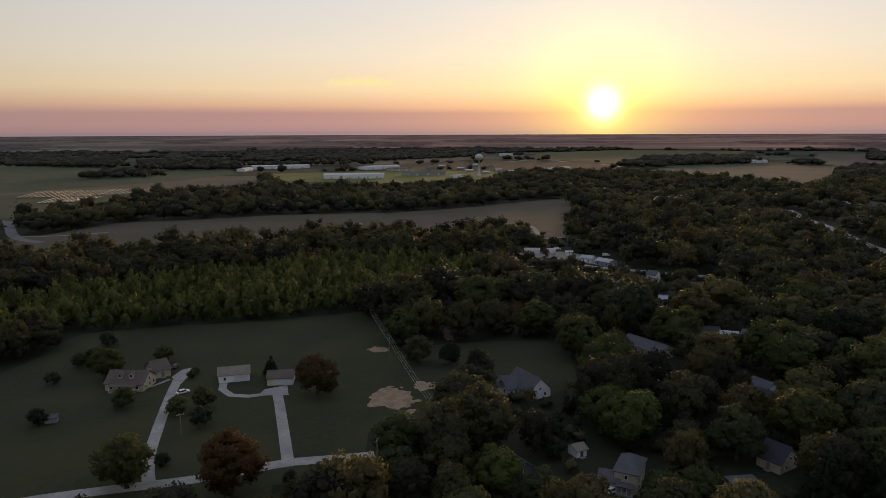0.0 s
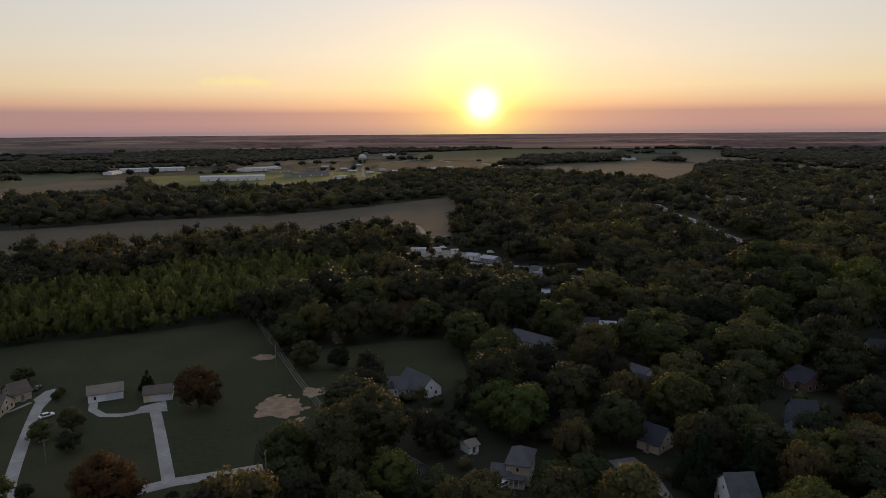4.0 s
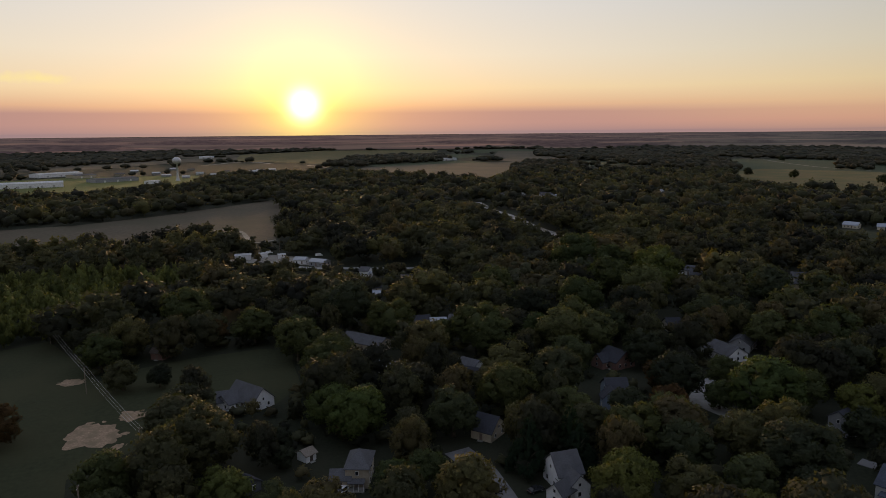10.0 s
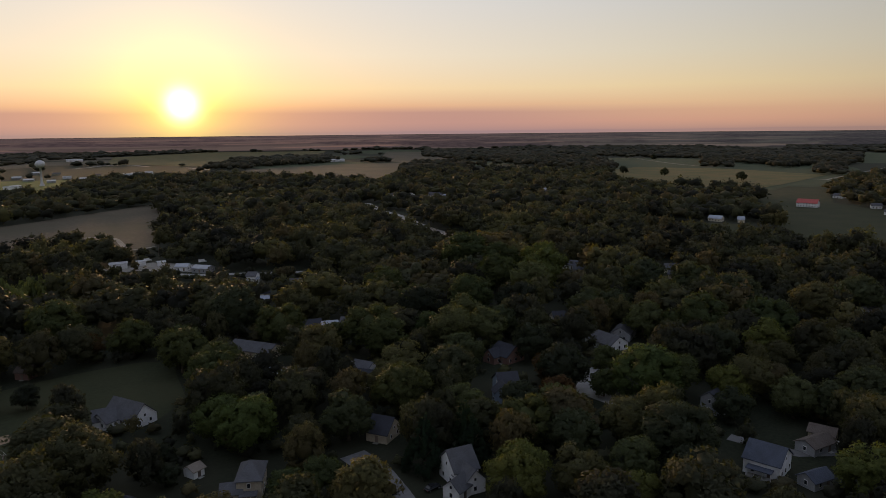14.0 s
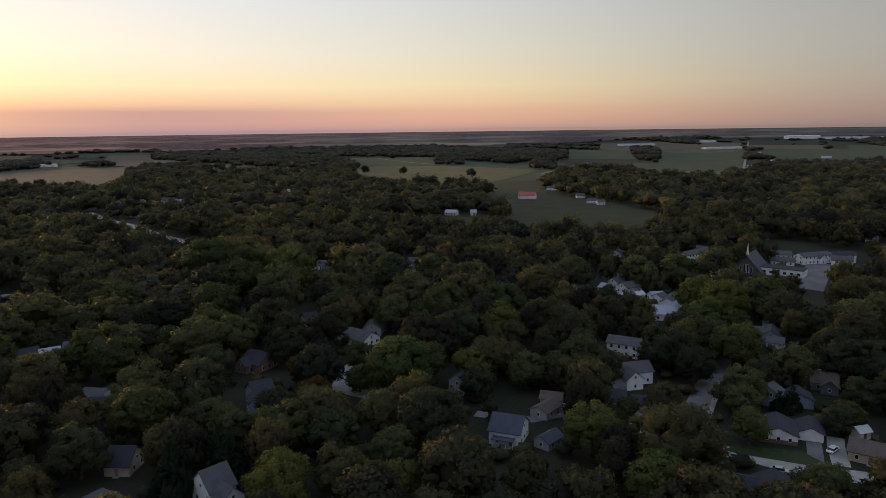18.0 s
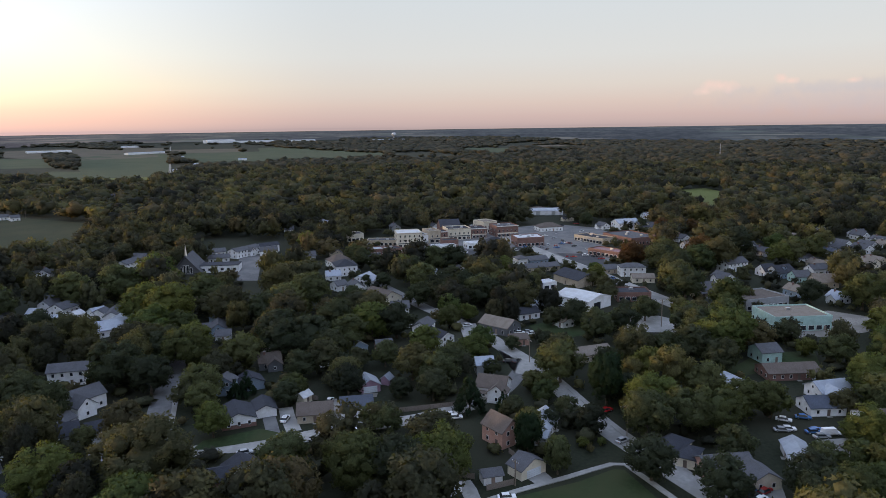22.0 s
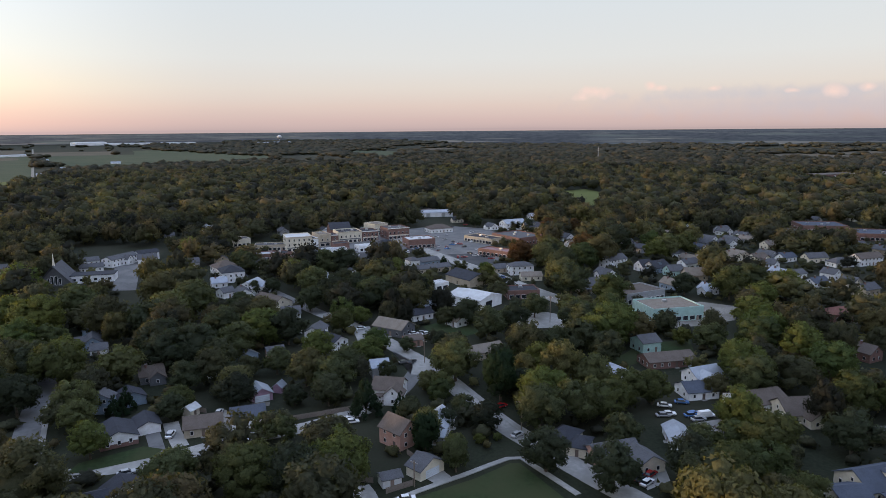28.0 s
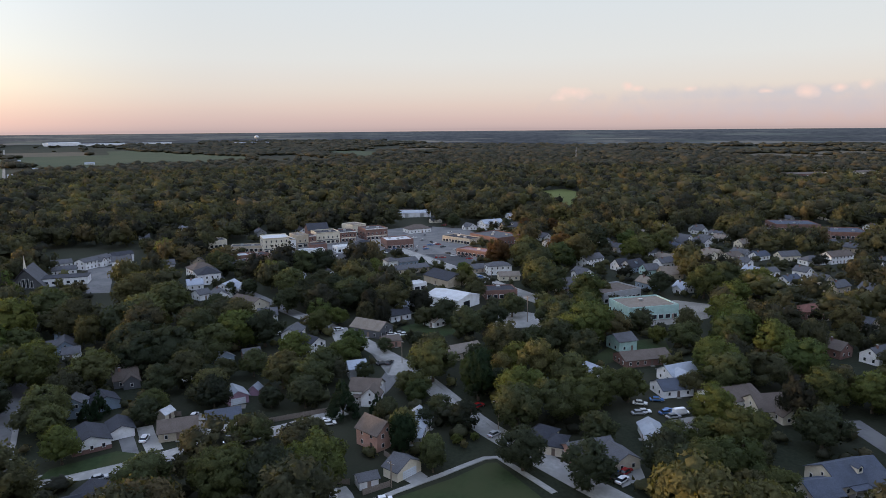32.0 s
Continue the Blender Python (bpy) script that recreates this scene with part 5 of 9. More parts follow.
patch("parking", [(-101.9, 248.8), (-100.8, 257.0), (-96.7, 260.2), (-94.5, 253.7), (-95.7, 247.5), (-95.6, 240.5)], CONCRETE, "concrete apron before the garage", lift=0.1, wob=0.0, category="parking")
patch("parking", [(-63.7, 235.7), (-56.6, 240.1), (-54.0, 230.2), (-64.7, 229.8)], CONCRETE, "concrete apron before the garage", lift=0.1, wob=0.0, category="parking")
strip("road", [(-115.7, 155.6), (-101.0, 161.0), (-84.8, 165.7), (-65.6, 170.8), (-48.8, 177.9), (-41.6, 180.5), (-29.3, 182.5), (-19.7, 184.5)], 4.6, CONCRETE, "pale narrow country lane")
strip("driveway", [(-77.0, 168.8), (-82.6, 181.8), (-88.9, 204.6), (-95.0, 229.6), (-98.6, 246.4)], 3.4, CONCRETE, "pale concrete driveway")
strip("driveway", [(-42.9, 179.2), (-49.5, 202.2), (-55.9, 224.1), (-58.2, 231.3)], 3.4, CONCRETE, "pale concrete driveway")
strip("driveway", [(-62.2, 231.4), (-67.5, 229.3), (-74.1, 230.4), (-78.8, 235.9), (-81.0, 245.0)], 2.8, CONCRETE, "pale concrete driveway")
strip("path", [(-109.6, 235.1), (-105.0, 239.5), (-101.6, 246.4)], 1.4, CONCRETE, "narrow garden path")
strip("road", [(-721.7, 1092.7), (-544.8, 855.2), (-436.5, 692.9), (-378.0, 607.7), (-337.4, 575.0)], 9.0, ASPHALT, "pale country road", margin=6)
strip("track", [(-378.0, 607.7), (-344.4, 613.7), (-308.7, 634.0)], 4.0, GRAVEL, "gravel farm track", margin=5)
strip("track", [(31.3, 680.5), (67.8, 683.8), (84.1, 666.6), (85.1, 624.4), (84.4, 590.4), (105.8, 596.4)], 4.5, GRAVEL, "gravel track", margin=4)
strip("road", [(399.0, 800.1), (375.4, 716.0), (364.0, 647.4), (342.4, 565.8), (333.8, 516.6), (316.8, 447.1)], 9.0, CONCRETE, "pale two-lane street through the trees", margin=8)
strip("road", [(91.9, 471.1), (104.7, 458.7), (119.7, 450.6), (144.0, 439.0), (165.3, 428.0)], 6.0, CONCRETE, "pale street among trees", margin=5)
strip("road", [(162.8, 2091.4), (319.6, 2245.7), (381.4, 1998.9), (378.2, 1693.2)], 12.0, CONCRETE, "highway ramp in the distance", margin=8)
strip("road", [(245.0, 1939.5), (413.2, 1996.5), (459.5, 1798.0)], 10.0, CONCRETE, "highway in the distance", margin=8)
strip("road", [(78.0, 172.1), (78.8, 165.2), (79.0, 157.5), (77.5, 146.6), (75.6, 135.4)], 8.0, ASPHALT, "dead-end street between the houses", margin=2)
strip("road", [(166.5, 174.5), (166.8, 171.1), (167.5, 163.2), (168.6, 154.7)], 7.0, CONCRETE, "pale side street under trees", margin=5)
strip("road", [(167.4, 172.4), (176.8, 178.9), (187.8, 184.9)], 6.0, CONCRETE, "pale side street under trees", margin=4)
strip("road", [(1682.5, 1500.8), (1481.9, 1171.9), (1435.6, 998.4)], 5.0, GRAVEL, "pale farm lane across the field")
strip("road", [(1217.2, 738.4), (1218.1, 661.3), (1172.0, 582.6)], 5.0, GRAVEL, "pale farm lane across the field")
strip("road", [(1218.1, 661.3), (1488.4, 731.1), (1697.1, 782.7)], 5.0, GRAVEL, "pale farm lane across the field")
strip("road", [(175.3, 120.0), (181.5, 103.1), (189.3, 98.1), (196.4, 102.7)], 4.5, ASPHALT, "driveway to the white house")
strip("road", [(1477.1, 346.5), (2437.4, 562.9), (3382.3, 775.4)], 5.5, GRAVEL, "straight pale road to the horizon", margin=5)
strip("driveway", [(184.3, 72.5), (195.9, 74.8), (206.5, 76.7)], 4.4, CONCRETE, "pale concrete driveway")
strip("street", [(192.6, 73.5), (193.2, 47.6), (194.7, 26.5), (198.5, 14.0), (201.6, 0.8), (203.7, -14.7), (211.2, -33.8)], 7.0, CONCRETE, "pale residential street")
strip("street", [(201.6, 60.8), (217.0, 63.3), (239.3, 66.3), (257.6, 68.0), (285.7, 72.5)], 8.5, ASPHALT, "grey residential street")
strip("street", [(206.6, 57.7), (230.9, 61.4), (247.7, 64.0)], 1.6, CONCRETE, "pale pavement beside the street", lift=0.16)
strip("street", [(130.5, -86.7), (149.5, -80.7), (167.5, -75.7), (185.0, -71.3), (205.1, -68.8), (230.4, -66.2), (252.9, -61.7), (276.1, -56.9), (298.2, -50.2), (333.4, -37.0)], 8.0, CONCRETE, "pale worn concrete residential street")
strip("street", [(304.5, -159.9), (359.0, -151.5), (412.8, -144.3), (459.2, -136.4), (521.1, -128.0), (570.4, -124.8), (623.9, -111.6)], 11.0, CONCRETE, "pale main street into the town centre", lift=0.2)
strip("street", [(212.6, -34.1), (222.2, -47.7), (248.6, -62.8)], 6.0, ASPHALT, "side street")
strip("pavement", [(151.2, -21.1), (157.0, -36.4), (161.0, -49.4), (165.8, -63.6), (165.0, -67.4), (155.2, -69.9), (143.0, -72.8)], 1.7, CONCRETE, "pale concrete pavement along the lawn", lift=0.18, category="pavement")
strip("pavement", [(228.0, -69.2), (201.1, -72.1), (178.1, -74.7)], 1.5, CONCRETE, "pale concrete pavement beside the street", lift=0.16, category="pavement")
strip("driveway", [(201.5, 21.0), (212.8, 23.7), (220.2, 24.9)], 4.5, CONCRETE, "pale concrete driveway")
strip("driveway", [(195.9, 26.6), (202.0, 27.2), (214.0, 29.6)], 4.0, ASPHALT, "asphalt driveway to the carport")
strip("driveway", [(199.8, 5.9), (210.2, 7.5), (224.6, 10.2)], 3.4, CONCRETE, "pale concrete driveway")
strip("driveway", [(224.4, -2.2), (227.9, -2.8)], 5.0, GRAVEL, "gravel apron of the small garage")
strip("driveway", [(160.8, -40.4), (162.4, -43.8), (165.7, -42.5)], 5.0, CONCRETE, "concrete apron of the garage")
strip("driveway", [(153.6, -24.3), (159.6, -24.1), (163.7, -23.4)], 4.0, CONCRETE, "concrete driveway")
strip("street", [(150.4, -176.3), (134.0, -171.5), (118.2, -167.8)], 7.0, ASPHALT, "grey residential street")
strip("street", [(401.7, -12.8), (343.5, -32.5), (319.4, -41.9), (298.2, -50.2)], 7.0, ASPHALT, "grey residential street")

# ---- country houses ----
house(-112.7, 239.2, -3, 13.7, 10.0, 2.9, 6.2, "brown", "tan", dormers=2, porch=True, label="long tan country house with two dormers and a porch")
house(-108.0, 252.0, 42, 5.9, 9.0, 3.0, 5.8, "brown", "tan", kind="house", chimney=False, label="tan garage wing of the country house")
house(-78.0, 247.7, 16, 10.9, 9.0, 2.9, 4.6, "tan", "white", garage=2, kind="garage", chimney=False, door=False)
house(-59.6, 244.0, 7, 9.1, 8.5, 2.8, 4.4, "brown", "cream", garage=2, kind="garage", chimney=False, door=False)
house(-124.1, 208.0, 18, 3.5, 2.5, 1.9, 2.6, "grey", "grey", kind="shed", windows=False, door=False, chimney=False)
car(-91.5, 232.2, 41, "white", "car")
car(-104.3, 259.2, 92, "black", "car")
house(29.6, 232.5, -61, 13.6, 9.0, 2.9, 7.2, "grey", "white", gap=3, ell=(6.0, 7.0, 2.6, 5.0, -3.4, -1))
house(21.7, 234.9, -4, 5.0, 8.0, 2.8, 5.2, "grey", "white", chimney=False)
house(48.0, 167.7, -26, 6.0, 10.0, 5.4, 8.6, "grey", "tan", hip=True, porch=True, gap=4)
house(42.7, 166.8, -22, 5.0, 6.0, 2.8, 4.4, "grey", "tan", chimney=False, gap=2)
house(95.1, 143.8, -6, 6.8, 9.0, 4.6, 8.8, "grey", "white", ell=(6, 6, 3.4, 6.4, 0, -1), gap=4)
house(89.7, 136.6, 21, 5.0, 5.0, 3.0, 5.4, "grey", "white", chimney=False)
house(165.9, 102.0, -75, 9.1, 10.0, 4.2, 7.6, "blue", "white", gap=4, porch=True)
house(91.0, 177.5, -57, 6.9, 9.0, 3.0, 6.6, "dark", "tan", gap=4)
house(73.9, 328.4, -49, 7.2, 9.0, 3.6, 6.5, "brown", "white", hip=True)
house(4.7, 299.3, -39, 5.7, 8.0, 3.0, 5.8, "brown", "brick")
house(84.5, 276.9, -56, 20.2, 11.0, 3.0, 5.4, "grey", "tan")
car(86.2, 277.3, -2, "white", "car")
house(83.1, 242.3, -62, 8.9, 7.0, 2.7, 4.6, "pale", "white", kind="garage")
house(111.3, 231.1, -63, 7.7, 7.0, 2.7, 4.8, "grey", "white")
house(37.7, 184.7, 27, 3.5, 4.0, 2.2, 3.2, "tan", "white", kind="shed", windows=False, chimney=False)
house(20.2, 174.3, -62, 5.0, 4.5, 2.4, 3.8, "dark", "dark", kind="shed", chimney=False)
house(165.0, 212.6, -82, 9.3, 10.0, 3.2, 6.8, "dark", "brick", ell=(5, 6, 3, 5.6, -2, -1), gap=4)
house(141.8, 183.4, -22, 6.9, 11.0, 4.4, 8.2, "dark", "blue", ell=(4, 6, 4.2, 7, -3, -1), porch=True, gap=4)
house(210.1, 202.8, -92, 14.8, 10.0, 3.0, 6.0, "grey", "white", gap=4)
house(226.4, 208.2, 30, 13.9, 8.0, 3.4, 6.0, "grey", "grey")
house(187.5, 134.6, 12, 5.0, 6.0, 5.0, 7.2, "dark", "grey", gap=3)
house(197.0, 104.2, -72, 6.8, 6.0, 2.5, 4.0, "brown", "tan", kind="shed", chimney=False)
car(192.2, 100.6, -53, "silver", "car")
car(194.2, 104.3, 18, "black", "car")
house(168.7, 90.6, -7, 7.0, 5.0, 2.4, 4.0, "blue", "grey", kind="shed", chimney=False)
house(214.7, 179.9, -95, 5.0, 6.0, 2.5, 4.0, "pale", "white", kind="garage", chimney=False)
house(188.0, 101.5, -4, 9.2, 6.0, 2.5, 4.0, "brown", "grey", kind="shed", chimney=False)
house(163.9, -157.9, -101, 11.1, 11.0, 3.0, 6.4, "brown", "cream", hip=False, ell=(6.0, 7.0, 2.8, 5.2, 2.5, -1), label="cream-sided house with a wide brown shingle roof")
house(244.8, -248.8, -143, 5.1, 8.0, 3.0, 5.2, "grey", "tan")
house(66.0, 511.5, -4, 11.0, 2.7, 3.7, 3.9, "white", "white", windows=False, chimney=False, door=False, kind="trailer")
house(66.8, 516.2, -4, 11.0, 2.7, 3.7, 3.9, "white", "white", windows=False, chimney=False, door=False, kind="trailer")
house(81.2, 516.5, -1, 5.9, 3.0, 3.0, 3.5, "white", "white", windows=False, chimney=False, door=False, kind="trailer")
house(92.6, 506.1, -1, 5.0, 3.0, 3.0, 3.5, "white", "white", windows=False, chimney=False, door=False, kind="trailer")
house(101.6, 481.2, -34, 8.4, 8.0, 3.0, 4.5, "pale", "white")
house(111.3, 467.8, -49, 11.6, 9.0, 3.0, 4.5, "pale", "grey")
house(128.1, 416.1, -39, 5.7, 8.0, 4.5, 6.5, "grey", "white")
house(127.7, 414.8, -29, 7.1, 6.0, 2.6, 3.6, "pale", "white", kind="garage")
house(112.8, 355.0, -20, 7.9, 9.0, 3.0, 5.5, "pale", "white")
house(110.7, 346.3, -34, 5.0, 6.0, 2.6, 4.0, "pale", "white", kind="garage")
house(116.7, 295.5, -12, 8.2, 8.0, 3.0, 5.6, "dark", "tan")
house(122.5, 288.4, -18, 6.9, 8.0, 3.0, 5.6, "pale", "white")
house(132.5, 289.1, -40, 7.2, 8.0, 3.0, 5.6, "grey", "tan")
house(106.2, 220.5, -51, 7.0, 8.0, 3.0, 5.6, "dark", "cream")
house(142.9, 386.0, -35, 8.5, 8.0, 3.0, 5.6, "grey", "cream")
house(522.1, 835.5, -52, 15.3, 8.0, 3.0, 5.6, "grey", "white")
house(512.2, 798.2, -48, 11.2, 8.0, 3.0, 5.6, "pale", "cream")
house(693.7, 832.2, -20, 15.0, 8.0, 3.0, 5.6, "grey", "white")
house(686.1, 797.4, -31, 17.4, 8.0, 3.0, 5.6, "dark", "white")
house(660.0, 754.9, -61, 12.1, 8.0, 3.0, 5.6, "dark", "tan")
house(465.1, 699.9, -59, 12.1, 8.0, 3.0, 5.6, "dark", "white")
house(314.6, 336.1, -62, 9.6, 8.0, 3.0, 5.6, "grey", "white")
house(308.8, 321.3, -44, 8.1, 8.0, 3.0, 5.6, "grey", "tan")
house(314.7, 345.9, -38, 7.7, 8.0, 3.0, 5.6, "dark", "cream")
house(357.1, 289.4, -46, 8.4, 8.0, 3.0, 5.6, "grey", "cream")
house(344.0, 276.6, -61, 6.0, 8.0, 3.0, 5.6, "grey", "tan")
house(218.5, 242.0, -22, 6.0, 8.0, 3.0, 5.6, "dark", "cream")
house(595.2, 429.6, -75, 12.8, 8.0, 3.0, 5.6, "pale", "cream")
house(607.2, 410.2, -55, 6.0, 8.0, 3.0, 5.6, "pale", "cream")
house(506.6, 875.3, -40, 13.4, 8.0, 3.0, 5.6, "brown", "white")
house(514.2, 818.5, -22, 16.0, 8.0, 3.0, 5.6, "grey", "white")
house(460.2, 854.9, -38, 12.9, 8.0, 3.0, 5.6, "grey", "cream")
house(120.1, 374.6, -3, 6.1, 8.0, 3.0, 5.6, "dark", "cream")

# ---- barn and farm ----
house(784.7, 445.5, -74, 21.6, 12.0, 5.0, 9.0, "red", "white", kind="barn", chimney=False, door=False, label="white barn with a bright red metal roof", gap=4)
house(913.7, 478.3, -83, 12.5, 8.0, 3.4, 6.0, "grey", "white")
house(826.4, 391.4, -55, 10.6, 8.0, 3.4, 6.0, "grey", "white")
house(775.5, 352.3, -76, 11.3, 8.0, 3.4, 6.0, "grey", "white")
house(765.8, 336.9, -51, 8.5, 8.0, 3.4, 6.0, "grey", "white")
house(922.7, 445.7, -84, 10.6, 8.0, 3.4, 6.0, "grey", "white")

# ---- houses of the neighbourhood ----
house(258.0, 103.5, -83, 12.8, 8.0, 5.4, 7.4, "grey", "white", gap=3)
house(231.9, 89.7, -41, 10.1, 8.0, 4.6, 7.2, "grey", "white", ell=(6, 6, 4, 6.6, -4, -1))
house(217.1, 91.6, -28, 5.4, 6.0, 2.7, 4.6, "grey", "white", chimney=False)
house(209.6, 78.4, -67, 6.9, 7.0, 2.7, 4.4, "dark", "white", garage=2, kind="garage", chimney=False, door=False)
house(207.2, 87.0, -67, 7.2, 8.0, 2.9, 5.4, "dark", "white")
house(513.0, 95.5, -70, 13.0, 8.0, 2.9, 5.0, "grey", "white")
house(488.1, 89.4, -79, 13.8, 8.0, 2.9, 5.0, "grey", "white")
house(506.3, 74.8, -37, 22.8, 9.0, 5.0, 7.0, "grey", "white", ell=(4, 5, 4, 6.5, 2, -1))
house(519.8, 59.5, -60, 14.4, 8.0, 5.2, 7.0, "dark", "white")
house(320.9, 109.8, -62, 11.0, 13.0, 3.2, 6.0, "pale", "white", label="white hall with a bluish pale metal roof")
house(473.9, 142.5, -17, 21.4, 8.0, 5.0, 7.0, "grey", "white")
house(498.5, 144.0, -109, 12.6, 8.0, 3.4, 6.0, "grey", "tan")
house(369.9, 150.4, -24, 13.7, 8.0, 4.0, 6.4, "grey", "white")
house(354.3, 153.2, -102, 5.4, 7.0, 3.0, 5.0, "pale", "white")
house(348.3, 132.6, -27, 5.0, 5.0, 3.0, 4.4, "white", "white", kind="shed", chimney=False)
house(350.4, 123.8, -44, 6.5, 7.0, 3.0, 5.0, "pale", "white")
house(344.8, 114.2, 7, 16.2, 7.0, 3.4, 5.5, "grey", "white")
house(341.3, 161.8, -30, 6.9, 7.0, 4.6, 6.5, "grey", "white", gap=3)
house(445.4, 7.6, -69, 14.0, 12.0, 6.0, 9.5, "brown", "white", hip=True, porch=True, label="large white Victorian house with a brown hipped roof")
house(390.7, -6.3, -31, 12.7, 9.0, 5.0, 7.5, "pale", "white", ell=(5, 6, 4.6, 7, 0, -1))
house(385.9, 7.7, -58, 6.9, 8.0, 3.2, 5.4, "grey", "white")
house(353.5, -14.4, -147, 17.1, 12.0, 3.6, 7.0, "brown", "cream")
house(332.3, -21.7, -93, 8.6, 10.0, 3.0, 5.4, "grey", "white")
house(236.4, 46.1, -9, 5.0, 7.0, 5.0, 7.0, "grey", "blue", chimney=False)
house(241.4, 38.4, 20, 7.9, 8.0, 2.8, 4.8, "dark", "blue", kind="garage", chimney=False, windows=False, gend=0)
house(273.5, 34.7, -73, 7.5, 6.0, 2.6, 3.6, "brown", "dark", kind="shed", chimney=False, windows=False)
house(212.2, 39.0, 15, 11.6, 10.0, 2.8, 4.8, "dark", "white", below="brick", gap=3)
house(217.9, 31.3, 13, 9.1, 6.5, 2.5, 4.0, "dark", "white", kind="carport", chimney=False, windows=False, door=False)
house(211.1, 15.0, -90, 10.6, 9.0, 2.8, 5.0, "brown", "tan", gap=3)
house(212.4, 2.2, -88, 9.7, 9.0, 3.2, 5.6, "blue", "white", gap=3)
house(232.2, -2.1, 11, 7.7, 7.0, 2.6, 4.6, "pale", "mauve", kind="garage", chimney=False, windows=False, door=False, gend=-1)
house(236.0, -8.9, -29, 3.5, 3.0, 2.3, 3.6, "pale", "mauve", kind="shed", chimney=False, windows=False)
house(224.4, 19.2, -39, 4.0, 3.5, 2.4, 3.6, "white", "cream", kind="shed", chimney=False, windows=False)
house(174.8, 32.3, 21, 6.2, 9.0, 3.6, 5.8, "dark", "white", below="brick", gap=3)
house(173.1, 37.6, -77, 5.6, 8.0, 2.7, 4.4, "dark", "brick", gap=3)
house(184.7, -38.4, -152, 8.8, 7.5, 5.0, 8.0, "brown", "pink", gap=3, label="two-storey salmon brick house with a brown gabled roof")
house(165.5, -40.5, -152, 5.3, 8.5, 2.8, 5.0, "grey", "cream", kind="garage", chimney=False, windows=False, door=False, gend=1)
house(162.8, -30.4, -84, 5.0, 4.0, 2.4, 3.4, "grey", "white", kind="shed", chimney=False, windows=False)
house(159.1, -18.0, -144, 5.0, 7.0, 2.7, 4.4, "grey", "white", kind="garage", chimney=False, windows=False, door=False, gend=1)
house(219.7, -43.7, -118, 9.8, 9.0, 4.0, 6.8, "brown", "white", ell=(5, 6, 3.6, 6.2, 3, -1), porch=True, gap=3)
house(241.3, -44.8, -91, 6.3, 7.0, 4.0, 6.0, "pale", "grey")
house(189.3, -51.0, -35, 9.4, 8.0, 3.0, 6.0, "pale", "white")
house(182.7, -49.0, -122, 5.0, 5.0, 2.4, 3.4, "pale", "grey", kind="shed", chimney=False)
house(291.1, -62.2, -140, 15.5, 10.0, 3.6, 6.4, "tan", "dark", gap=3)
house(272.4, -65.7, -90, 7.2, 7.0, 2.8, 4.2, "brown", "pink", kind="garage")
house(248.9, -87.6, -79, 15.7, 9.0, 3.0, 5.0, "tan", "stone")
house(291.1, -28.6, -24, 10.9, 7.0, 5.0, 7.0, "grey", "white")
house(275.3, -33.2, -151, 10.8, 7.0, 5.0, 7.0, "dark", "white", ell=(4, 4, 4, 6, 0, -1))
house(274.3, 1.2, -156, 8.4, 7.0, 3.0, 5.0, "pale", "blue")
house(272.5, -10.0, -82, 6.4, 7.0, 2.8, 5.0, "grey", "pink")
house(294.1, -92.3, -159, 8.1, 7.0, 2.8, 4.6, "tan", "white")
house(310.1, -78.9, -74, 10.8, 8.0, 3.0, 5.0, "dark", "white")
house(235.5, -152.4, -88, 8.3, 9.0, 4.2, 6.4, "grey", "aqua")
house(218.2, -150.0, -95, 18.8, 10.0, 2.8, 4.8, "brown", "brick", garage=1, gap=3)
house(198.5, -151.0, -86, 11.5, 8.0, 3.2, 5.6, "pale", "white", ell=(5, 6, 3, 5.2, -2, -1))
house(188.3, -140.9, -97, 11.0, 9.0, 2.8, 5.0, "blue", "white", gap=3)
house(174.5, -152.7, -91, 15.6, 12.0, 3.0, 5.5, "brown", "white")
house(169.3, -82.4, -145, 6.4, 10.0, 3.0, 5.6, "dark", "cream", hip=True, gap=3)
house(163.7, -84.4, -132, 5.0, 8.0, 2.8, 4.6, "dark", "cream", hip=True)
house(156.9, -90.3, -89, 12.9, 9.0, 2.8, 5.0, "grey", "pink")
house(150.4, -95.5, -178, 8.1, 8.0, 2.8, 5.0, "grey", "cream")
house(159.9, -113.2, 158, 11.9, 6.0, 2.6, 4.2, "pale", "white", kind="shed", chimney=False, windows=False)
house(211.0, -125.4, -171, 9.6, 6.0, 2.6, 4.0, "pale", "white", kind="garage", chimney=False)
house(222.5, -113.5, -103, 5.0, 7.0, 3.0, 5.0, "pale", "white")
house(244.7, -261.8, -111, 12.4, 10.0, 3.6, 6.4, "rust", "brick", hip=True, porch=True, label="brick house with a rust-red hipped roof and a porch")
house(122.9, -143.6, -92, 15.3, 11.0, 3.0, 6.0, "blue", "cream", ell=(5, 7, 3, 5.4, 4, -1), gap=3, dormers=1, porch=True)
house(119.3, -130.0, -98, 7.9, 9.0, 3.0, 5.0, "blue", "cream")
house(361.3, 142.9, -21, 10.9, 9.0, 3.6, 6.0, "grey", "white")
house(381.6, 158.0, -79, 5.8, 8.0, 3.0, 5.0, "grey", "cream")
house(348.1, 121.1, -15, 6.1, 6.0, 3.4, 5.0, "grey", "white")
house(330.9, 109.5, -7, 10.3, 7.0, 3.0, 5.0, "pale", "white")
house(340.6, 139.0, -54, 5.1, 7.0, 2.8, 4.6, "pale", "white")
house(323.5, 62.7, -47, 5.0, 7.0, 4.0, 6.0, "grey", "blue")
house(300.7, 56.7, -87, 6.1, 7.0, 2.8, 4.6, "grey", "white")

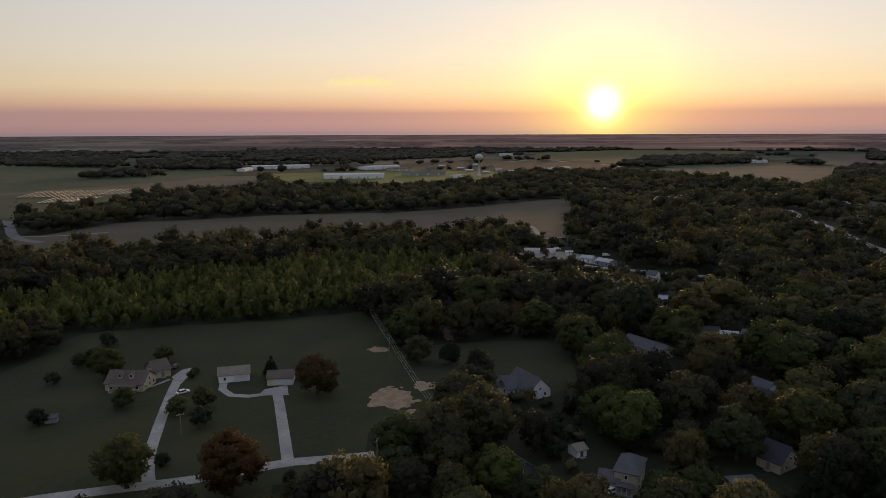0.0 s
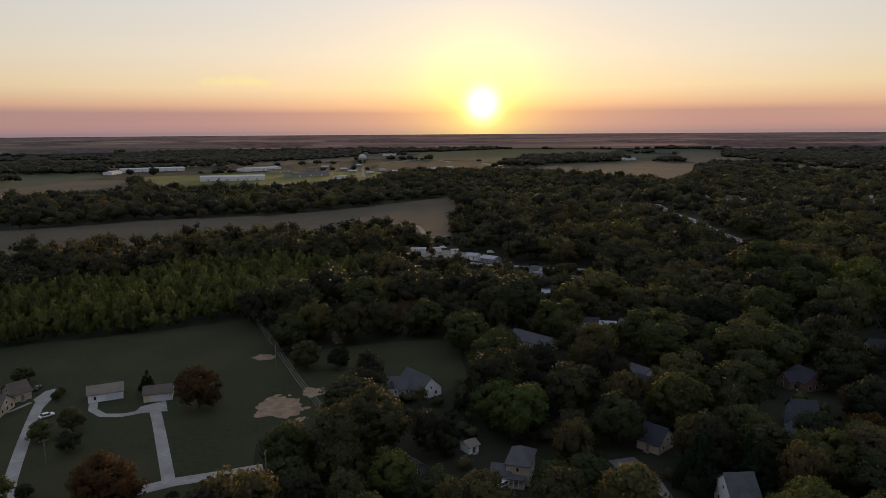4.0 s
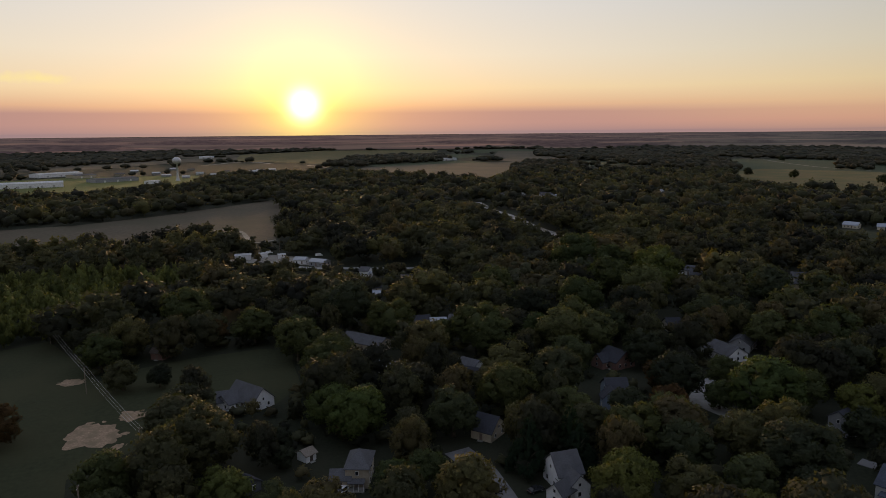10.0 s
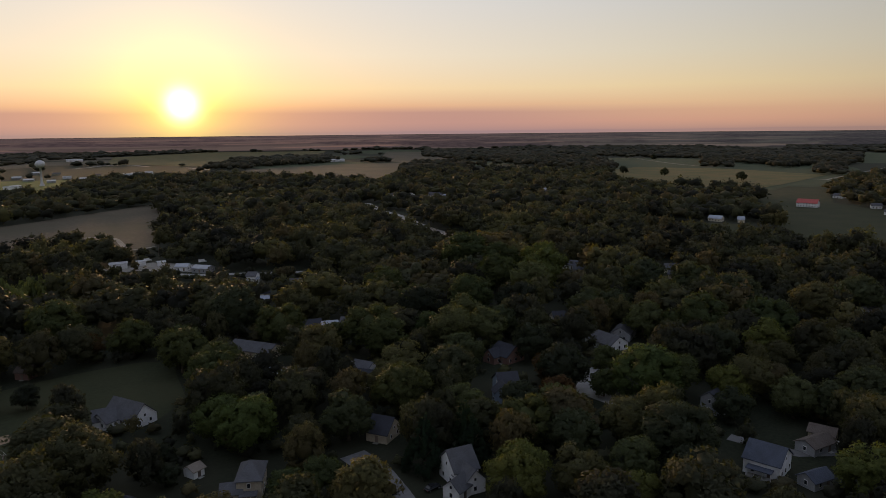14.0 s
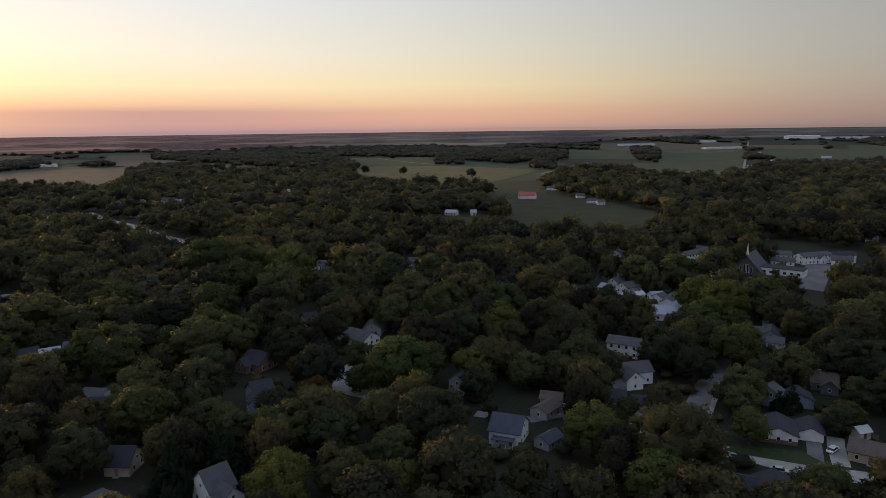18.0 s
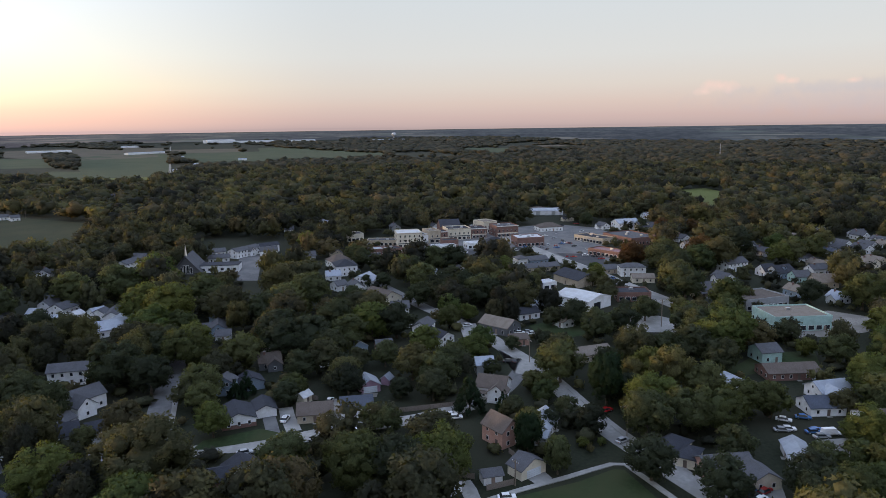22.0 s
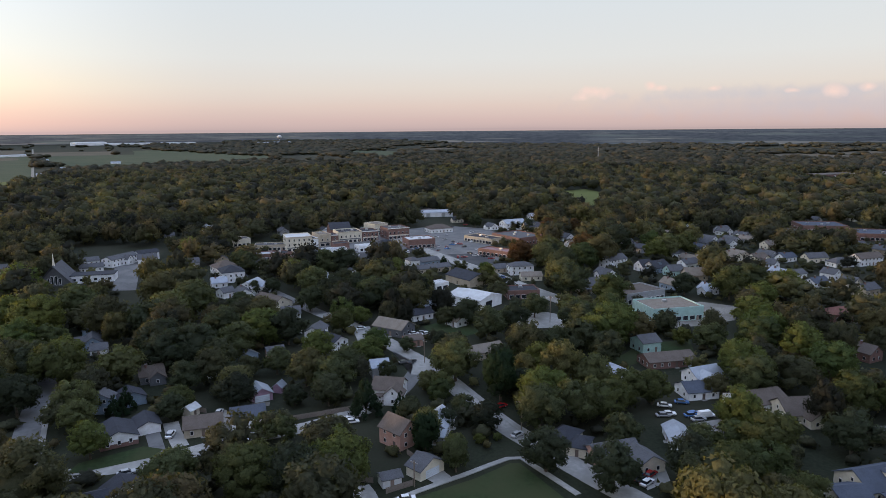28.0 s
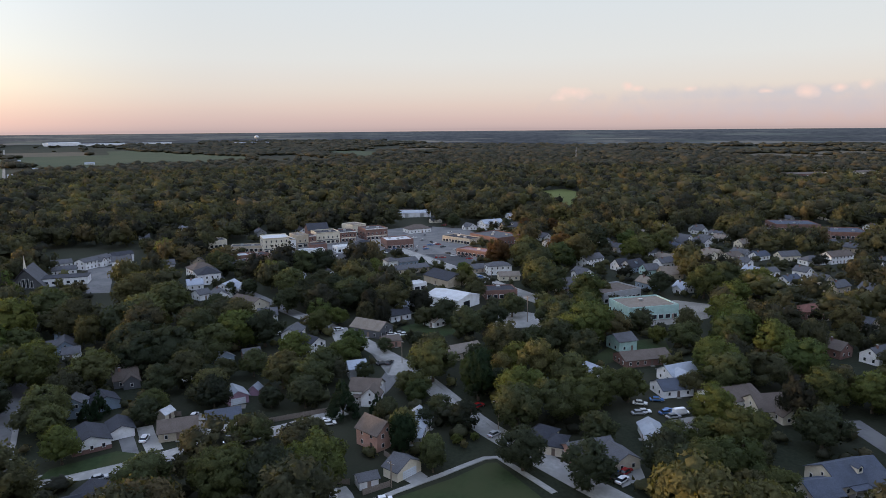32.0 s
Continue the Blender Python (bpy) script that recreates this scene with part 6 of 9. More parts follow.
# ---- town centre ----
store(559.4, -3.4, -76, 13.7, 14.0, 5.5, "cream", "grey", 1, label="cream block-walled flat-roofed building behind trees", units=0)
store(531.3, -25.3, -98, 23.0, 12.0, 4.0, "tan", "grey", 1, label="long tan single-storey shop row", units=2)
store(491.9, -20.5, -78, 15.5, 12.0, 4.2, "brick", "pale", 1, label="brick workshop with a pale flat metal roof", units=0)
store(491.9, -30.0, -63, 11.5, 12.0, 4.0, "brick", "dark", 1, label="low brick building with a dark roof")
store(524.1, -44.4, -88, 18.7, 20.0, 10.5, "cream", "white", 3, label="tall cream three-storey corner block with a white roof", units=0)
store(525.0, -55.1, -77, 4.4, 16.0, 8.5, "white", "grey", 2, label="narrow white two-storey shop front", units=0)
store(539.1, -64.1, -77, 9.5, 16.0, 9.0, "stone", "tan", 2, label="tan two-storey shop with arched upper windows")
store(542.2, -72.9, -81, 5.4, 14.0, 7.5, "brick", "dark", 2, label="dark red brick two-storey shop", units=0)
store(550.8, -86.3, -84, 18.7, 18.0, 8.5, "cream", "dark", 2, label="long cream two-storey block with a row of sash windows", units=2)
store(554.0, -103.3, -85, 13.1, 16.0, 7.5, "brick", "dark", 2, label="red brick two-storey shop row")
store(581.3, -115.9, -66, 13.6, 16.0, 9.0, "cream", "tan", 2, label="tall cream two-storey shop building", units=0)
store(556.9, -126.5, -82, 18.7, 18.0, 8.5, "brick", "grey", 2, label="weathered brick two-storey block", units=2)
store(508.3, -133.6, -89, 20.8, 18.0, 6.2, "brick", "white", 1, label="red brick building with a white roof membrane", units=3)
store(509.5, -73.8, -86, 11.7, 10.0, 5.5, "brick", "dark", 1, label="small brick store room with a dark flat roof", units=0)
store(497.3, -67.5, -87, 17.4, 8.0, 3.6, "white", "pale", 1, label="row of low white sheds behind the shops", units=0)
store(503.4, -91.4, -78, 13.4, 9.0, 3.8, "white", "white", 1, label="low white flat-roofed annex", units=0)
store(510.3, -187.2, -152, 28.9, 14.0, 4.0, "tan", "dark", 1, label="low beige shop with a dark shingled roof edge", units=2)
store(502.1, -213.0, -164, 33.8, 26.0, 5.5, "brick", "grey", 1, label="large brick store with a grey flat roof", units=3)
store(450.2, -176.3, -148, 28.3, 12.0, 4.0, "brick", "rose", 1, label="low brick shop with a rose-red canopy roof")
store(334.4, -141.8, -101, 16.9, 13.0, 4.2, "brick", "dark", 1, label="brick service garage with a dark flat roof")
store(366.0, -105.5, -73, 9.1, 8.0, 3.6, "white", "white", 1, label="small white flat-roofed shop with shop windows", units=0)
house(571.1, -82.8, -90, 16.5, 22.0, 8.5, 13.0, "dark", "brick", kind="house", chimney=False, windows=False, label="big dark gabled roof hall behind the shop fronts")
house(497.0, -105.2, -83, 15.6, 11.0, 5.0, 8.5, "dark", "white", hip=True, porch=False)
house(435.1, -109.2, -79, 7.3, 9.0, 4.2, 6.2, "grey", "white", hip=True)
house(435.3, -119.4, -76, 13.6, 9.0, 3.2, 5.2, "grey", "blue")
house(413.3, -114.6, -81, 25.1, 9.0, 3.0, 4.8, "grey", "stone", chimney=False)
house(575.2, -170.1, -82, 20.5, 14.0, 3.6, 7.0, "brown", "white", hip=True, label="white building with a dark brown hipped roof")
house(706.7, -196.7, -77, 17.6, 8.0, 3.0, 5.0, "brown", "brick")
house(389.0, -165.2, -97, 14.7, 9.0, 5.4, 7.6, "grey", "white", hip=True, chimney=False)
house(371.1, -164.1, -103, 12.1, 8.0, 2.8, 4.8, "tan", "cream")
house(399.1, -155.1, -86, 8.5, 8.0, 2.8, 5.0, "grey", "tan")
house(375.5, -126.6, -161, 22.5, 16.0, 4.2, 7.2, "dark", "tan", chimney=False, windows=False, label="tan hall with a broad dark roof")
house(334.5, -180.5, -104, 12.2, 10.0, 3.6, 7.4, "grey", "stone", porch=True, dormers=1)
house(570.5, -237.4, -80, 20.3, 12.0, 5.5, 8.5, "pale", "white", ell=(6, 6, 5, 8, 0, -1))
house(555.4, -250.0, -88, 17.5, 9.0, 3.6, 7.0, "grey", "cream", dormers=1)
house(371.9, -241.0, -84, 7.9, 9.0, 3.4, 7.0, "dark", "white")
house(390.3, -230.6, -70, 17.1, 9.0, 5.0, 7.6, "grey", "white")
house(367.0, -246.8, -72, 13.8, 10.0, 3.4, 7.0, "dark", "blue", dormers=1)
house(354.0, -250.0, -90, 9.6, 8.0, 3.4, 6.4, "grey", "aqua")
house(340.4, -254.7, -103, 12.6, 9.0, 3.2, 7.0, "tan", "tan")
house(323.9, -311.6, -85, 11.3, 8.0, 3.0, 5.0, "grey", "white")
house(359.0, -361.6, -95, 14.8, 8.0, 3.4, 6.2, "grey", "cream")
house(342.1, -365.1, -95, 14.0, 9.0, 3.0, 5.8, "grey", "white", hip=True)
house(340.8, -384.4, -88, 19.8, 9.0, 5.0, 7.8, "brown", "white")
store(310.7, -195.1, -80, 25.6, 18.0, 5.0, "grey", "brown", 1)
store(275.8, -190.8, -95, 25.4, 20.0, 6.0, "aqua", "tan", 1, label="pale aqua workshop hall with a tan flat roof")
house(428.5, 4.1, 9, 14.5, 13.0, 6.2, 9.5, "dark", "white", hip=True, porch=True, label="large white two-storey house with a dark hipped roof")
house(361.7, -208.3, 9, 11.6, 7.6, 3.0, 5.6, "grey", "white", chimney=False, porch=False, ell=(4.2, 5.4, 2.7, 4.8, 0.0, 1))
house(322.2, -226.5, 9, 11.6, 7.6, 3.6, 6.2, "tan", "blue", chimney=True, porch=False)
house(307.6, -238.6, 9, 8.0, 7.6, 3.0, 5.6, "pale", "white", chimney=True, porch=False, ell=(4.2, 5.4, 2.7, 4.8, -1.6, 1))
house(455.6, -280.5, 99, 10.5, 7.6, 2.8, 5.2, "grey", "white", chimney=False, porch=False, ell=(4.2, 5.4, 2.7, 4.8, 0.0, 1))
house(430.3, -276.6, 9, 11.9, 7.6, 3.6, 6.2, "grey", "grey", chimney=True, porch=False)
house(422.8, -300.8, 9, 11.9, 7.6, 2.8, 5.2, "pale", "white", chimney=False, porch=False, ell=(4.2, 5.4, 2.7, 4.8, 0.8, 1))
house(385.9, -285.2, 9, 11.9, 7.6, 2.8, 5.2, "tan", "cream", chimney=True, porch=False, ell=(4.2, 5.4, 2.7, 4.8, -1.6, -1))
house(429.8, -333.8, 9, 11.1, 7.6, 3.6, 6.2, "grey", "white", chimney=False, porch=False)
house(418.3, -317.6, 9, 10.8, 7.6, 3.0, 5.6, "blue", "white", chimney=True, porch=False, ell=(4.2, 5.4, 2.7, 4.8, -1.6, -1))
house(475.1, -385.1, 9, 11.9, 7.6, 3.6, 6.2, "grey", "white", chimney=True, porch=True)
house(439.0, -362.0, 9, 11.9, 7.6, 3.0, 5.6, "grey", "white", chimney=False, porch=False, ell=(4.2, 5.4, 2.7, 4.8, 0.8, 1))
house(457.0, -387.4, 9, 11.9, 7.6, 2.8, 5.2, "grey", "white", chimney=True, porch=False, ell=(4.2, 5.4, 2.7, 4.8, -1.6, 1))
house(380.5, -314.7, 9, 10.7, 7.6, 3.6, 6.2, "tan", "cream", chimney=True, porch=False)
house(374.4, -329.7, 99, 11.9, 7.6, 2.8, 5.2, "brown", "cream", chimney=True, porch=False, ell=(4.2, 5.4, 2.7, 4.8, -1.6, 1))
house(409.9, -371.6, 99, 11.9, 7.6, 3.6, 6.2, "tan", "cream", chimney=True, porch=False)
house(667.9, -327.4, 99, 11.9, 7.6, 2.8, 5.2, "blue", "blue", chimney=True, porch=False, ell=(4.2, 5.4, 2.7, 4.8, -1.6, 1))
house(552.2, -296.4, 9, 11.9, 7.6, 3.0, 5.6, "grey", "white", chimney=True, porch=False, ell=(4.2, 5.4, 2.7, 4.8, -1.6, 1))
house(627.2, -284.0, 99, 11.1, 7.6, 3.0, 5.6, "pale", "white", chimney=True, porch=False, ell=(4.2, 5.4, 2.7, 4.8, -1.6, 1))
house(497.2, -252.5, 9, 11.9, 7.6, 3.0, 5.6, "grey", "white", chimney=True, porch=False, ell=(4.2, 5.4, 2.7, 4.8, -1.6, 1))
house(466.2, -241.1, 99, 8.0, 7.6, 2.8, 5.2, "tan", "white", chimney=True, porch=False, ell=(4.2, 5.4, 2.7, 4.8, -1.6, 1))
house(425.7, -347.0, 9, 11.9, 7.6, 3.6, 6.2, "grey", "white", chimney=True, porch=False)
house(438.8, -376.5, 9, 11.9, 7.6, 2.8, 5.2, "tan", "white", chimney=True, porch=False, ell=(4.2, 5.4, 2.7, 4.8, -1.6, -1))
house(389.0, -326.5, 9, 11.8, 7.6, 2.8, 5.2, "tan", "tan", chimney=True, porch=False, ell=(4.2, 5.4, 2.7, 4.8, -1.6, 1))
house(380.0, -342.5, 9, 11.9, 7.6, 3.0, 5.6, "grey", "grey", chimney=True, porch=False, ell=(4.2, 5.4, 2.7, 4.8, -1.6, 1))
house(267.0, -325.5, 9, 9.3, 7.6, 3.6, 6.2, "grey", "white", chimney=True, porch=False)
house(315.0, -329.6, 9, 9.0, 7.6, 3.6, 6.2, "grey", "white", chimney=True, porch=False)
house(507.5, -509.8, 9, 11.9, 7.6, 3.6, 6.2, "grey", "white", chimney=True, porch=False)
house(506.0, -556.5, 9, 11.9, 7.6, 3.0, 5.6, "tan", "cream", chimney=True, porch=False, ell=(4.2, 5.4, 2.7, 4.8, -1.6, 1))
house(435.3, -528.7, 99, 11.9, 7.6, 3.6, 6.2, "grey", "white", chimney=True, porch=False)
house(458.4, -436.7, 9, 11.8, 7.6, 2.8, 5.2, "grey", "white", chimney=True, porch=False, ell=(4.2, 5.4, 2.7, 4.8, -1.6, 1))
house(364.7, -427.4, 9, 11.6, 7.6, 3.6, 6.2, "grey", "tan", chimney=True, porch=False)
house(222.4, -268.4, 9, 8.4, 7.6, 2.8, 5.2, "grey", "tan", chimney=True, porch=False, ell=(4.2, 5.4, 2.7, 4.8, -1.6, 1))
house(198.3, -224.8, 9, 8.0, 7.6, 3.6, 6.2, "brown", "brick", chimney=True, porch=False)
house(486.8, 9.9, 9, 11.9, 7.6, 3.6, 6.2, "grey", "tan", chimney=True, porch=False)
house(480.1, 28.0, 99, 8.0, 7.6, 3.6, 6.2, "grey", "grey", chimney=False, porch=False)
house(413.2, 11.3, 99, 8.4, 7.6, 3.0, 5.6, "pale", "white", chimney=True, porch=True, ell=(4.2, 5.4, 2.7, 4.8, -1.6, -1))
house(616.9, 51.3, 99, 8.0, 7.6, 2.8, 5.2, "grey", "white", chimney=True, porch=True, ell=(4.2, 5.4, 2.7, 4.8, -1.6, -1))
house(817.1, 105.2, 9, 11.9, 7.6, 3.6, 6.2, "grey", "white", chimney=True, porch=False)
house(1002.5, 308.9, 99, 11.9, 7.6, 2.8, 5.2, "grey", "grey", chimney=True, porch=False, ell=(4.2, 5.4, 2.7, 4.8, -1.6, 1))
house(606.3, -40.6, 9, 11.9, 7.6, 3.6, 6.2, "grey", "grey", chimney=True, porch=False)
house(604.0, -75.0, 9, 11.9, 7.6, 3.0, 5.6, "grey", "white", chimney=True, porch=True, ell=(4.2, 5.4, 2.7, 4.8, -1.6, -1))
house(630.9, -205.7, 9, 11.9, 7.6, 2.8, 5.2, "dark", "cream", chimney=True, porch=False, ell=(4.2, 5.4, 2.7, 4.8, -1.6, 1))
house(574.4, -218.8, 9, 11.9, 7.6, 3.0, 5.6, "grey", "white", chimney=False, porch=False, ell=(4.2, 5.4, 2.7, 4.8, 0.0, 1))
house(457.5, 188.8, 9, 11.9, 7.6, 3.0, 5.6, "grey", "white", chimney=True, porch=False, ell=(4.2, 5.4, 2.7, 4.8, -1.6, 1))
house(319.8, -86.4, 99, 8.0, 7.6, 3.0, 5.6, "pale", "white", chimney=True, porch=True, ell=(4.2, 5.4, 2.7, 4.8, -1.6, -1))
house(485.0, -390.7, 99, 11.9, 7.6, 3.6, 6.2, "grey", "white", chimney=True, porch=False)
house(447.9, -349.0, 9, 11.9, 7.6, 3.0, 5.6, "grey", "white", chimney=False, porch=True, ell=(4.2, 5.4, 2.7, 4.8, 0.0, -1))
house(405.6, -287.6, 99, 11.9, 7.6, 2.8, 5.2, "grey", "white", chimney=True, porch=False, ell=(4.2, 5.4, 2.7, 4.8, -1.6, -1))
house(367.4, -346.3, 99, 11.9, 7.6, 3.0, 5.6, "blue", "white", chimney=True, porch=False, ell=(4.2, 5.4, 2.7, 4.8, -1.6, -1))
house(369.5, -272.0, 99, 11.9, 7.6, 3.6, 6.2, "grey", "white", chimney=True, porch=False)
house(355.7, -320.1, 99, 11.9, 7.6, 2.8, 5.2, "grey", "white", chimney=True, porch=False, ell=(4.2, 5.4, 2.7, 4.8, -1.6, 1))
house(484.8, -336.2, 9, 11.5, 7.6, 2.8, 5.2, "tan", "white", chimney=True, porch=False, ell=(4.2, 5.4, 2.7, 4.8, -1.6, 1))
house(302.9, -306.7, 99, 11.9, 7.6, 2.8, 5.2, "blue", "white", chimney=True, porch=False, ell=(4.2, 5.4, 2.7, 4.8, -1.6, 1))
house(296.3, -324.0, 9, 8.6, 7.6, 3.0, 5.6, "grey", "cream", chimney=False, porch=False, ell=(4.2, 5.4, 2.7, 4.8, 0.0, 1))
house(387.9, -430.3, 99, 11.9, 7.6, 2.8, 5.2, "grey", "white", chimney=True, porch=True, ell=(4.2, 5.4, 2.7, 4.8, -1.6, -1))
house(506.1, 57.8, 99, 11.9, 7.6, 3.6, 6.2, "grey", "white", chimney=False, porch=False)
house(311.7, 60.7, 9, 11.9, 7.6, 3.0, 5.6, "grey", "blue", chimney=False, porch=False, ell=(4.2, 5.4, 2.7, 4.8, 0.8, 1))
house(261.8, 33.8, 99, 8.0, 7.6, 3.0, 5.6, "brown", "dark", chimney=True, porch=False, ell=(4.2, 5.4, 2.7, 4.8, -1.6, 1))
house(467.7, -14.1, 99, 9.7, 7.6, 2.8, 5.2, "grey", "cream", chimney=True, porch=False, ell=(4.2, 5.4, 2.7, 4.8, -1.6, 1))
house(406.4, -50.0, 9, 11.9, 7.6, 2.8, 5.2, "pale", "white", chimney=True, porch=False, ell=(4.2, 5.4, 2.7, 4.8, -1.6, 1))
house(411.8, -64.5, 9, 11.9, 7.6, 3.6, 6.2, "grey", "white", chimney=True, porch=False)
house(835.7, 67.2, 99, 9.0, 7.6, 3.0, 5.6, "grey", "white", chimney=True, porch=True, ell=(4.2, 5.4, 2.7, 4.8, -1.6, -1))
house(654.7, 22.1, 9, 11.9, 7.6, 3.0, 5.6, "pale", "white", chimney=True, porch=True, ell=(4.2, 5.4, 2.7, 4.8, -1.6, -1))
house(837.4, -55.8, 99, 9.2, 7.6, 2.8, 5.2, "grey", "white", chimney=True, porch=False, ell=(4.2, 5.4, 2.7, 4.8, -1.6, -1))
house(379.4, -1.3, 9, 11.9, 7.6, 3.6, 6.2, "grey", "white", chimney=True, porch=False)
house(656.3, -659.0, 99, 11.9, 7.6, 3.6, 6.2, "brown", "cream", chimney=True, porch=False)
house(617.9, -662.1, 9, 11.9, 7.6, 2.8, 5.2, "grey", "white", chimney=True, porch=False, ell=(4.2, 5.4, 2.7, 4.8, -1.6, 1))
house(520.7, -601.9, 9, 11.9, 7.6, 2.8, 5.2, "grey", "white", chimney=True, porch=False, ell=(4.2, 5.4, 2.7, 4.8, -1.6, 1))
house(500.7, -372.9, 99, 11.9, 7.6, 3.6, 6.2, "pale", "white", chimney=True, porch=False)
house(567.3, -390.6, 9, 11.9, 7.6, 3.0, 5.6, "grey", "tan", chimney=True, porch=False, ell=(4.2, 5.4, 2.7, 4.8, -1.6, 1))
house(518.8, -328.4, 9, 11.9, 7.6, 2.8, 5.2, "grey", "white", chimney=True, porch=False, ell=(4.2, 5.4, 2.7, 4.8, -1.6, 1))
house(323.4, -403.4, 99, 11.9, 7.6, 2.8, 5.2, "grey", "white", chimney=True, porch=False, ell=(4.2, 5.4, 2.7, 4.8, -1.6, 1))
house(278.6, -315.1, 99, 11.9, 7.6, 3.6, 6.2, "grey", "tan", chimney=True, porch=False)
house(187.4, -233.5, 99, 11.9, 7.6, 3.6, 6.2, "grey", "white", chimney=True, porch=False)
house(325.9, -302.1, 9, 9.9, 7.6, 3.6, 6.2, "pale", "white", chimney=True, porch=False)
house(506.7, 735.3, 9, 11.5, 7.6, 2.8, 5.2, "grey", "white", chimney=True, porch=False, ell=(4.2, 5.4, 2.7, 4.8, -1.6, 1))
house(709.2, 850.3, 9, 11.9, 7.6, 2.8, 5.2, "grey", "white", chimney=True, porch=False, ell=(4.2, 5.4, 2.7, 4.8, -1.6, 1))
house(680.9, 786.1, 9, 11.9, 7.6, 3.6, 6.2, "pale", "white", chimney=True, porch=True)
house(470.6, 814.0, 99, 11.9, 7.6, 3.0, 5.6, "grey", "white", chimney=True, porch=False, ell=(4.2, 5.4, 2.7, 4.8, -1.6, 1))
shed_hall(327.0, -112.7, -147, 21.2, 18.0, 5.0, 7.0, "white", "white", doors=0, gate=True, label="white metal workshop hall with a low roof")
shed_hall(682.1, -198.7, -99, 34.6, 16.0, 4.5, 6.5, "pale", "white", doors=2, kind="school_building", label="long school building with a bluish metal roof")

store(471.1, -479.6, -116, 35.9, 30.0, 5.0, "brick", "blue", 1, label="long low school block with a dark blue flat roof", units=3)
store(420.4, -481.9, -122, 28.4, 30.0, 5.0, "brick", "blue", 1, label="long low school block with a dark blue flat roof", units=2)

# ---- large buildings in the distance ----
shed_hall(-178.0, 1399.8, 6, 119.0, 40.0, 8.0, 10.0, "white", "white", doors=6)
shed_hall(-416.5, 1794.2, 22, 142.6, 50.0, 7.0, 9.0, "pale", "white", doors=5)
shed_hall(-159.1, 1744.4, 34, 96.1, 40.0, 7.0, 9.0, "pale", "white", doors=3)
shed_hall(-41.3, 1499.7, 28, 83.8, 40.0, 6.0, 8.0, "grey", "grey", doors=3)
shed_hall(-474.2, 1674.3, 84, 53.6, 20.0, 6.0, 8.0, "white", "white", doors=1)
shed_hall(-105.2, 1661.8, 32, 45.7, 40.0, 6.0, 8.0, "grey", "tan", doors=2)
shed_hall(27.2, 1398.2, 46, 24.8, 15.0, 5.0, 6.0, "white", "white", doors=1)
shed_hall(268.3, 1648.9, -4, 26.4, 25.0, 6.0, 8.0, "pale", "white", doors=2)
shed_hall(292.7, 1674.5, -4, 21.4, 25.0, 6.0, 8.0, "pale", "white", doors=2)
shed_hall(244.6, 1624.1, -4, 18.2, 25.0, 6.0, 8.0, "pale", "white", doors=2)
shed_hall(912.5, 2034.0, -5, 47.4, 25.0, 6.0, 8.0, "pale", "white", doors=2)
shed_hall(809.6, 2086.0, -5, 32.6, 25.0, 6.0, 8.0, "pale", "white", doors=2)
shed_hall(237.3, 2642.5, -6, 50.8, 25.0, 6.0, 8.0, "pale", "white", doors=2)
shed_hall(3714.7, 612.2, -66, 139.6, 90.0, 14.0, 17.0, "white", "white", doors=4)
shed_hall(3727.8, 334.7, -78, 408.3, 60.0, 9.0, 11.0, "pale", "white", doors=6)
shed_hall(3324.9, 955.3, -61, 139.2, 60.0, 7.0, 9.0, "pale", "white", doors=3)
shed_hall(2971.1, 1142.3, -62, 153.8, 60.0, 6.0, 8.0, "pale", "white", doors=3)
shed_hall(3666.3, -242.7, -62, 182.0, 60.0, 8.0, 10.0, "pale", "white", doors=3)
shed_hall(2743.1, 718.5, -43, 157.5, 30.0, 6.0, 8.0, "pale", "white", doors=3)
shed_hall(954.8, -990.2, -94, 83.0, 30.0, 6.0, 8.0, "brown", "brick", doors=3)
shed_hall(945.9, -1098.4, -87, 100.4, 30.0, 6.0, 8.0, "brown", "cream", doors=3)
house(1592.8, 358.1, -80, 15.9, 9.0, 3.4, 6.0, "pale", "white", windows=False, chimney=False)
house(1548.4, 330.6, -83, 15.5, 9.0, 3.4, 6.0, "pale", "white", windows=False, chimney=False)
house(1600.1, 316.1, -94, 13.7, 9.0, 3.4, 6.0, "pale", "white", windows=False, chimney=False)
house(1582.5, 275.4, -85, 15.7, 9.0, 3.4, 6.0, "pale", "white", windows=False, chimney=False)
house(1637.5, 247.2, -77, 16.2, 9.0, 3.4, 6.0, "pale", "white", windows=False, chimney=False)
house(2387.1, 518.6, -68, 20.1, 9.0, 3.4, 6.0, "pale", "white", windows=False, chimney=False)
house(2127.0, 288.8, -87, 24.5, 9.0, 3.4, 6.0, "pale", "white", windows=False, chimney=False)
house(1776.9, 50.3, -93, 17.4, 9.0, 3.4, 6.0, "pale", "white", windows=False, chimney=False)
house(1604.6, 23.5, -104, 21.6, 9.0, 3.4, 6.0, "pale", "white", windows=False, chimney=False)
house(1698.8, 21.0, -99, 16.8, 9.0, 3.4, 6.0, "pale", "white", windows=False, chimney=False)
house(1745.9, 0.9, -95, 14.2, 9.0, 3.4, 6.0, "pale", "white", windows=False, chimney=False)
house(1714.0, 54.3, -73, 17.3, 9.0, 3.4, 6.0, "pale", "white", windows=False, chimney=False)
house(1804.1, 125.8, -71, 15.2, 9.0, 3.4, 6.0, "pale", "white", windows=False, chimney=False)
house(1878.5, 285.5, -86, 15.5, 9.0, 3.4, 6.0, "pale", "white", windows=False, chimney=False)
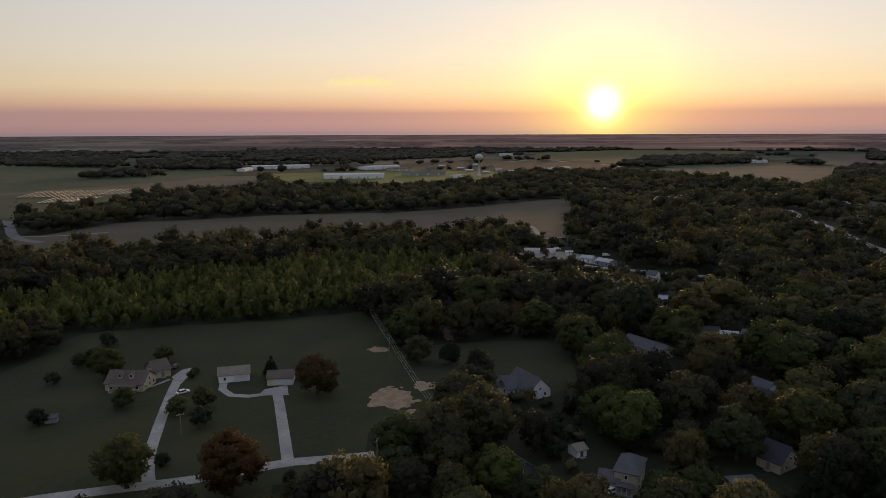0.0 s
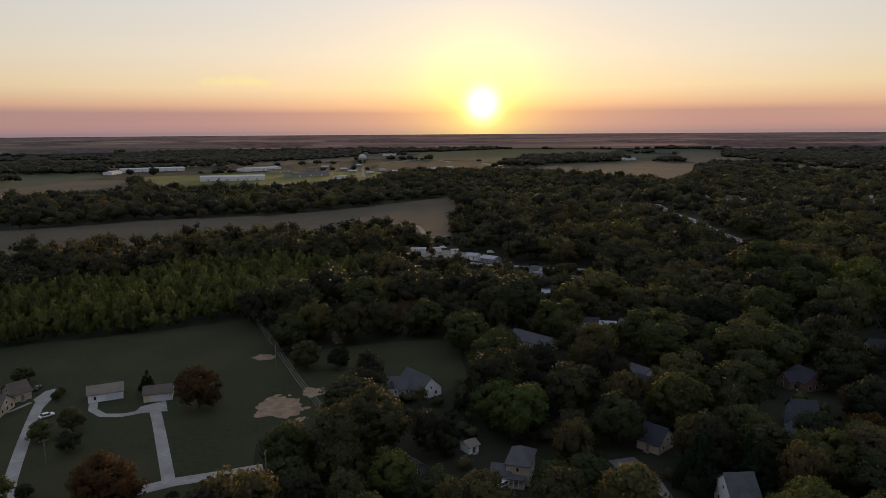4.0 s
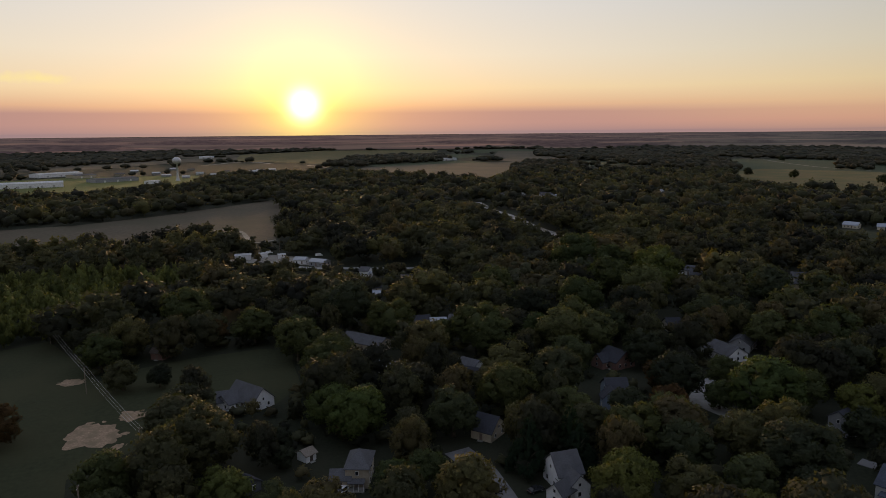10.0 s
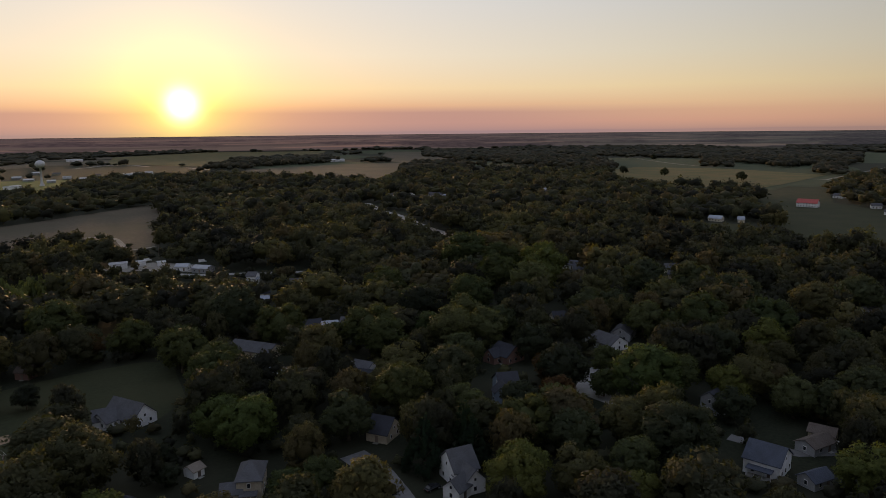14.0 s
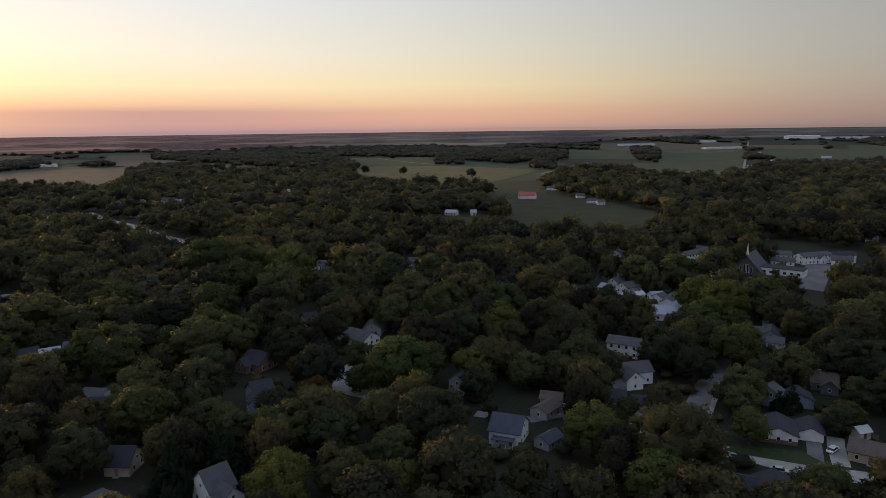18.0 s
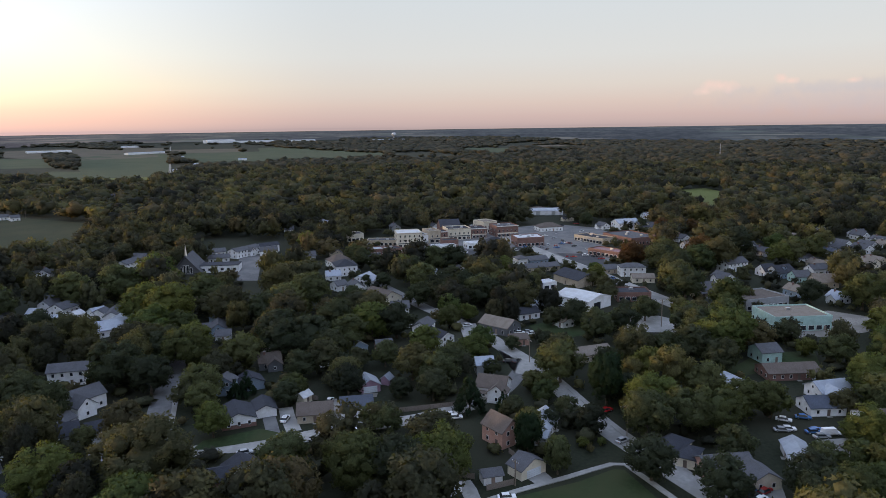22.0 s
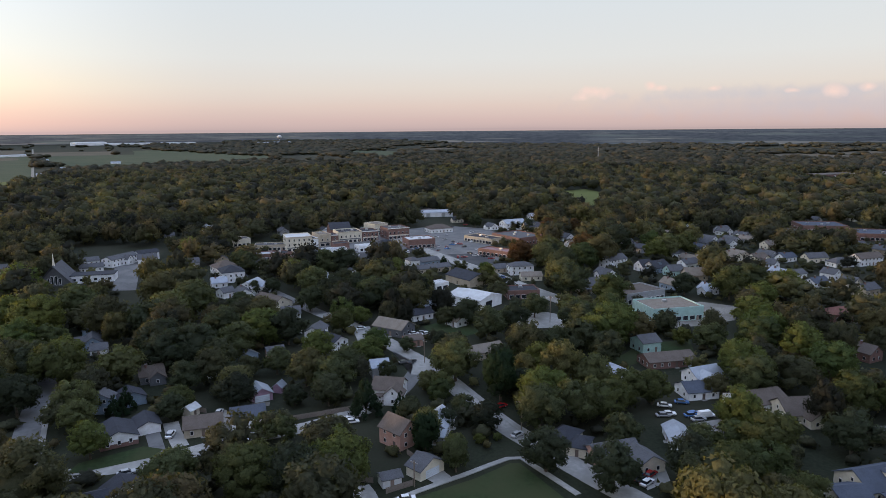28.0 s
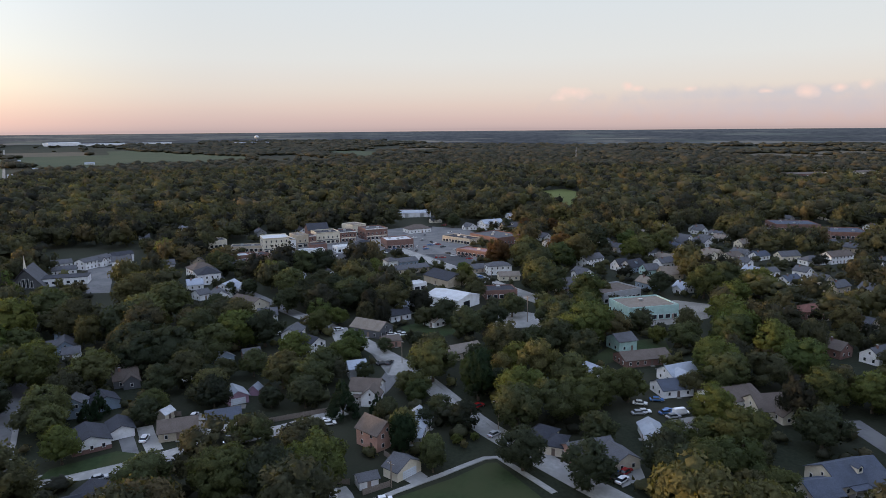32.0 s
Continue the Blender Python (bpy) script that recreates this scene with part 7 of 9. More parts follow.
house(1855.3, 363.6, -104, 20.3, 9.0, 3.4, 6.0, "pale", "white", windows=False, chimney=False)
house(1857.2, -679.1, -135, 21.3, 9.0, 3.4, 6.0, "pale", "white", windows=False, chimney=False)
house(1715.1, -940.4, -144, 28.1, 9.0, 3.4, 6.0, "pale", "white", windows=False, chimney=False)
house(-1054.6, 2551.9, 37, 37.2, 9.0, 3.4, 6.0, "pale", "white", windows=False, chimney=False)
house(-1252.4, 2455.8, 2, 24.7, 9.0, 3.4, 6.0, "pale", "white", windows=False, chimney=False)
house(-1350.0, 2366.4, 30, 31.0, 9.0, 3.4, 6.0, "pale", "white", windows=False, chimney=False)

# ---- cars ----
car(210.2, 24.3, -15, "white", "car")
car(222.3, 10.8, -18, "white", "car")
car(204.1, -26.6, -69, "white", "car")
car(153.5, -32.3, -94, "white", "car")
car(144.0, -91.1, -64, "black", "car")
car(145.5, -94.5, -65, "red", "car")
car(142.1, -91.3, -64, "white", "car")
car(146.6, -91.7, -64, "blue", "car")
car(176.8, -122.0, -106, "white", "car")
car(176.5, -119.9, -106, "silver", "car")
car(174.5, -129.1, -88, "blue", "car")
car(170.7, -128.1, -88, "silver", "car")
car(283.3, -74.8, -86, "white", "car")
car(249.6, -59.3, -44, "black", "car")
car(300.8, -49.4, -80, "white", "car")
car(199.0, -75.1, -72, "red", "car")
car(196.9, -72.4, -72, "red", "car")
car(199.0, 0.9, -81, "white", "car")
car(127.3, 315.8, -12, "white", "car")
car(110.2, 244.1, -15, "white", "car")
car(76.1, 146.2, 12, "black", "car")
car(192.2, 100.7, -43, "silver", "car")
car(255.5, 19.6, -77, "black", "car")
car(257.0, 18.0, -77, "black", "car")
car(299.6, -42.7, -79, "black", "car")
car(163.3, -131.1, -110, "black", "car")
car(503.6, -138.9, -106, "white", "car")
car(492.8, -140.1, -69, "silver", "car")
car(482.5, -141.4, -33, "black", "car")
car(494.9, -151.7, 3, "red", "car")
car(503.6, -158.9, 40, "blue", "car")
car(507.5, -164.7, -104, "white", "car")
car(491.5, -164.6, -67, "black", "car")
car(512.4, -177.8, -31, "white", "car")
car(475.3, -168.9, 6, "silver", "car")
car(448.6, -164.5, 42, "black", "car")
car(439.6, -165.9, -101, "red", "car")
car(516.4, -131.3, -58, "blue", "car")
car(507.4, -124.5, -20, "white", "car")
car(473.9, -101.5, 18, "black", "car")
car(483.8, -81.1, 58, "white", "car")
car(485.6, -65.0, -83, "silver", "car")
car(492.0, -49.6, -44, "black", "car")
car(453.2, -146.6, -20, "red", "car")
car(380.8, -150.3, 14, "blue", "car")
car(546.4, -197.2, 53, "white", "car")
car(533.5, -198.2, -91, "black", "car")
car(560.3, -194.8, -53, "white", "car")
car(553.8, -170.3, -14, "silver", "car")
car(597.6, -189.4, 23, "black", "car")
car(604.7, -205.1, 59, "red", "car")
car(171.9, -132.0, -94, "white", "van")
car(87.9, 531.1, 1, "white", "van")
car(119.4, 502.9, -3, "white", "van")
clear([(151.1, -34.1), (163.6, -65.0), (142.9, -72.4), (119.7, -66.6), (98.3, -44.3), (108.3, -11.9), (139.7, -23.9)])
clear([(155.5, -70.2), (157.6, -73.6), (138.0, -83.4), (134.5, -94.3), (83.7, -70.2), (91.5, -45.0), (141.7, -71.8)])
clear([(146.8, -92.2), (149.6, -103.4), (132.4, -92.8), (132.4, -84.4)])
clear([(192.8, 46.2), (196.8, 27.1), (184.3, 24.7), (172.5, 26.4), (153.2, 25.8), (157.0, 37.7), (178.6, 43.7)])
clear([(211.4, 66.8), (254.9, 65.9), (203.4, 53.0), (186.5, 50.3), (190.4, 62.7)])
clear([(173.1, -124.9), (168.9, -137.8), (153.1, -124.9), (153.1, -113.8)])
clear([(456.6, 119.2), (486.4, 81.2), (493.8, 61.4), (384.6, 43.4), (349.7, 50.3), (342.9, 82.7)])
clear([(140.6, -143.5), (136.6, -174.7), (97.6, -137.9), (107.4, -110.8)])
clear([(176.6, -117.4), (176.1, -146.4), (152.8, -126.9), (155.5, -108.4)])
clear([(177.5, -108.0), (176.6, -117.4), (153.7, -113.6), (132.9, -98.7), (116.1, -91.8), (119.2, -82.6), (145.1, -99.3)])
car(285.2, -69.6, -85, "white", "car")
car(285.6, -73.5, -86, "silver", "car")
car(249.8, -56.3, -94, "black", "car")
car(202.1, -27.7, -91, "white", "car")
car(257.4, 13.0, -58, "white", "car")
car(209.7, 24.2, -15, "white", "car")
car(302.9, -24.0, -75, "white", "car")
car(183.5, -131.6, -117, "blue", "car")
car(173.8, -128.0, -98, "blue", "car")
car(170.5, -128.2, -99, "silver", "car")
car(182.9, -124.8, -126, "white", "car")
car(188.8, 33.7, -76, "silver", "car")
car(177.9, -71.7, -64, "silver", "car")
car(171.3, 33.9, -80, "white", "car")
car(195.5, 101.2, -63, "white", "car")
car(195.3, 104.2, -63, "black", "car")
car(86.4, 142.8, 8, "black", "car")
car(42.3, 163.3, 35, "white", "car")
car(162.0, 210.5, -28, "black", "car")
car(146.7, 317.9, -5, "white", "car")
car(134.0, 317.7, -3, "black", "car")
car(543.2, -158.0, -107, "white", "car")
car(529.5, -161.0, -54, "silver", "car")
car(516.4, -163.8, -2, "black", "car")
car(504.2, -165.3, 50, "red", "car")
car(487.9, -150.0, -76, "blue", "car")
car(499.8, -147.1, -22, "white", "car")
car(464.2, -159.3, 28, "black", "car")
car(454.4, -160.0, -99, "white", "car")
car(462.2, -171.5, -47, "silver", "car")
car(496.2, -113.3, 14, "black", "car")
car(488.2, -107.1, 67, "red", "car")
car(500.0, -88.7, -58, "blue", "car")
car(488.6, -92.7, -5, "white", "car")
car(414.8, -161.1, 37, "black", "car")
car(398.2, -163.9, -91, "white", "car")
car(547.3, -147.1, -31, "silver", "car")
car(458.9, -128.3, 22, "black", "car")
car(450.9, -150.4, -108, "red", "car")
car(495.9, -128.3, -51, "blue", "car")
car(484.0, -118.7, 3, "white", "car")
house(60.4, 1609.3, -17, 19.0, 9.0, 3.4, 5.5, "white", "grey", windows=False, chimney=False)
house(95.0, 1536.4, -9, 15.1, 9.0, 3.4, 5.5, "white", "grey", windows=False, chimney=False)
house(131.7, 1655.3, -6, 16.2, 9.0, 3.4, 5.5, "pale", "white", windows=False, chimney=False)
house(155.0, 1578.9, 4, 15.7, 9.0, 3.4, 5.5, "white", "grey", windows=False, chimney=False)
house(194.8, 1704.9, -7, 14.0, 9.0, 3.4, 5.5, "grey", "tan", windows=False, chimney=False)
house(124.7, 1829.1, -3, 17.9, 9.0, 3.4, 5.5, "grey", "tan", windows=False, chimney=False)
house(89.6, 1897.8, 16, 19.6, 9.0, 3.4, 5.5, "white", "grey", windows=False, chimney=False)
house(-32.6, 1720.9, -4, 19.7, 9.0, 3.4, 5.5, "grey", "tan", windows=False, chimney=False)
house(-2.2, 1838.6, -1, 17.9, 9.0, 3.4, 5.5, "white", "grey", windows=False, chimney=False)
house(202.3, 1599.9, -2, 15.8, 9.0, 3.4, 5.5, "grey", "tan", windows=False, chimney=False)
house(43.6, 1715.5, -21, 17.8, 9.0, 3.4, 5.5, "white", "grey", windows=False, chimney=False)


# ---- landmarks ----
def church(x, y, rot):
    """A-frame church: steep roof down to low walls, a needle spire on the front gable and a flat white hall behind."""
    ob = root("church", x, y, 0, rot, "A-frame church with a needle spire and a low white hall", "church")
    L, W, top = 18.0, 19.0, 12.0
    part("wall", mesh_from("wall", *gable_walls(L, W - 0.8, 1.6, top - 0.6), WALLS["dark"]), ob)
    part("roof", mesh_from("roof", *gable_roof(L + 2.4, W, 1.4, top, 0.7, 0.3), ROOFS["grey"]), ob)
    for k in range(4):
        f = part("window", box_mesh(0.1, 1.4, 4.6 + 1.4 * (1 - abs(k - 1.5)), TRIM), ob, pose(-L / 2 - 0.05, (k - 1.5) * 2.0, 0.8))
        part("pane", box_mesh(0.06, 1.1, 4.3 + 1.4 * (1 - abs(k - 1.5)), GLASS_DARK), f, pose(-0.04, 0, 0.12))
    part("spire", mesh_from("spire", [(-0.7, -0.7, 0), (0.7, -0.7, 0), (0.7, 0.7, 0), (-0.7, 0.7, 0), (0, 0, 8.5)], [(0, 1, 4), (1, 2, 4), (2, 3, 4), (3, 0, 4), (3, 2, 1, 0)], WALLS["cream"]), ob, pose(-L / 2 + 1.6, 0, top - 1.0))
    hall = part("hall", box_mesh(12, 24, 4.4, WALLS["white"]), ob, pose(1, -19, 0))
    part("hall_roof", box_mesh(12.6, 24.6, 0.3, ROOFS["dark"]), hall, pose(0, 0, 4.4))
    for k in range(6):
        part("hall_window", box_mesh(0.1, 1.8, 1.4, GLASS_DARK), hall, pose(-6.03, k * 3.8 - 9.5, 1.4))
    block_disc(x, y, 14, True)
    sight_line(x, y, 16)
    far_end = ob.matrix_basis @ Vector((1, -19, 0))
    block_disc(far_end.x, far_end.y, 12, True)
    sight_line(far_end.x, far_end.y, 12)


def water_tower(x, y, h, r):
    ob = root("water_tower", x, y, ground_z(math.hypot(x, y)), 0, "white water tower with a ball tank on a slim stem", "water tower")
    bm = bmesh.new()
    bmesh.ops.create_uvsphere(bm, u_segments=28, v_segments=16, radius=r, matrix=Matrix.Translation((0, 0, h - r * 0.8)) @ Matrix.Diagonal((1, 1, 0.8, 1)))
    me = bpy.data.meshes.new("tank")
    bm.to_mesh(me)
    bm.free()
    me.materials.append(ROOFS["white"])
    part("tank", me, ob)
    n, prof = 20, [(r * 0.55, 0.0), (r * 0.30, r * 0.7), (r * 0.22, h * 0.3), (r * 0.22, h * 0.75), (r * 0.5, h - r * 1.45)]
    vs = [(q * math.cos(2 * math.pi * k / n), q * math.sin(2 * math.pi * k / n), z) for q, z in prof for k in range(n)]
    fs = [(i * n + k, i * n + (k + 1) % n, (i + 1) * n + (k + 1) % n, (i + 1) * n + k) for i in range(len(prof) - 1) for k in range(n)]
    part("stem", mesh_from("stem", vs, fs, ROOFS["white"], True), ob)


def lattice_mast(x, y, h):
    ob = root("radio_mast", x, y, ground_z(math.hypot(x, y)), 0, "slim steel lattice radio mast", "mast")
    c = [Vector((math.cos(a), math.sin(a), 0)) * 1.3 for a in (0, 2.094, 4.189)]
    for p in c:
        part("leg", mesh_from("leg", *tube([p, p * 0.4 + Vector((0, 0, h))], 0.22, 5), METAL), ob)
    for k in range(int(h / 4)):
        s0, s1 = 1 - 0.6 * k * 4 / h, 1 - 0.6 * (k + 1) * 4 / h
        for i in range(3):
            part("brace", mesh_from("brace", *tube([c[i] * s0 + Vector((0, 0, k * 4)), c[(i + 1) % 3] * s1 + Vector((0, 0, k * 4 + 4))], 0.1, 4), METAL), ob)


def solar_row(ax, ay, bx, by):
    """A row of tilted solar panels on posts."""
    L, rot = math.hypot(bx - ax, by - ay), math.degrees(math.atan2(by - ay, bx - ax))
    ob = root("solar_panel_row", (ax + bx) / 2, (ay + by) / 2, 0, rot, "long row of tilted solar panels on steel posts", "solar panels", "solar farm")
    n = max(2, int(L / 16))
    for k in range(n):
        u = ((k + 0.5) / n - 0.5) * L
        part("panel", box_mesh(L / n - 0.4, 3.6, 0.12, SOLAR), ob, pose(u, 0, 1.7, -4, 0, 0))
        part("post", box_mesh(0.2, 0.2, 1.8, METAL), ob, pose(u, 0, 0))


def flood_mast(x, y, h):
    """A tall mast with a lit floodlight head."""
    ob = root("floodlight_mast", x, y, ground_z(math.hypot(x, y)), 0, "tall mast with a lit white floodlight", "floodlight", "sports ground lights")
    part("shaft", mesh_from("shaft", *tube([Vector((0, 0, 0)), Vector((0, 0, h))], 0.25, 6), METAL), ob)
    part("lamp_head", box_mesh(3.6, 1.0, 2.4, LAMP_ON), ob, pose(0, 0, h))


LAMP_ON = bpy.data.materials.new("lit_floodlight")
LAMP_ON.use_nodes = True
LAMP_ON.node_tree.nodes["Principled BSDF"].inputs["Emission Color"].default_value = (1.0, 0.97, 0.9, 1)
LAMP_ON.node_tree.nodes["Principled BSDF"].inputs["Emission Strength"].default_value = 3.0
SOLAR = material("solar_glass", (0.07, 0.075, 0.095), 0.12, spread=0.1)
church(454.7, 101.6, -2)
water_tower(74.3, 1446.8, 46.0, 8.4)
water_tower(3822.1, -286.5, 37.3, 12.4)
lattice_mast(1590.2, -907.0, 40.1)
solar_row(-597.7, 975.3, -623.1, 1078.3)
solar_row(-590.2, 976.7, -615.4, 1081.1)
solar_row(-582.7, 978.1, -607.7, 1083.9)
solar_row(-575.2, 979.5, -600.0, 1086.7)
solar_row(-567.6, 980.9, -592.3, 1089.5)
solar_row(-560.0, 982.4, -584.5, 1092.3)
solar_row(-552.4, 983.8, -576.6, 1095.1)
solar_row(-544.8, 985.2, -568.8, 1098.0)
solar_row(-537.2, 986.7, -560.8, 1100.9)
solar_row(-529.5, 988.1, -552.9, 1103.7)
solar_row(-521.8, 989.5, -544.9, 1106.6)
solar_row(-514.1, 991.0, -536.8, 1109.6)
solar_row(-506.4, 992.4, -528.7, 1112.5)
solar_row(-523.2, 895.3, -541.0, 973.2)
solar_row(-517.4, 897.9, -534.4, 975.5)
solar_row(-511.6, 900.6, -527.6, 977.8)
solar_row(-505.7, 903.3, -520.9, 980.1)
solar_row(-499.9, 906.0, -514.1, 982.4)
solar_row(-493.9, 908.7, -507.3, 984.7)
solar_row(-488.0, 911.5, -500.4, 987.0)
solar_row(-482.0, 914.2, -493.6, 989.4)
solar_row(-476.0, 917.0, -486.7, 991.7)
solar_row(-502.3, 1015.5, -524.4, 1116.7)
solar_row(-494.9, 1019.8, -514.8, 1118.5)
solar_row(-487.4, 1024.1, -505.1, 1120.3)
solar_row(-479.8, 1028.5, -495.5, 1122.1)
solar_row(-472.2, 1032.9, -485.8, 1123.9)
solar_row(-464.5, 1037.4, -476.0, 1125.7)
solar_row(-456.7, 1041.9, -466.3, 1127.6)
solar_row(-448.9, 1046.4, -456.5, 1129.4)
solar_row(-441.0, 1050.9, -446.7, 1131.2)
solar_row(-433.1, 1055.5, -436.8, 1133.1)
pole(-39.6, 339.9, 8.7, 90)
pole(-21.6, 266.2, 10.1, 90)
pole(-4.5, 206.9, 8.3, 80)
pole(-17.6, 171.7, 11.0, 80)
wires((-39.6, 339.9), (-21.6, 266.2), 8.3, 9.7)
wires((-21.6, 266.2), (-4.5, 206.9), 9.7, 7.9)
pole(-32.8, 352.3, 9.0, 30)
pole(31.8, 494.0, 11.2, 30)
pole(-79.2, 197.6, 7.3, 30)
pole(181.2, -74.5, 9.4, 30, lamp=True)
pole(153.3, -10.7, 7.8, 30)
pole(248.3, -63.9, 9.2, 30)
pole(367.7, -151.8, 7.0, 30)
pole(96.8, 536.0, 10.8, 30)
pole(31.2, 502.4, 12.1, 30)
pole(-189.4, 444.8, 7.5, 30)
pole(283.5, -133.8, 12.5, 30, lamp=True)
pole(164.5, -98.2, 8.1, 30)
pole(159.4, -35.9, 7.0, 30)
pole(785.7, 334.2, 9.5, 30)
pole(749.9, 245.1, 13.5, 30)
flood_mast(1819.8, -667.1, 9.4)
flood_mast(1901.6, -736.2, 9.9)
flood_mast(1892.7, -753.0, 9.9)
flood_mast(1712.6, -670.3, 9.0)
flood_mast(1881.5, -852.4, 10.1)


def fence(ax, ay, bx, by, h=1.6):
    """A board fence between two corners: posts, rails and boards."""
    L, rot = math.hypot(bx - ax, by - ay), math.degrees(math.atan2(by - ay, bx - ax))
    ob = root("fence", (ax + bx) / 2, (ay + by) / 2, 0, rot, "weathered wooden board fence", "fence", "garden fences")
    n = max(2, int(L / 2.4))
    for k in range(n + 1):
        part("post", box_mesh(0.12, 0.12, h + 0.1, FENCE_WOOD), ob, pose((k / n - 0.5) * L, 0.08, 0))
    for z in (0.35, h - 0.35):
        part("rail", box_mesh(L, 0.05, 0.1, FENCE_WOOD), ob, pose(0, 0.04, z))
    m = int(L / 0.3)
    for k in range(m):
        part("board", box_mesh(L / m - 0.03, 0.025, h, FENCE_WOOD), ob, pose(((k + 0.5) / m - 0.5) * L, 0, 0.05))


fence(167.1, -21.4, 164.3, -26.4)
fence(158.1, -28.4, 160.0, -35.7)
fence(209.4, -6.5, 212.2, -34.0)
fence(233.9, 29.9, 224.6, 14.7)
fence(177.1, -38.5, 169.9, -40.6)

# ---- single trees ----
tree(-43.9, 230.0, 7.7, 15.3, "rust", "round")
tree(-53.3, 162.9, 8.6, 17.2, "rust", "round")
tree(-81.8, 166.3, 7.6, 15.1, "olive", "round")
tree(-143.8, 287.6, 3.5, 7.0, "mixed", "round")
tree(-64.4, 248.7, 3.1, 9.2, "conifer", "cone")
tree(-141.8, 240.9, 2.6, 5.2, "mixed", "round")
tree(-142.5, 260.6, 3.0, 6.0, "mixed", "round")
tree(-111.3, 265.8, 3.7, 7.3, "mixed", "round")
tree(-124.7, 247.8, 6.1, 12.2, "olive", "round")
tree(-134.5, 258.0, 4.4, 8.9, "olive", "round")
tree(-127.3, 205.8, 2.9, 5.8, "mixed", "round")
tree(-86.5, 213.4, 3.4, 6.8, "mixed", "round")
tree(-79.2, 218.4, 4.0, 8.0, "mixed", "round")
tree(-75.3, 204.1, 3.4, 6.8, "mixed", "round")
tree(-106.0, 219.3, 3.8, 7.6, "mixed", "round")
tree(-77.2, 178.3, 2.1, 4.2, "mixed", "round")
tree(-39.9, 167.7, 2.0, 4.1, "mixed", "round")
tree(-21.6, 154.0, 7.1, 14.3, "olive", "round")
tree(-12.0, 180.9, 7.4, 14.9, "olive", "round")
tree(-11.8, 169.0, 5.2, 10.5, "mixed", "round")
tree(-93.7, 247.0, 1.8, 3.6, "mixed", "round")
tree(-94.0, 252.0, 1.6, 3.2, "mixed", "round")
tree(5.0, 192.6, 7.8, 15.6, "olive", "round")
tree(14.1, 162.4, 6.2, 12.5, "yellow", "round")
tree(53.6, 189.3, 9.0, 17.9, "yellow", "round")
tree(81.1, 181.0, 8.0, 16.0, "mixed", "round")
tree(52.9, 153.3, 5.6, 11.3, "olive", "round")
tree(60.6, 154.1, 6.0, 12.0, "olive", "round")
tree(102.8, 187.2, 9.6, 19.3, "olive", "round")
tree(56.7, 236.2, 9.1, 18.3, "olive", "round")
tree(-9.9, 264.5, 5.9, 11.7, "mixed", "round")
tree(-17.9, 302.9, 5.6, 11.2, "rust", "round")
tree(2.3, 261.9, 4.5, 8.9, "mixed", "round")
tree(25.8, 305.9, 5.7, 11.4, "rust", "round")
tree(41.6, 299.7, 8.6, 17.3, "olive", "round")
tree(54.0, 270.6, 9.3, 18.7, "olive", "round")
tree(85.8, 304.5, 12.2, 24.3, "mixed", "round")
tree(124.7, 252.7, 10.9, 21.8, "olive", "round")
tree(161.6, 272.7, 10.6, 21.2, "mixed", "round")
tree(30.7, 182.3, 3.3, 6.6, "mixed", "round")
tree(2.0, 159.9, 5.0, 10.0, "mixed", "round")
tree(23.9, 156.4, 5.2, 10.5, "mixed", "round")
tree(89.7, 152.1, 5.9, 17.7, "conifer", "cone")
tree(97.1, 123.0, 7.9, 15.9, "yellow", "round")
tree(101.7, 147.0, 5.4, 16.1, "conifer", "cone")
tree(12.7, 169.9, 4.9, 9.8, "yellow", "round")
tree(150.7, 52.4, 8.3, 16.6, "yellow", "round")
tree(168.5, 77.2, 8.4, 16.9, "yellow", "round")
tree(201.6, 44.2, 5.4, 10.8, "yellow", "round")
tree(245.0, 153.3, 8.7, 17.4, "yellow", "round")
tree(174.7, 150.8, 10.9, 21.9, "yellow", "round")
tree(196.1, 135.3, 7.3, 14.6, "yellow", "round")
tree(160.2, 174.6, 8.8, 17.6, "mixed", "round")
tree(121.4, 148.7, 8.3, 16.6, "olive", "round")
tree(161.6, 183.9, 6.2, 12.4, "rust", "round")
tree(203.8, 117.2, 7.2, 14.4, "mixed", "round")
tree(224.0, 107.0, 8.4, 16.8, "mixed", "round")
tree(247.3, 84.3, 9.7, 19.3, "mixed", "round")
tree(104.5, 155.0, 5.8, 17.5, "conifer", "cone")
tree(120.2, 105.9, 5.8, 11.5, "yellow", "round")
tree(104.1, 129.4, 7.4, 14.8, "yellow", "round")
tree(182.0, 236.7, 7.5, 14.9, "mixed", "round")
tree(168.3, 163.4, 5.0, 10.0, "olive", "round")
tree(165.9, 52.1, 11.5, 23.1, "mixed", "round")
tree(239.7, 71.0, 7.6, 15.2, "mixed", "round")
tree(229.8, 52.2, 7.2, 14.4, "mixed", "round")
tree(161.8, 3.2, 8.7, 17.4, "olive", "round")
tree(162.4, -17.6, 8.5, 17.0, "yellow", "round")
tree(175.2, -43.3, 4.3, 13.0, "conifer", "column")
tree(163.3, -48.1, 3.7, 11.0, "mixed", "column")
tree(155.9, -70.3, 6.5, 12.9, "mixed", "round")
tree(204.5, -77.4, 6.4, 18.6, "conifer", "column")
tree(142.0, -81.7, 6.6, 13.1, "mixed", "round")
tree(162.9, -96.9, 5.1, 10.1, "mixed", "round")
tree(191.1, -86.7, 8.0, 16.1, "yellow", "round")
tree(186.4, -112.8, 6.8, 13.6, "olive", "round")
tree(186.1, -122.2, 6.2, 12.4, "olive", "round")
tree(161.1, -135.4, 7.0, 14.0, "yellow", "round")
tree(154.0, -116.4, 4.1, 8.3, "mixed", "round")
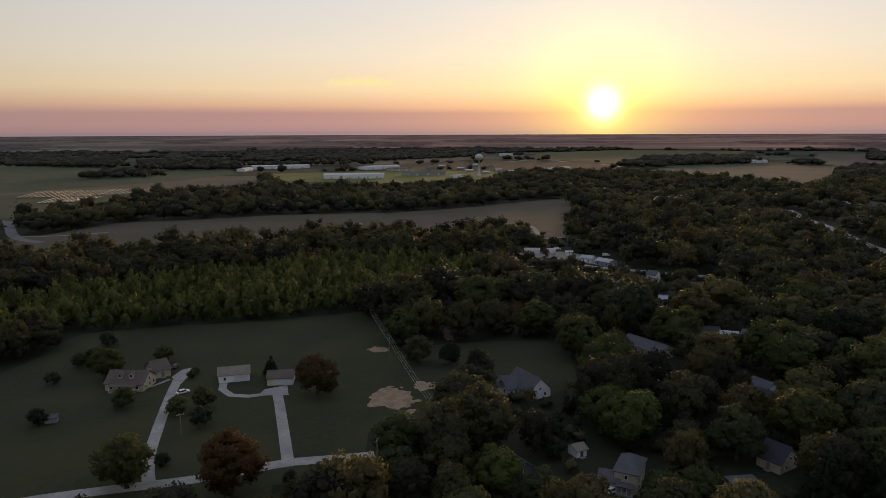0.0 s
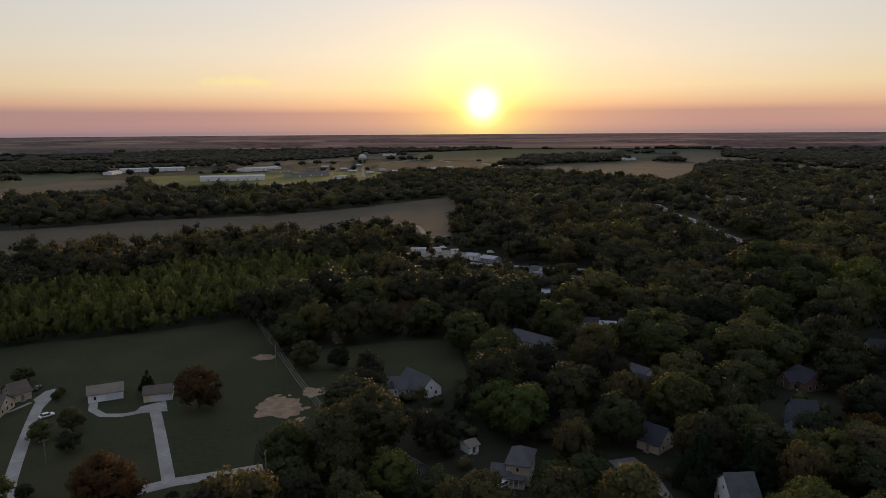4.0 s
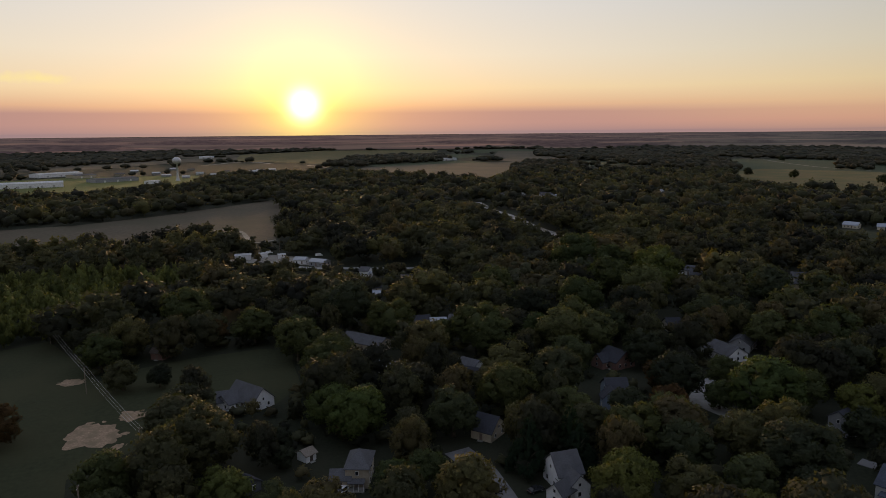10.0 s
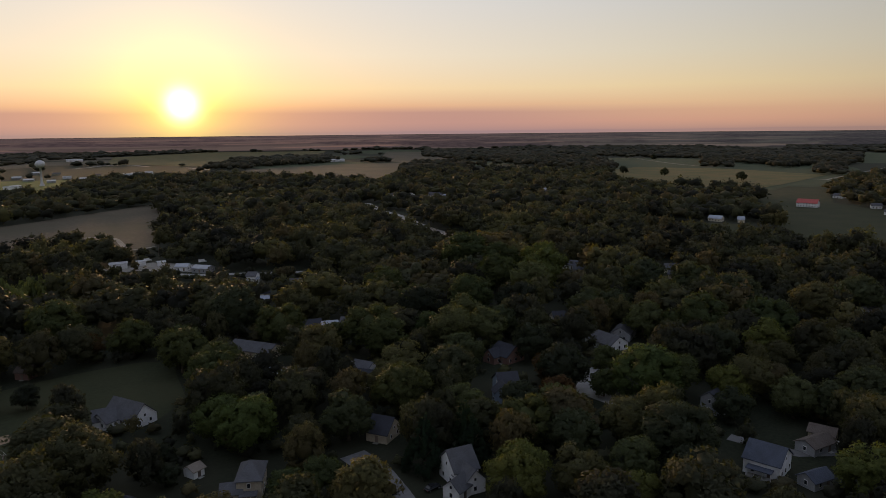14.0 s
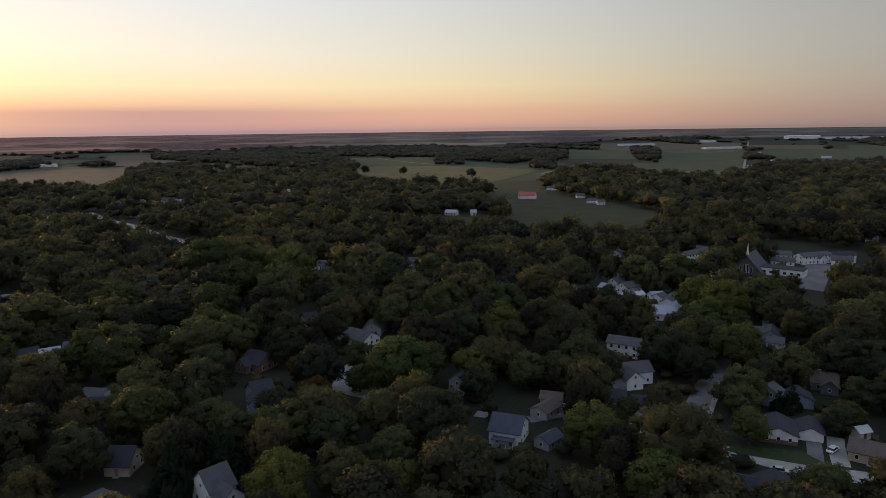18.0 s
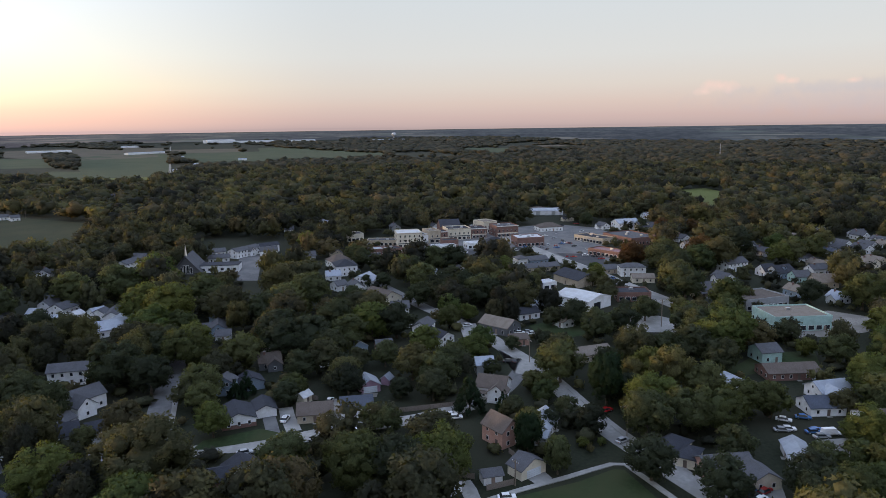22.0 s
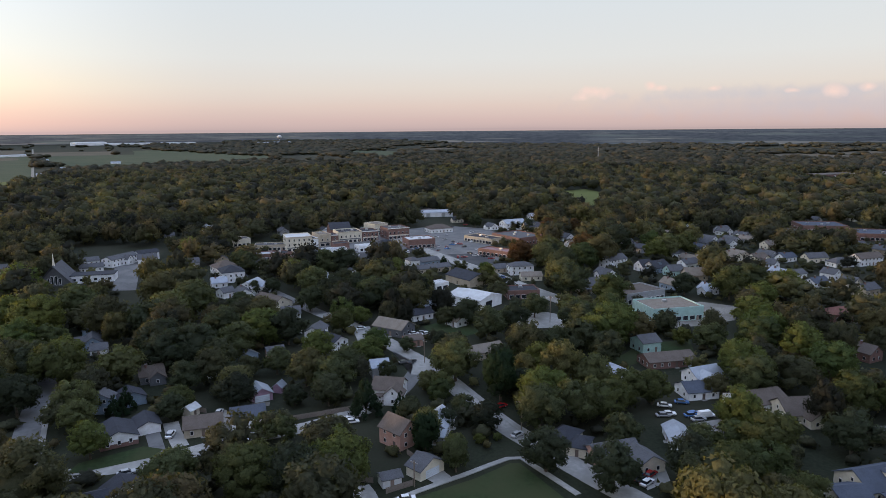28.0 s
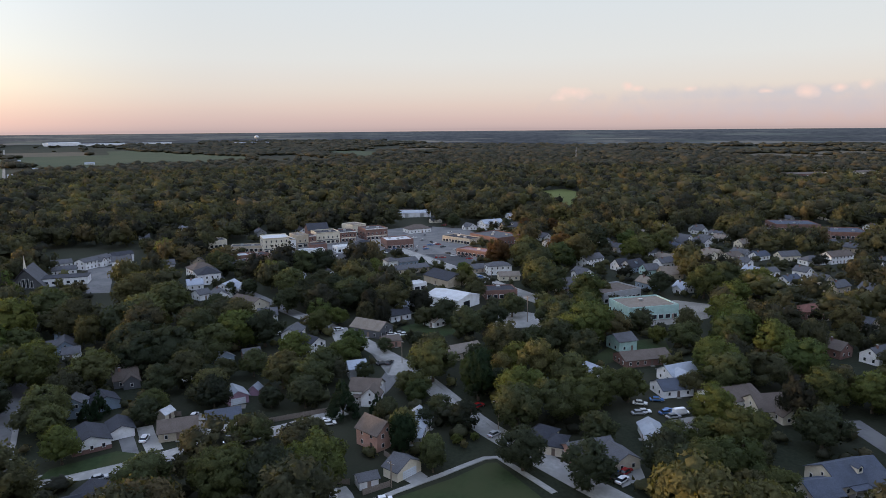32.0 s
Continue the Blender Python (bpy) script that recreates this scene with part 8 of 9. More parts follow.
tree(142.7, -129.1, 7.5, 15.0, "olive", "round")
tree(132.0, -108.5, 7.1, 14.2, "olive", "round")
tree(130.7, -116.3, 6.9, 13.9, "olive", "round")
tree(132.1, -100.0, 6.6, 13.3, "mixed", "round")
tree(236.0, -169.8, 3.9, 7.9, "yellow", "round")
tree(190.9, -161.4, 8.6, 17.1, "yellow", "round")
tree(184.5, -145.6, 4.1, 8.2, "mixed", "round")
tree(281.3, 31.3, 9.5, 18.9, "mixed", "round")
tree(271.7, 18.7, 9.1, 18.3, "mixed", "round")
tree(295.8, 9.1, 8.9, 17.8, "mixed", "round")
tree(205.6, -32.9, 4.7, 14.1, "conifer", "cone")
tree(199.4, -44.9, 3.6, 7.2, "mixed", "round")
tree(199.5, -2.6, 4.2, 8.4, "mixed", "round")
tree(245.5, 20.9, 5.9, 11.7, "mixed", "round")
tree(176.6, -59.6, 1.7, 3.3, "yellow", "round")
tree(210.8, -81.6, 5.1, 10.2, "mixed", "round")
tree(184.5, -64.9, 4.8, 9.7, "mixed", "round")
tree(258.1, -150.1, 9.0, 18.1, "olive", "round")
tree(253.5, -137.4, 8.8, 17.5, "mixed", "round")
tree(297.8, 73.5, 7.7, 15.3, "olive", "round")
tree(281.4, 64.8, 7.2, 14.5, "yellow", "round")
tree(330.5, 97.2, 10.2, 20.5, "yellow", "round")
tree(236.0, -111.9, 6.7, 13.3, "mixed", "round")
tree(519.5, 30.3, 7.7, 15.3, "yellow", "round")
tree(397.9, -186.5, 8.7, 17.4, "mixed", "round")
tree(363.6, -180.4, 10.1, 20.1, "mixed", "round")
tree(365.1, -132.1, 4.5, 9.0, "mixed", "round")
tree(203.2, -43.3, 2.9, 8.7, "conifer", "cone")
tree(215.7, -60.5, 4.3, 8.5, "olive", "round")
tree(219.1, -57.1, 3.9, 7.8, "mixed", "round")
tree(225.8, -68.8, 8.1, 16.2, "mixed", "round")
tree(195.7, -61.3, 4.0, 7.9, "mixed", "round")
tree(189.1, -53.5, 3.5, 6.9, "mixed", "round")
tree(178.8, -79.3, 7.9, 15.8, "mixed", "round")
tree(179.8, -92.2, 7.4, 14.9, "mixed", "round")
tree(200.6, -108.0, 7.5, 14.9, "mixed", "round")
tree(176.9, -65.2, 1.3, 2.7, "yellow", "round")
tree(230.8, 42.0, 2.6, 7.8, "conifer", "cone")
tree(219.7, 50.5, 5.4, 10.8, "mixed", "round")
tree(200.4, 79.5, 3.5, 7.1, "mixed", "round")
tree(176.4, 62.3, 8.1, 16.3, "mixed", "round")
tree(169.7, 21.5, 7.3, 14.6, "mixed", "round")
tree(220.8, 97.1, 7.7, 15.5, "mixed", "round")
tree(227.9, 22.6, 4.7, 9.4, "olive", "round")
tree(412.6, -31.1, 7.2, 14.3, "yellow", "round")
tree(420.6, -52.1, 8.7, 17.4, "mixed", "round")
tree(419.7, -62.9, 8.7, 17.5, "mixed", "round")
tree(373.2, -37.4, 8.4, 16.7, "mixed", "round")
tree(338.8, -46.1, 6.8, 13.6, "mixed", "round")
tree(354.1, -57.8, 7.4, 14.9, "mixed", "round")
tree(373.4, -71.5, 8.5, 17.0, "mixed", "round")
tree(331.8, -64.9, 8.2, 16.3, "mixed", "round")
tree(349.4, -88.1, 6.9, 13.8, "mixed", "round")
tree(339.9, -31.7, 6.5, 13.1, "mixed", "round")
tree(418.6, -125.4, 3.2, 9.7, "conifer", "cone")
tree(329.1, -126.2, 5.6, 11.2, "mixed", "round")
tree(289.3, -6.2, 8.7, 17.4, "yellow", "round")
tree(288.7, -16.6, 8.2, 16.5, "mixed", "round")
tree(339.4, 0.3, 6.5, 13.0, "mixed", "round")
tree(387.5, -16.6, 4.5, 9.0, "mixed", "round")
tree(316.7, -44.3, 6.1, 12.3, "yellow", "round")
tree(308.4, -51.4, 4.5, 8.9, "yellow", "round")
tree(265.6, -49.2, 5.3, 10.5, "yellow", "round")
tree(264.8, -26.1, 6.3, 12.6, "yellow", "round")
tree(240.7, -72.8, 6.9, 13.7, "mixed", "round")
tree(443.0, -6.6, 6.9, 13.8, "mixed", "round")
tree(276.7, -113.3, 6.5, 13.1, "mixed", "round")
tree(236.8, -123.7, 7.7, 15.4, "mixed", "round")
tree(251.0, -171.4, 5.1, 10.3, "mixed", "round")
tree(225.4, -128.8, 6.6, 13.3, "mixed", "round")
tree(223.5, -173.5, 6.2, 12.5, "mixed", "round")
tree(395.7, -274.0, 8.7, 17.5, "mixed", "round")
tree(432.9, -258.9, 10.8, 21.6, "mixed", "round")
tree(393.3, -223.6, 11.2, 22.4, "mixed", "round")
tree(393.3, -264.5, 7.8, 15.6, "yellow", "round")
tree(331.6, -262.1, 7.7, 15.4, "mixed", "round")
tree(304.5, -251.9, 7.9, 15.8, "olive", "round")
tree(299.1, -260.2, 8.6, 17.1, "mixed", "round")
tree(138.9, -153.0, 6.9, 13.8, "mixed", "round")
tree(139.5, -102.6, 6.9, 13.7, "mixed", "round")
tree(152.3, -187.9, 7.1, 14.2, "yellow", "round")
tree(201.3, -197.1, 8.1, 16.2, "yellow", "round")
tree(223.9, -198.7, 8.6, 17.1, "yellow", "round")
tree(182.3, -191.1, 8.1, 16.2, "yellow", "round")
for x, y in ((1098.5, 1015.6), (1092.1, 905.5), (1087.7, 737.0), (1659.8, 1418.0)):
    tree(x, y, 9.0, 17.0)
tree(245.2, 358.8, 14.9, 29.8, "olive", "round")
tree(254.3, 331.2, 12.3, 24.6, "olive", "round")
tree(272.4, 315.9, 13.0, 25.9, "yellow", "round")
tree(226.3, 326.8, 9.8, 19.6, "mixed", "round")
tree(233.8, 280.4, 12.0, 24.0, "mixed", "round")
tree(190.0, 273.0, 11.5, 23.0, "olive", "round")
tree(173.5, 255.8, 8.7, 17.4, "mixed", "round")
tree(204.9, 255.8, 10.3, 20.6, "mixed", "round")
tree(242.1, 228.8, 8.3, 16.5, "mixed", "round")
tree(230.7, 201.2, 8.6, 17.3, "mixed", "round")
tree(244.5, 184.5, 11.7, 23.4, "olive", "round")
tree(265.9, 220.1, 10.3, 20.5, "mixed", "round")
tree(266.2, 165.9, 10.9, 21.8, "olive", "round")
tree(307.9, 170.9, 11.0, 22.1, "mixed", "round")
tree(295.7, 200.5, 11.2, 22.4, "mixed", "round")
tree(221.2, 159.6, 9.6, 19.2, "mixed", "round")
tree(187.6, 149.3, 8.1, 16.2, "olive", "round")
tree(182.6, 175.1, 6.4, 12.8, "olive", "round")
tree(172.3, 206.0, 7.7, 15.3, "mixed", "round")
tree(164.1, 227.5, 9.8, 19.6, "mixed", "round")
tree(151.9, 231.3, 10.6, 21.2, "mixed", "round")
tree(205.0, 134.0, 8.3, 16.6, "mixed", "round")
tree(184.5, 125.6, 5.7, 11.5, "mixed", "round")
tree(126.8, 196.0, 9.1, 18.2, "mixed", "round")
tree(133.3, 165.7, 6.6, 13.1, "mixed", "round")
tree(127.7, 134.7, 7.5, 14.9, "mixed", "round")
tree(148.0, 164.8, 5.7, 11.4, "rust", "round")
tree(146.5, 133.0, 7.9, 15.7, "mixed", "round")
tree(147.0, 115.7, 10.4, 20.8, "mixed", "round")
tree(130.4, 115.9, 6.8, 13.6, "mixed", "round")
tree(114.6, 119.3, 7.1, 14.2, "mixed", "round")
tree(117.2, 173.6, 6.5, 13.0, "mixed", "round")
tree(138.4, 105.2, 6.8, 13.5, "mixed", "round")
tree(253.3, 253.2, 8.9, 17.7, "mixed", "round")
tree(299.9, 228.4, 11.2, 22.3, "mixed", "round")
tree(301.3, 264.0, 9.9, 19.7, "mixed", "round")
tree(267.1, 134.9, 7.5, 15.0, "mixed", "round")
tree(208.6, 108.6, 6.8, 13.6, "mixed", "round")
tree(262.0, 63.7, 9.1, 18.1, "olive", "round")
tree(275.4, 3.2, 7.9, 15.8, "mixed", "round")
tree(244.7, 6.1, 5.0, 10.0, "mixed", "round")
tree(253.5, -9.5, 5.2, 10.4, "mixed", "round")
tree(295.3, 84.3, 9.2, 18.4, "yellow", "round")
tree(350.8, 73.1, 10.1, 20.1, "mixed", "round")
tree(343.6, 21.5, 10.3, 20.6, "mixed", "round")
tree(313.1, 135.4, 7.4, 14.7, "mixed", "round")
tree(314.6, 38.3, 9.0, 18.0, "mixed", "round")
tree(341.9, 167.9, 10.7, 21.3, "mixed", "round")
tree(373.2, 142.9, 9.9, 19.7, "mixed", "round")
tree(375.2, 119.7, 11.0, 22.0, "mixed", "round")
tree(-17.7, 288.8, 7.7, 15.5, "olive", "round")
tree(15.4, 329.9, 11.5, 23.0, "olive", "round")
tree(57.8, 284.6, 7.8, 15.5, "olive", "round")
tree(62.1, 245.2, 9.0, 17.9, "olive", "round")
tree(11.1, 186.7, 9.6, 20.5, "mixed", "round")
tree(49.8, 199.3, 8.2, 16.3, "yellow", "round")
tree(60.0, 203.2, 6.6, 13.2, "mixed", "round")
tree(31.0, 191.6, 4.1, 8.2, "mixed", "round")
tree(96.2, 278.8, 10.3, 20.7, "olive", "round")
tree(125.2, 239.9, 9.5, 19.1, "olive", "round")
tree(114.8, 263.6, 6.3, 12.5, "olive", "round")
tree(166.6, 286.8, 8.8, 17.6, "olive", "round")
tree(149.5, 245.7, 7.7, 15.4, "olive", "round")
tree(143.9, 212.6, 7.8, 15.6, "mixed", "round")
tree(137.9, 154.7, 7.2, 14.4, "mixed", "round")
tree(70.2, 370.5, 9.3, 18.7, "mixed", "round")
tree(230.7, 304.9, 11.3, 22.7, "olive", "round")
tree(263.7, 303.7, 11.9, 23.8, "yellow", "round")
tree(167.4, 320.3, 10.7, 21.5, "olive", "round")
tree(287.4, 250.4, 11.3, 22.7, "mixed", "round")
tree(224.3, 229.3, 9.1, 18.2, "mixed", "round")
tree(324.8, 83.9, 11.0, 22.1, "yellow", "round")
tree(400.5, 108.4, 11.5, 23.1, "yellow", "round")
tree(270.6, 73.0, 7.9, 15.9, "mixed", "round")
tree(268.3, 29.3, 8.1, 16.3, "mixed", "round")
tree(257.4, 43.2, 7.9, 15.8, "mixed", "round")
tree(326.8, 31.0, 9.8, 19.5, "mixed", "round")
tree(368.1, 38.8, 10.3, 20.7, "mixed", "round")
tree(263.6, 10.6, 6.7, 13.3, "mixed", "round")
tree(271.5, -240.7, 7.3, 14.5, "yellow", "round")
tree(244.0, -211.6, 8.1, 16.3, "yellow", "round")
tree(214.0, -188.0, 8.7, 17.4, "olive", "round")
tree(291.3, -238.7, 8.8, 17.5, "olive", "round")
tree(283.1, -266.8, 8.4, 16.8, "yellow", "round")
tree(240.9, -139.8, 10.3, 20.7, "yellow", "round")
tree(263.0, -136.6, 7.5, 14.9, "mixed", "round")
tree(320.8, -164.2, 9.6, 19.1, "mixed", "round")
tree(308.8, -224.6, 6.3, 12.7, "mixed", "round")
tree(411.2, -286.0, 8.2, 16.5, "mixed", "round")
tree(406.9, -296.6, 8.3, 16.6, "olive", "round")
tree(429.4, -284.6, 7.6, 15.2, "yellow", "round")
tree(410.1, -194.9, 9.7, 19.4, "mixed", "round")
tree(385.9, -206.4, 9.4, 18.8, "olive", "round")
tree(376.9, -138.7, 5.3, 10.6, "yellow", "round")
tree(179.8, -101.3, 7.6, 15.1, "olive", "round")
tree(118.5, -118.0, 5.5, 11.0, "olive", "round")
tree(149.0, -123.3, 5.2, 10.3, "olive", "round")
tree(181.0, -156.6, 7.8, 15.6, "mixed", "round")
tree(159.6, -176.2, 7.4, 14.8, "olive", "round")
tree(233.1, 38.7, 3.2, 9.6, "conifer", "cone")
tree(221.8, 24.7, 4.6, 9.2, "mixed", "round")
tree(226.2, 4.6, 5.8, 11.6, "mixed", "round")
tree(158.7, -8.1, 8.6, 17.1, "mixed", "round")
tree(209.5, -58.4, 4.1, 8.3, "olive", "round")
tree(229.3, -26.6, 6.7, 13.4, "mixed", "round")
tree(237.6, -18.2, 6.9, 13.8, "mixed", "round")
tree(253.2, -43.0, 5.7, 11.3, "yellow", "round")
tree(240.1, -32.3, 6.6, 13.2, "mixed", "round")
tree(234.3, 5.0, 6.0, 12.0, "mixed", "round")
tree(300.6, -41.4, 5.6, 11.2, "olive", "round")
tree(223.8, -85.2, 5.3, 13.8, "mixed", "column")
tree(204.4, -46.8, 2.9, 5.8, "mixed", "round")
tree(181.1, -45.6, 4.6, 12.0, "mixed", "column")
tree(168.3, -49.7, 3.5, 9.0, "mixed", "column")
tree(220.0, -98.9, 6.6, 13.2, "yellow", "round")
tree(205.5, -85.8, 5.0, 10.0, "mixed", "round")
tree(291.6, -96.2, 6.7, 13.4, "mixed", "round")
tree(268.8, -98.3, 7.2, 14.4, "mixed", "round")
tree(293.6, -130.7, 5.9, 11.8, "mixed", "round")
tree(301.1, -175.8, 8.7, 17.4, "olive", "round")
tree(273.4, -140.7, 7.2, 14.4, "mixed", "round")
tree(349.3, -75.9, 7.7, 15.4, "mixed", "round")
tree(341.5, -62.4, 7.5, 15.0, "mixed", "round")
tree(351.3, -44.1, 8.2, 16.4, "mixed", "round")
tree(412.6, -92.7, 5.6, 11.1, "yellow", "round")
tree(404.9, -35.7, 7.4, 14.7, "mixed", "round")
tree(194.7, -6.4, 4.4, 8.9, "mixed", "round")
tree(217.9, -23.1, 5.7, 11.3, "mixed", "round")
tree(221.7, -12.7, 3.8, 7.6, "mixed", "round")
tree(253.4, 0.1, 4.3, 8.6, "mixed", "round")
tree(236.9, -46.8, 3.3, 6.6, "mixed", "round")
tree(264.0, -61.1, 3.2, 6.4, "mixed", "round")
tree(265.0, -75.6, 3.7, 7.5, "mixed", "round")
tree(252.4, -106.4, 4.2, 8.4, "mixed", "round")
tree(284.7, -113.8, 4.6, 9.3, "mixed", "round")
tree(294.2, -87.4, 4.6, 9.3, "mixed", "round")

tree(410.8, -175.1, 8.1, 17.8, "rust", "round")
tree(401.7, -191.7, 7.0, 15.3, "mixed", "round")
tree(340.0, -168.3, 8.5, 18.6, "mixed", "round")
tree(411.1, -221.2, 9.2, 20.3, "rust", "round")
tree(390.5, -142.8, 4.1, 9.1, "yellow", "round")
tree(353.1, -134.2, 4.4, 9.6, "mixed", "round")
tree(363.2, -97.6, 4.7, 10.3, "mixed", "round")
tree(588.3, -208.3, 6.1, 13.5, "mixed", "round")
tree(487.0, -303.7, 6.1, 13.4, "olive", "round")
tree(434.4, -285.8, 5.1, 11.3, "olive", "round")
tree(417.0, -301.1, 5.9, 13.0, "mixed", "round")
tree(363.4, -67.7, 5.2, 11.4, "mixed", "round")
tree(386.0, -56.3, 5.5, 12.0, "mixed", "round")
tree(401.1, -90.2, 5.8, 12.7, "yellow", "round")
tree(392.9, -41.5, 5.2, 11.5, "olive", "round")
tree(430.2, -37.6, 5.7, 12.5, "olive", "round")
tree(412.0, -70.8, 5.2, 11.3, "mixed", "round")
tree(360.9, -74.9, 5.2, 11.4, "mixed", "round")
tree(348.7, -41.5, 5.8, 12.8, "mixed", "round")
tree(458.6, -1.9, 6.4, 14.0, "mixed", "round")
tree(445.7, -20.7, 3.7, 8.1, "mixed", "round")
tree(385.7, -7.3, 3.8, 8.4, "mixed", "round")
tree(313.4, -192.6, 4.3, 9.4, "mixed", "round")
tree(278.1, -147.7, 6.3, 13.9, "mixed", "round")
tree(269.9, -157.1, 7.3, 16.1, "olive", "round")
tree(528.2, -277.4, 5.9, 12.9, "rust", "round")
tree(528.7, -310.4, 6.5, 14.3, "olive", "round")
tree(423.3, -130.0, 1.8, 4.8, "conifer", "cone")
tree(529.9, -251.7, 6.7, 14.8, "rust", "round")
tree(556.4, -245.6, 5.0, 10.9, "mixed", "round")

# ---- ground ----
def build_ground():
    radii = [0, 60, 150, 300, 600, 1000, 1500, 2000, 2200, 2400, 2600, 2800, 3000, 3200, 3400, 3600, 3800, 4000, 4200, 4400, 4600, 4800, 4960]
    n = 120
    vs, fs = [(0, 0, 0)], []
    for r in radii[1:]:
        for k in range(n):
            a = 2 * math.pi * k / n
            vs.append((r * math.cos(a), r * math.sin(a), ground_z(r)))
    for k in range(n):
        fs.append((0, 1 + k, 1 + (k + 1) % n))
    for i in range(len(radii) - 2):
        b = 1 + i * n
        for k in range(n):
            fs.append((b + k, b + n + k, b + n + (k + 1) % n, b + (k + 1) % n))
    tagged(new("ground", mesh_from("ground", vs, fs, GRASS)), "grassy level land that reaches the horizon", "ground", kind="structure")


build_ground()


def ring_r(az):
    """Distance of the painted haze backdrop; it lies further off beyond the works and the water tower in the east."""
    return 3300 + 620 * max(0.0, 1 - max(0.0, abs(az - 86) - 16) / 10)


def haze_ring():
    """The last miles of land before the horizon: a plain glowing backdrop far behind everything, with the evening haze
    painted into its emission.
    """
    m = bpy.data.materials.new("painted_far_haze")
    m.use_nodes = True
    N, L = m.node_tree.nodes, m.node_tree.links
    N.clear()
    geo = N.new("ShaderNodeNewGeometry")

    def vec(op, a, b):
        n = N.new("ShaderNodeVectorMath")
        n.operation = op
        L.new(a, n.inputs[0])
        if isinstance(b, (int, float)):
            n.inputs[3].default_value = b
        elif isinstance(b, tuple) or isinstance(b, Vector):
            n.inputs[1].default_value = b
        else:
            L.new(b, n.inputs[3 if op == "SCALE" else 1])
        return n.outputs["Value" if op in ("DOT_PRODUCT", "LENGTH") else 0]

    def calc(op, a, b, clamp=False):
        n = N.new("ShaderNodeMath")
        n.operation, n.use_clamp = op, clamp
        for i, v in enumerate((a, b)):
            if isinstance(v, (int, float)):
                n.inputs[i].default_value = v
            else:
                L.new(v, n.inputs[i])
        return n.outputs[0]

    def blend(f, a, b, mode="MIX"):
        n = N.new("ShaderNodeMix")
        n.data_type, n.blend_type, n.clamp_factor = "RGBA", mode, True
        if isinstance(f, (int, float)):
            n.inputs[0].default_value = f
        else:
            L.new(f, n.inputs[0])
        for sck, v in ((n.inputs[6], a), (n.inputs[7], b)):
            if isinstance(v, tuple):
                sck.default_value = (*v, 1)
            else:
                L.new(v, sck)
        return n.outputs[2]
    # the level land that each point of the backdrop stands for: fields in blocks, woods and tree rows between them
    sep = N.new("ShaderNodeSeparateXYZ")
    L.new(geo.outputs["Position"], sep.inputs[0])
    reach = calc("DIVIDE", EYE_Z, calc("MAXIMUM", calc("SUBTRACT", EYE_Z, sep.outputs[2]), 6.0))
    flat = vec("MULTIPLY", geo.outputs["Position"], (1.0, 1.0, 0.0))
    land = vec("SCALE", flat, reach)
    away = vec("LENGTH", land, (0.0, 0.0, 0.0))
    turned = N.new("ShaderNodeMapping")
    turned.inputs["Rotation"].default_value, turned.inputs["Scale"].default_value = (0, 0, radians(-8)), (1 / 620, 1 / 430, 1)
    L.new(land, turned.inputs[0])
    plots = N.new("ShaderNodeTexVoronoi")
    plots.voronoi_dimensions, plots.distance = "2D", "CHEBYCHEV"
    plots.inputs["Scale"].default_value, plots.inputs["Randomness"].default_value = 1.0, 0.55
    L.new(turned.outputs[0], plots.inputs["Vector"])
    crop = ramp(N, [(0.0, (0.62, 0.68, 0.62)), (0.25, (0.88, 0.94, 0.82)), (0.5, (1.2, 1.1, 0.96)), (0.7, (0.8, 0.82, 0.8)), (0.85, (1.55, 1.35, 1.12))], "CONSTANT")
    hue = N.new("ShaderNodeSeparateColor")
    L.new(plots.outputs["Color"], hue.inputs[0])
    L.new(hue.outputs[0], crop.inputs[0])
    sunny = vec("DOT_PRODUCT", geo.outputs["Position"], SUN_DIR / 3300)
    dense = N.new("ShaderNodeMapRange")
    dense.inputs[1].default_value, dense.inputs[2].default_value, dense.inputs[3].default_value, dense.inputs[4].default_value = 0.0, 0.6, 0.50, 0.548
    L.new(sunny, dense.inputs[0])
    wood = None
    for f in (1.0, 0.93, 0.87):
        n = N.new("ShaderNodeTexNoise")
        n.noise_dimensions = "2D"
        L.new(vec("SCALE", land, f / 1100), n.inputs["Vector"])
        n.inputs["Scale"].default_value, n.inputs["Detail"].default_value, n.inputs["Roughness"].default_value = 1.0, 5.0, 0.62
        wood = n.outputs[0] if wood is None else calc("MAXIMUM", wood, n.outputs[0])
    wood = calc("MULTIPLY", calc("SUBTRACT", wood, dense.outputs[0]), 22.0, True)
    grain = N.new("ShaderNodeTexNoise")
    L.new(vec("MULTIPLY", geo.outputs["Position"], (0.03, 0.03, 0.35)), grain.inputs["Vector"])
    grain.inputs["Scale"].default_value, grain.inputs["Detail"].default_value = 1.0, 4.0
    leafy = ramp(N, [(0.36, (0.28, 0.31, 0.35)), (0.64, (0.62, 0.62, 0.64))])
    L.new(grain.outputs[0], leafy.inputs[0])
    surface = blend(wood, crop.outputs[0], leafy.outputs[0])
    # haze painted in by distance: field and wood colours fade to one pale tone
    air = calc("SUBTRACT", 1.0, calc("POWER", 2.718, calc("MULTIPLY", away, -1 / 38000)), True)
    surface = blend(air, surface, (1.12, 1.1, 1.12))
    # the sun's glow in the haze, painted as a brighter, redder tint towards it
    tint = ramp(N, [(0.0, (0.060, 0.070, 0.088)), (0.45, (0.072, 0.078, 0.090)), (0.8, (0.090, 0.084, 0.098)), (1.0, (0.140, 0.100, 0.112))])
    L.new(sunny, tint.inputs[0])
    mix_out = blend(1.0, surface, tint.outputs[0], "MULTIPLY")
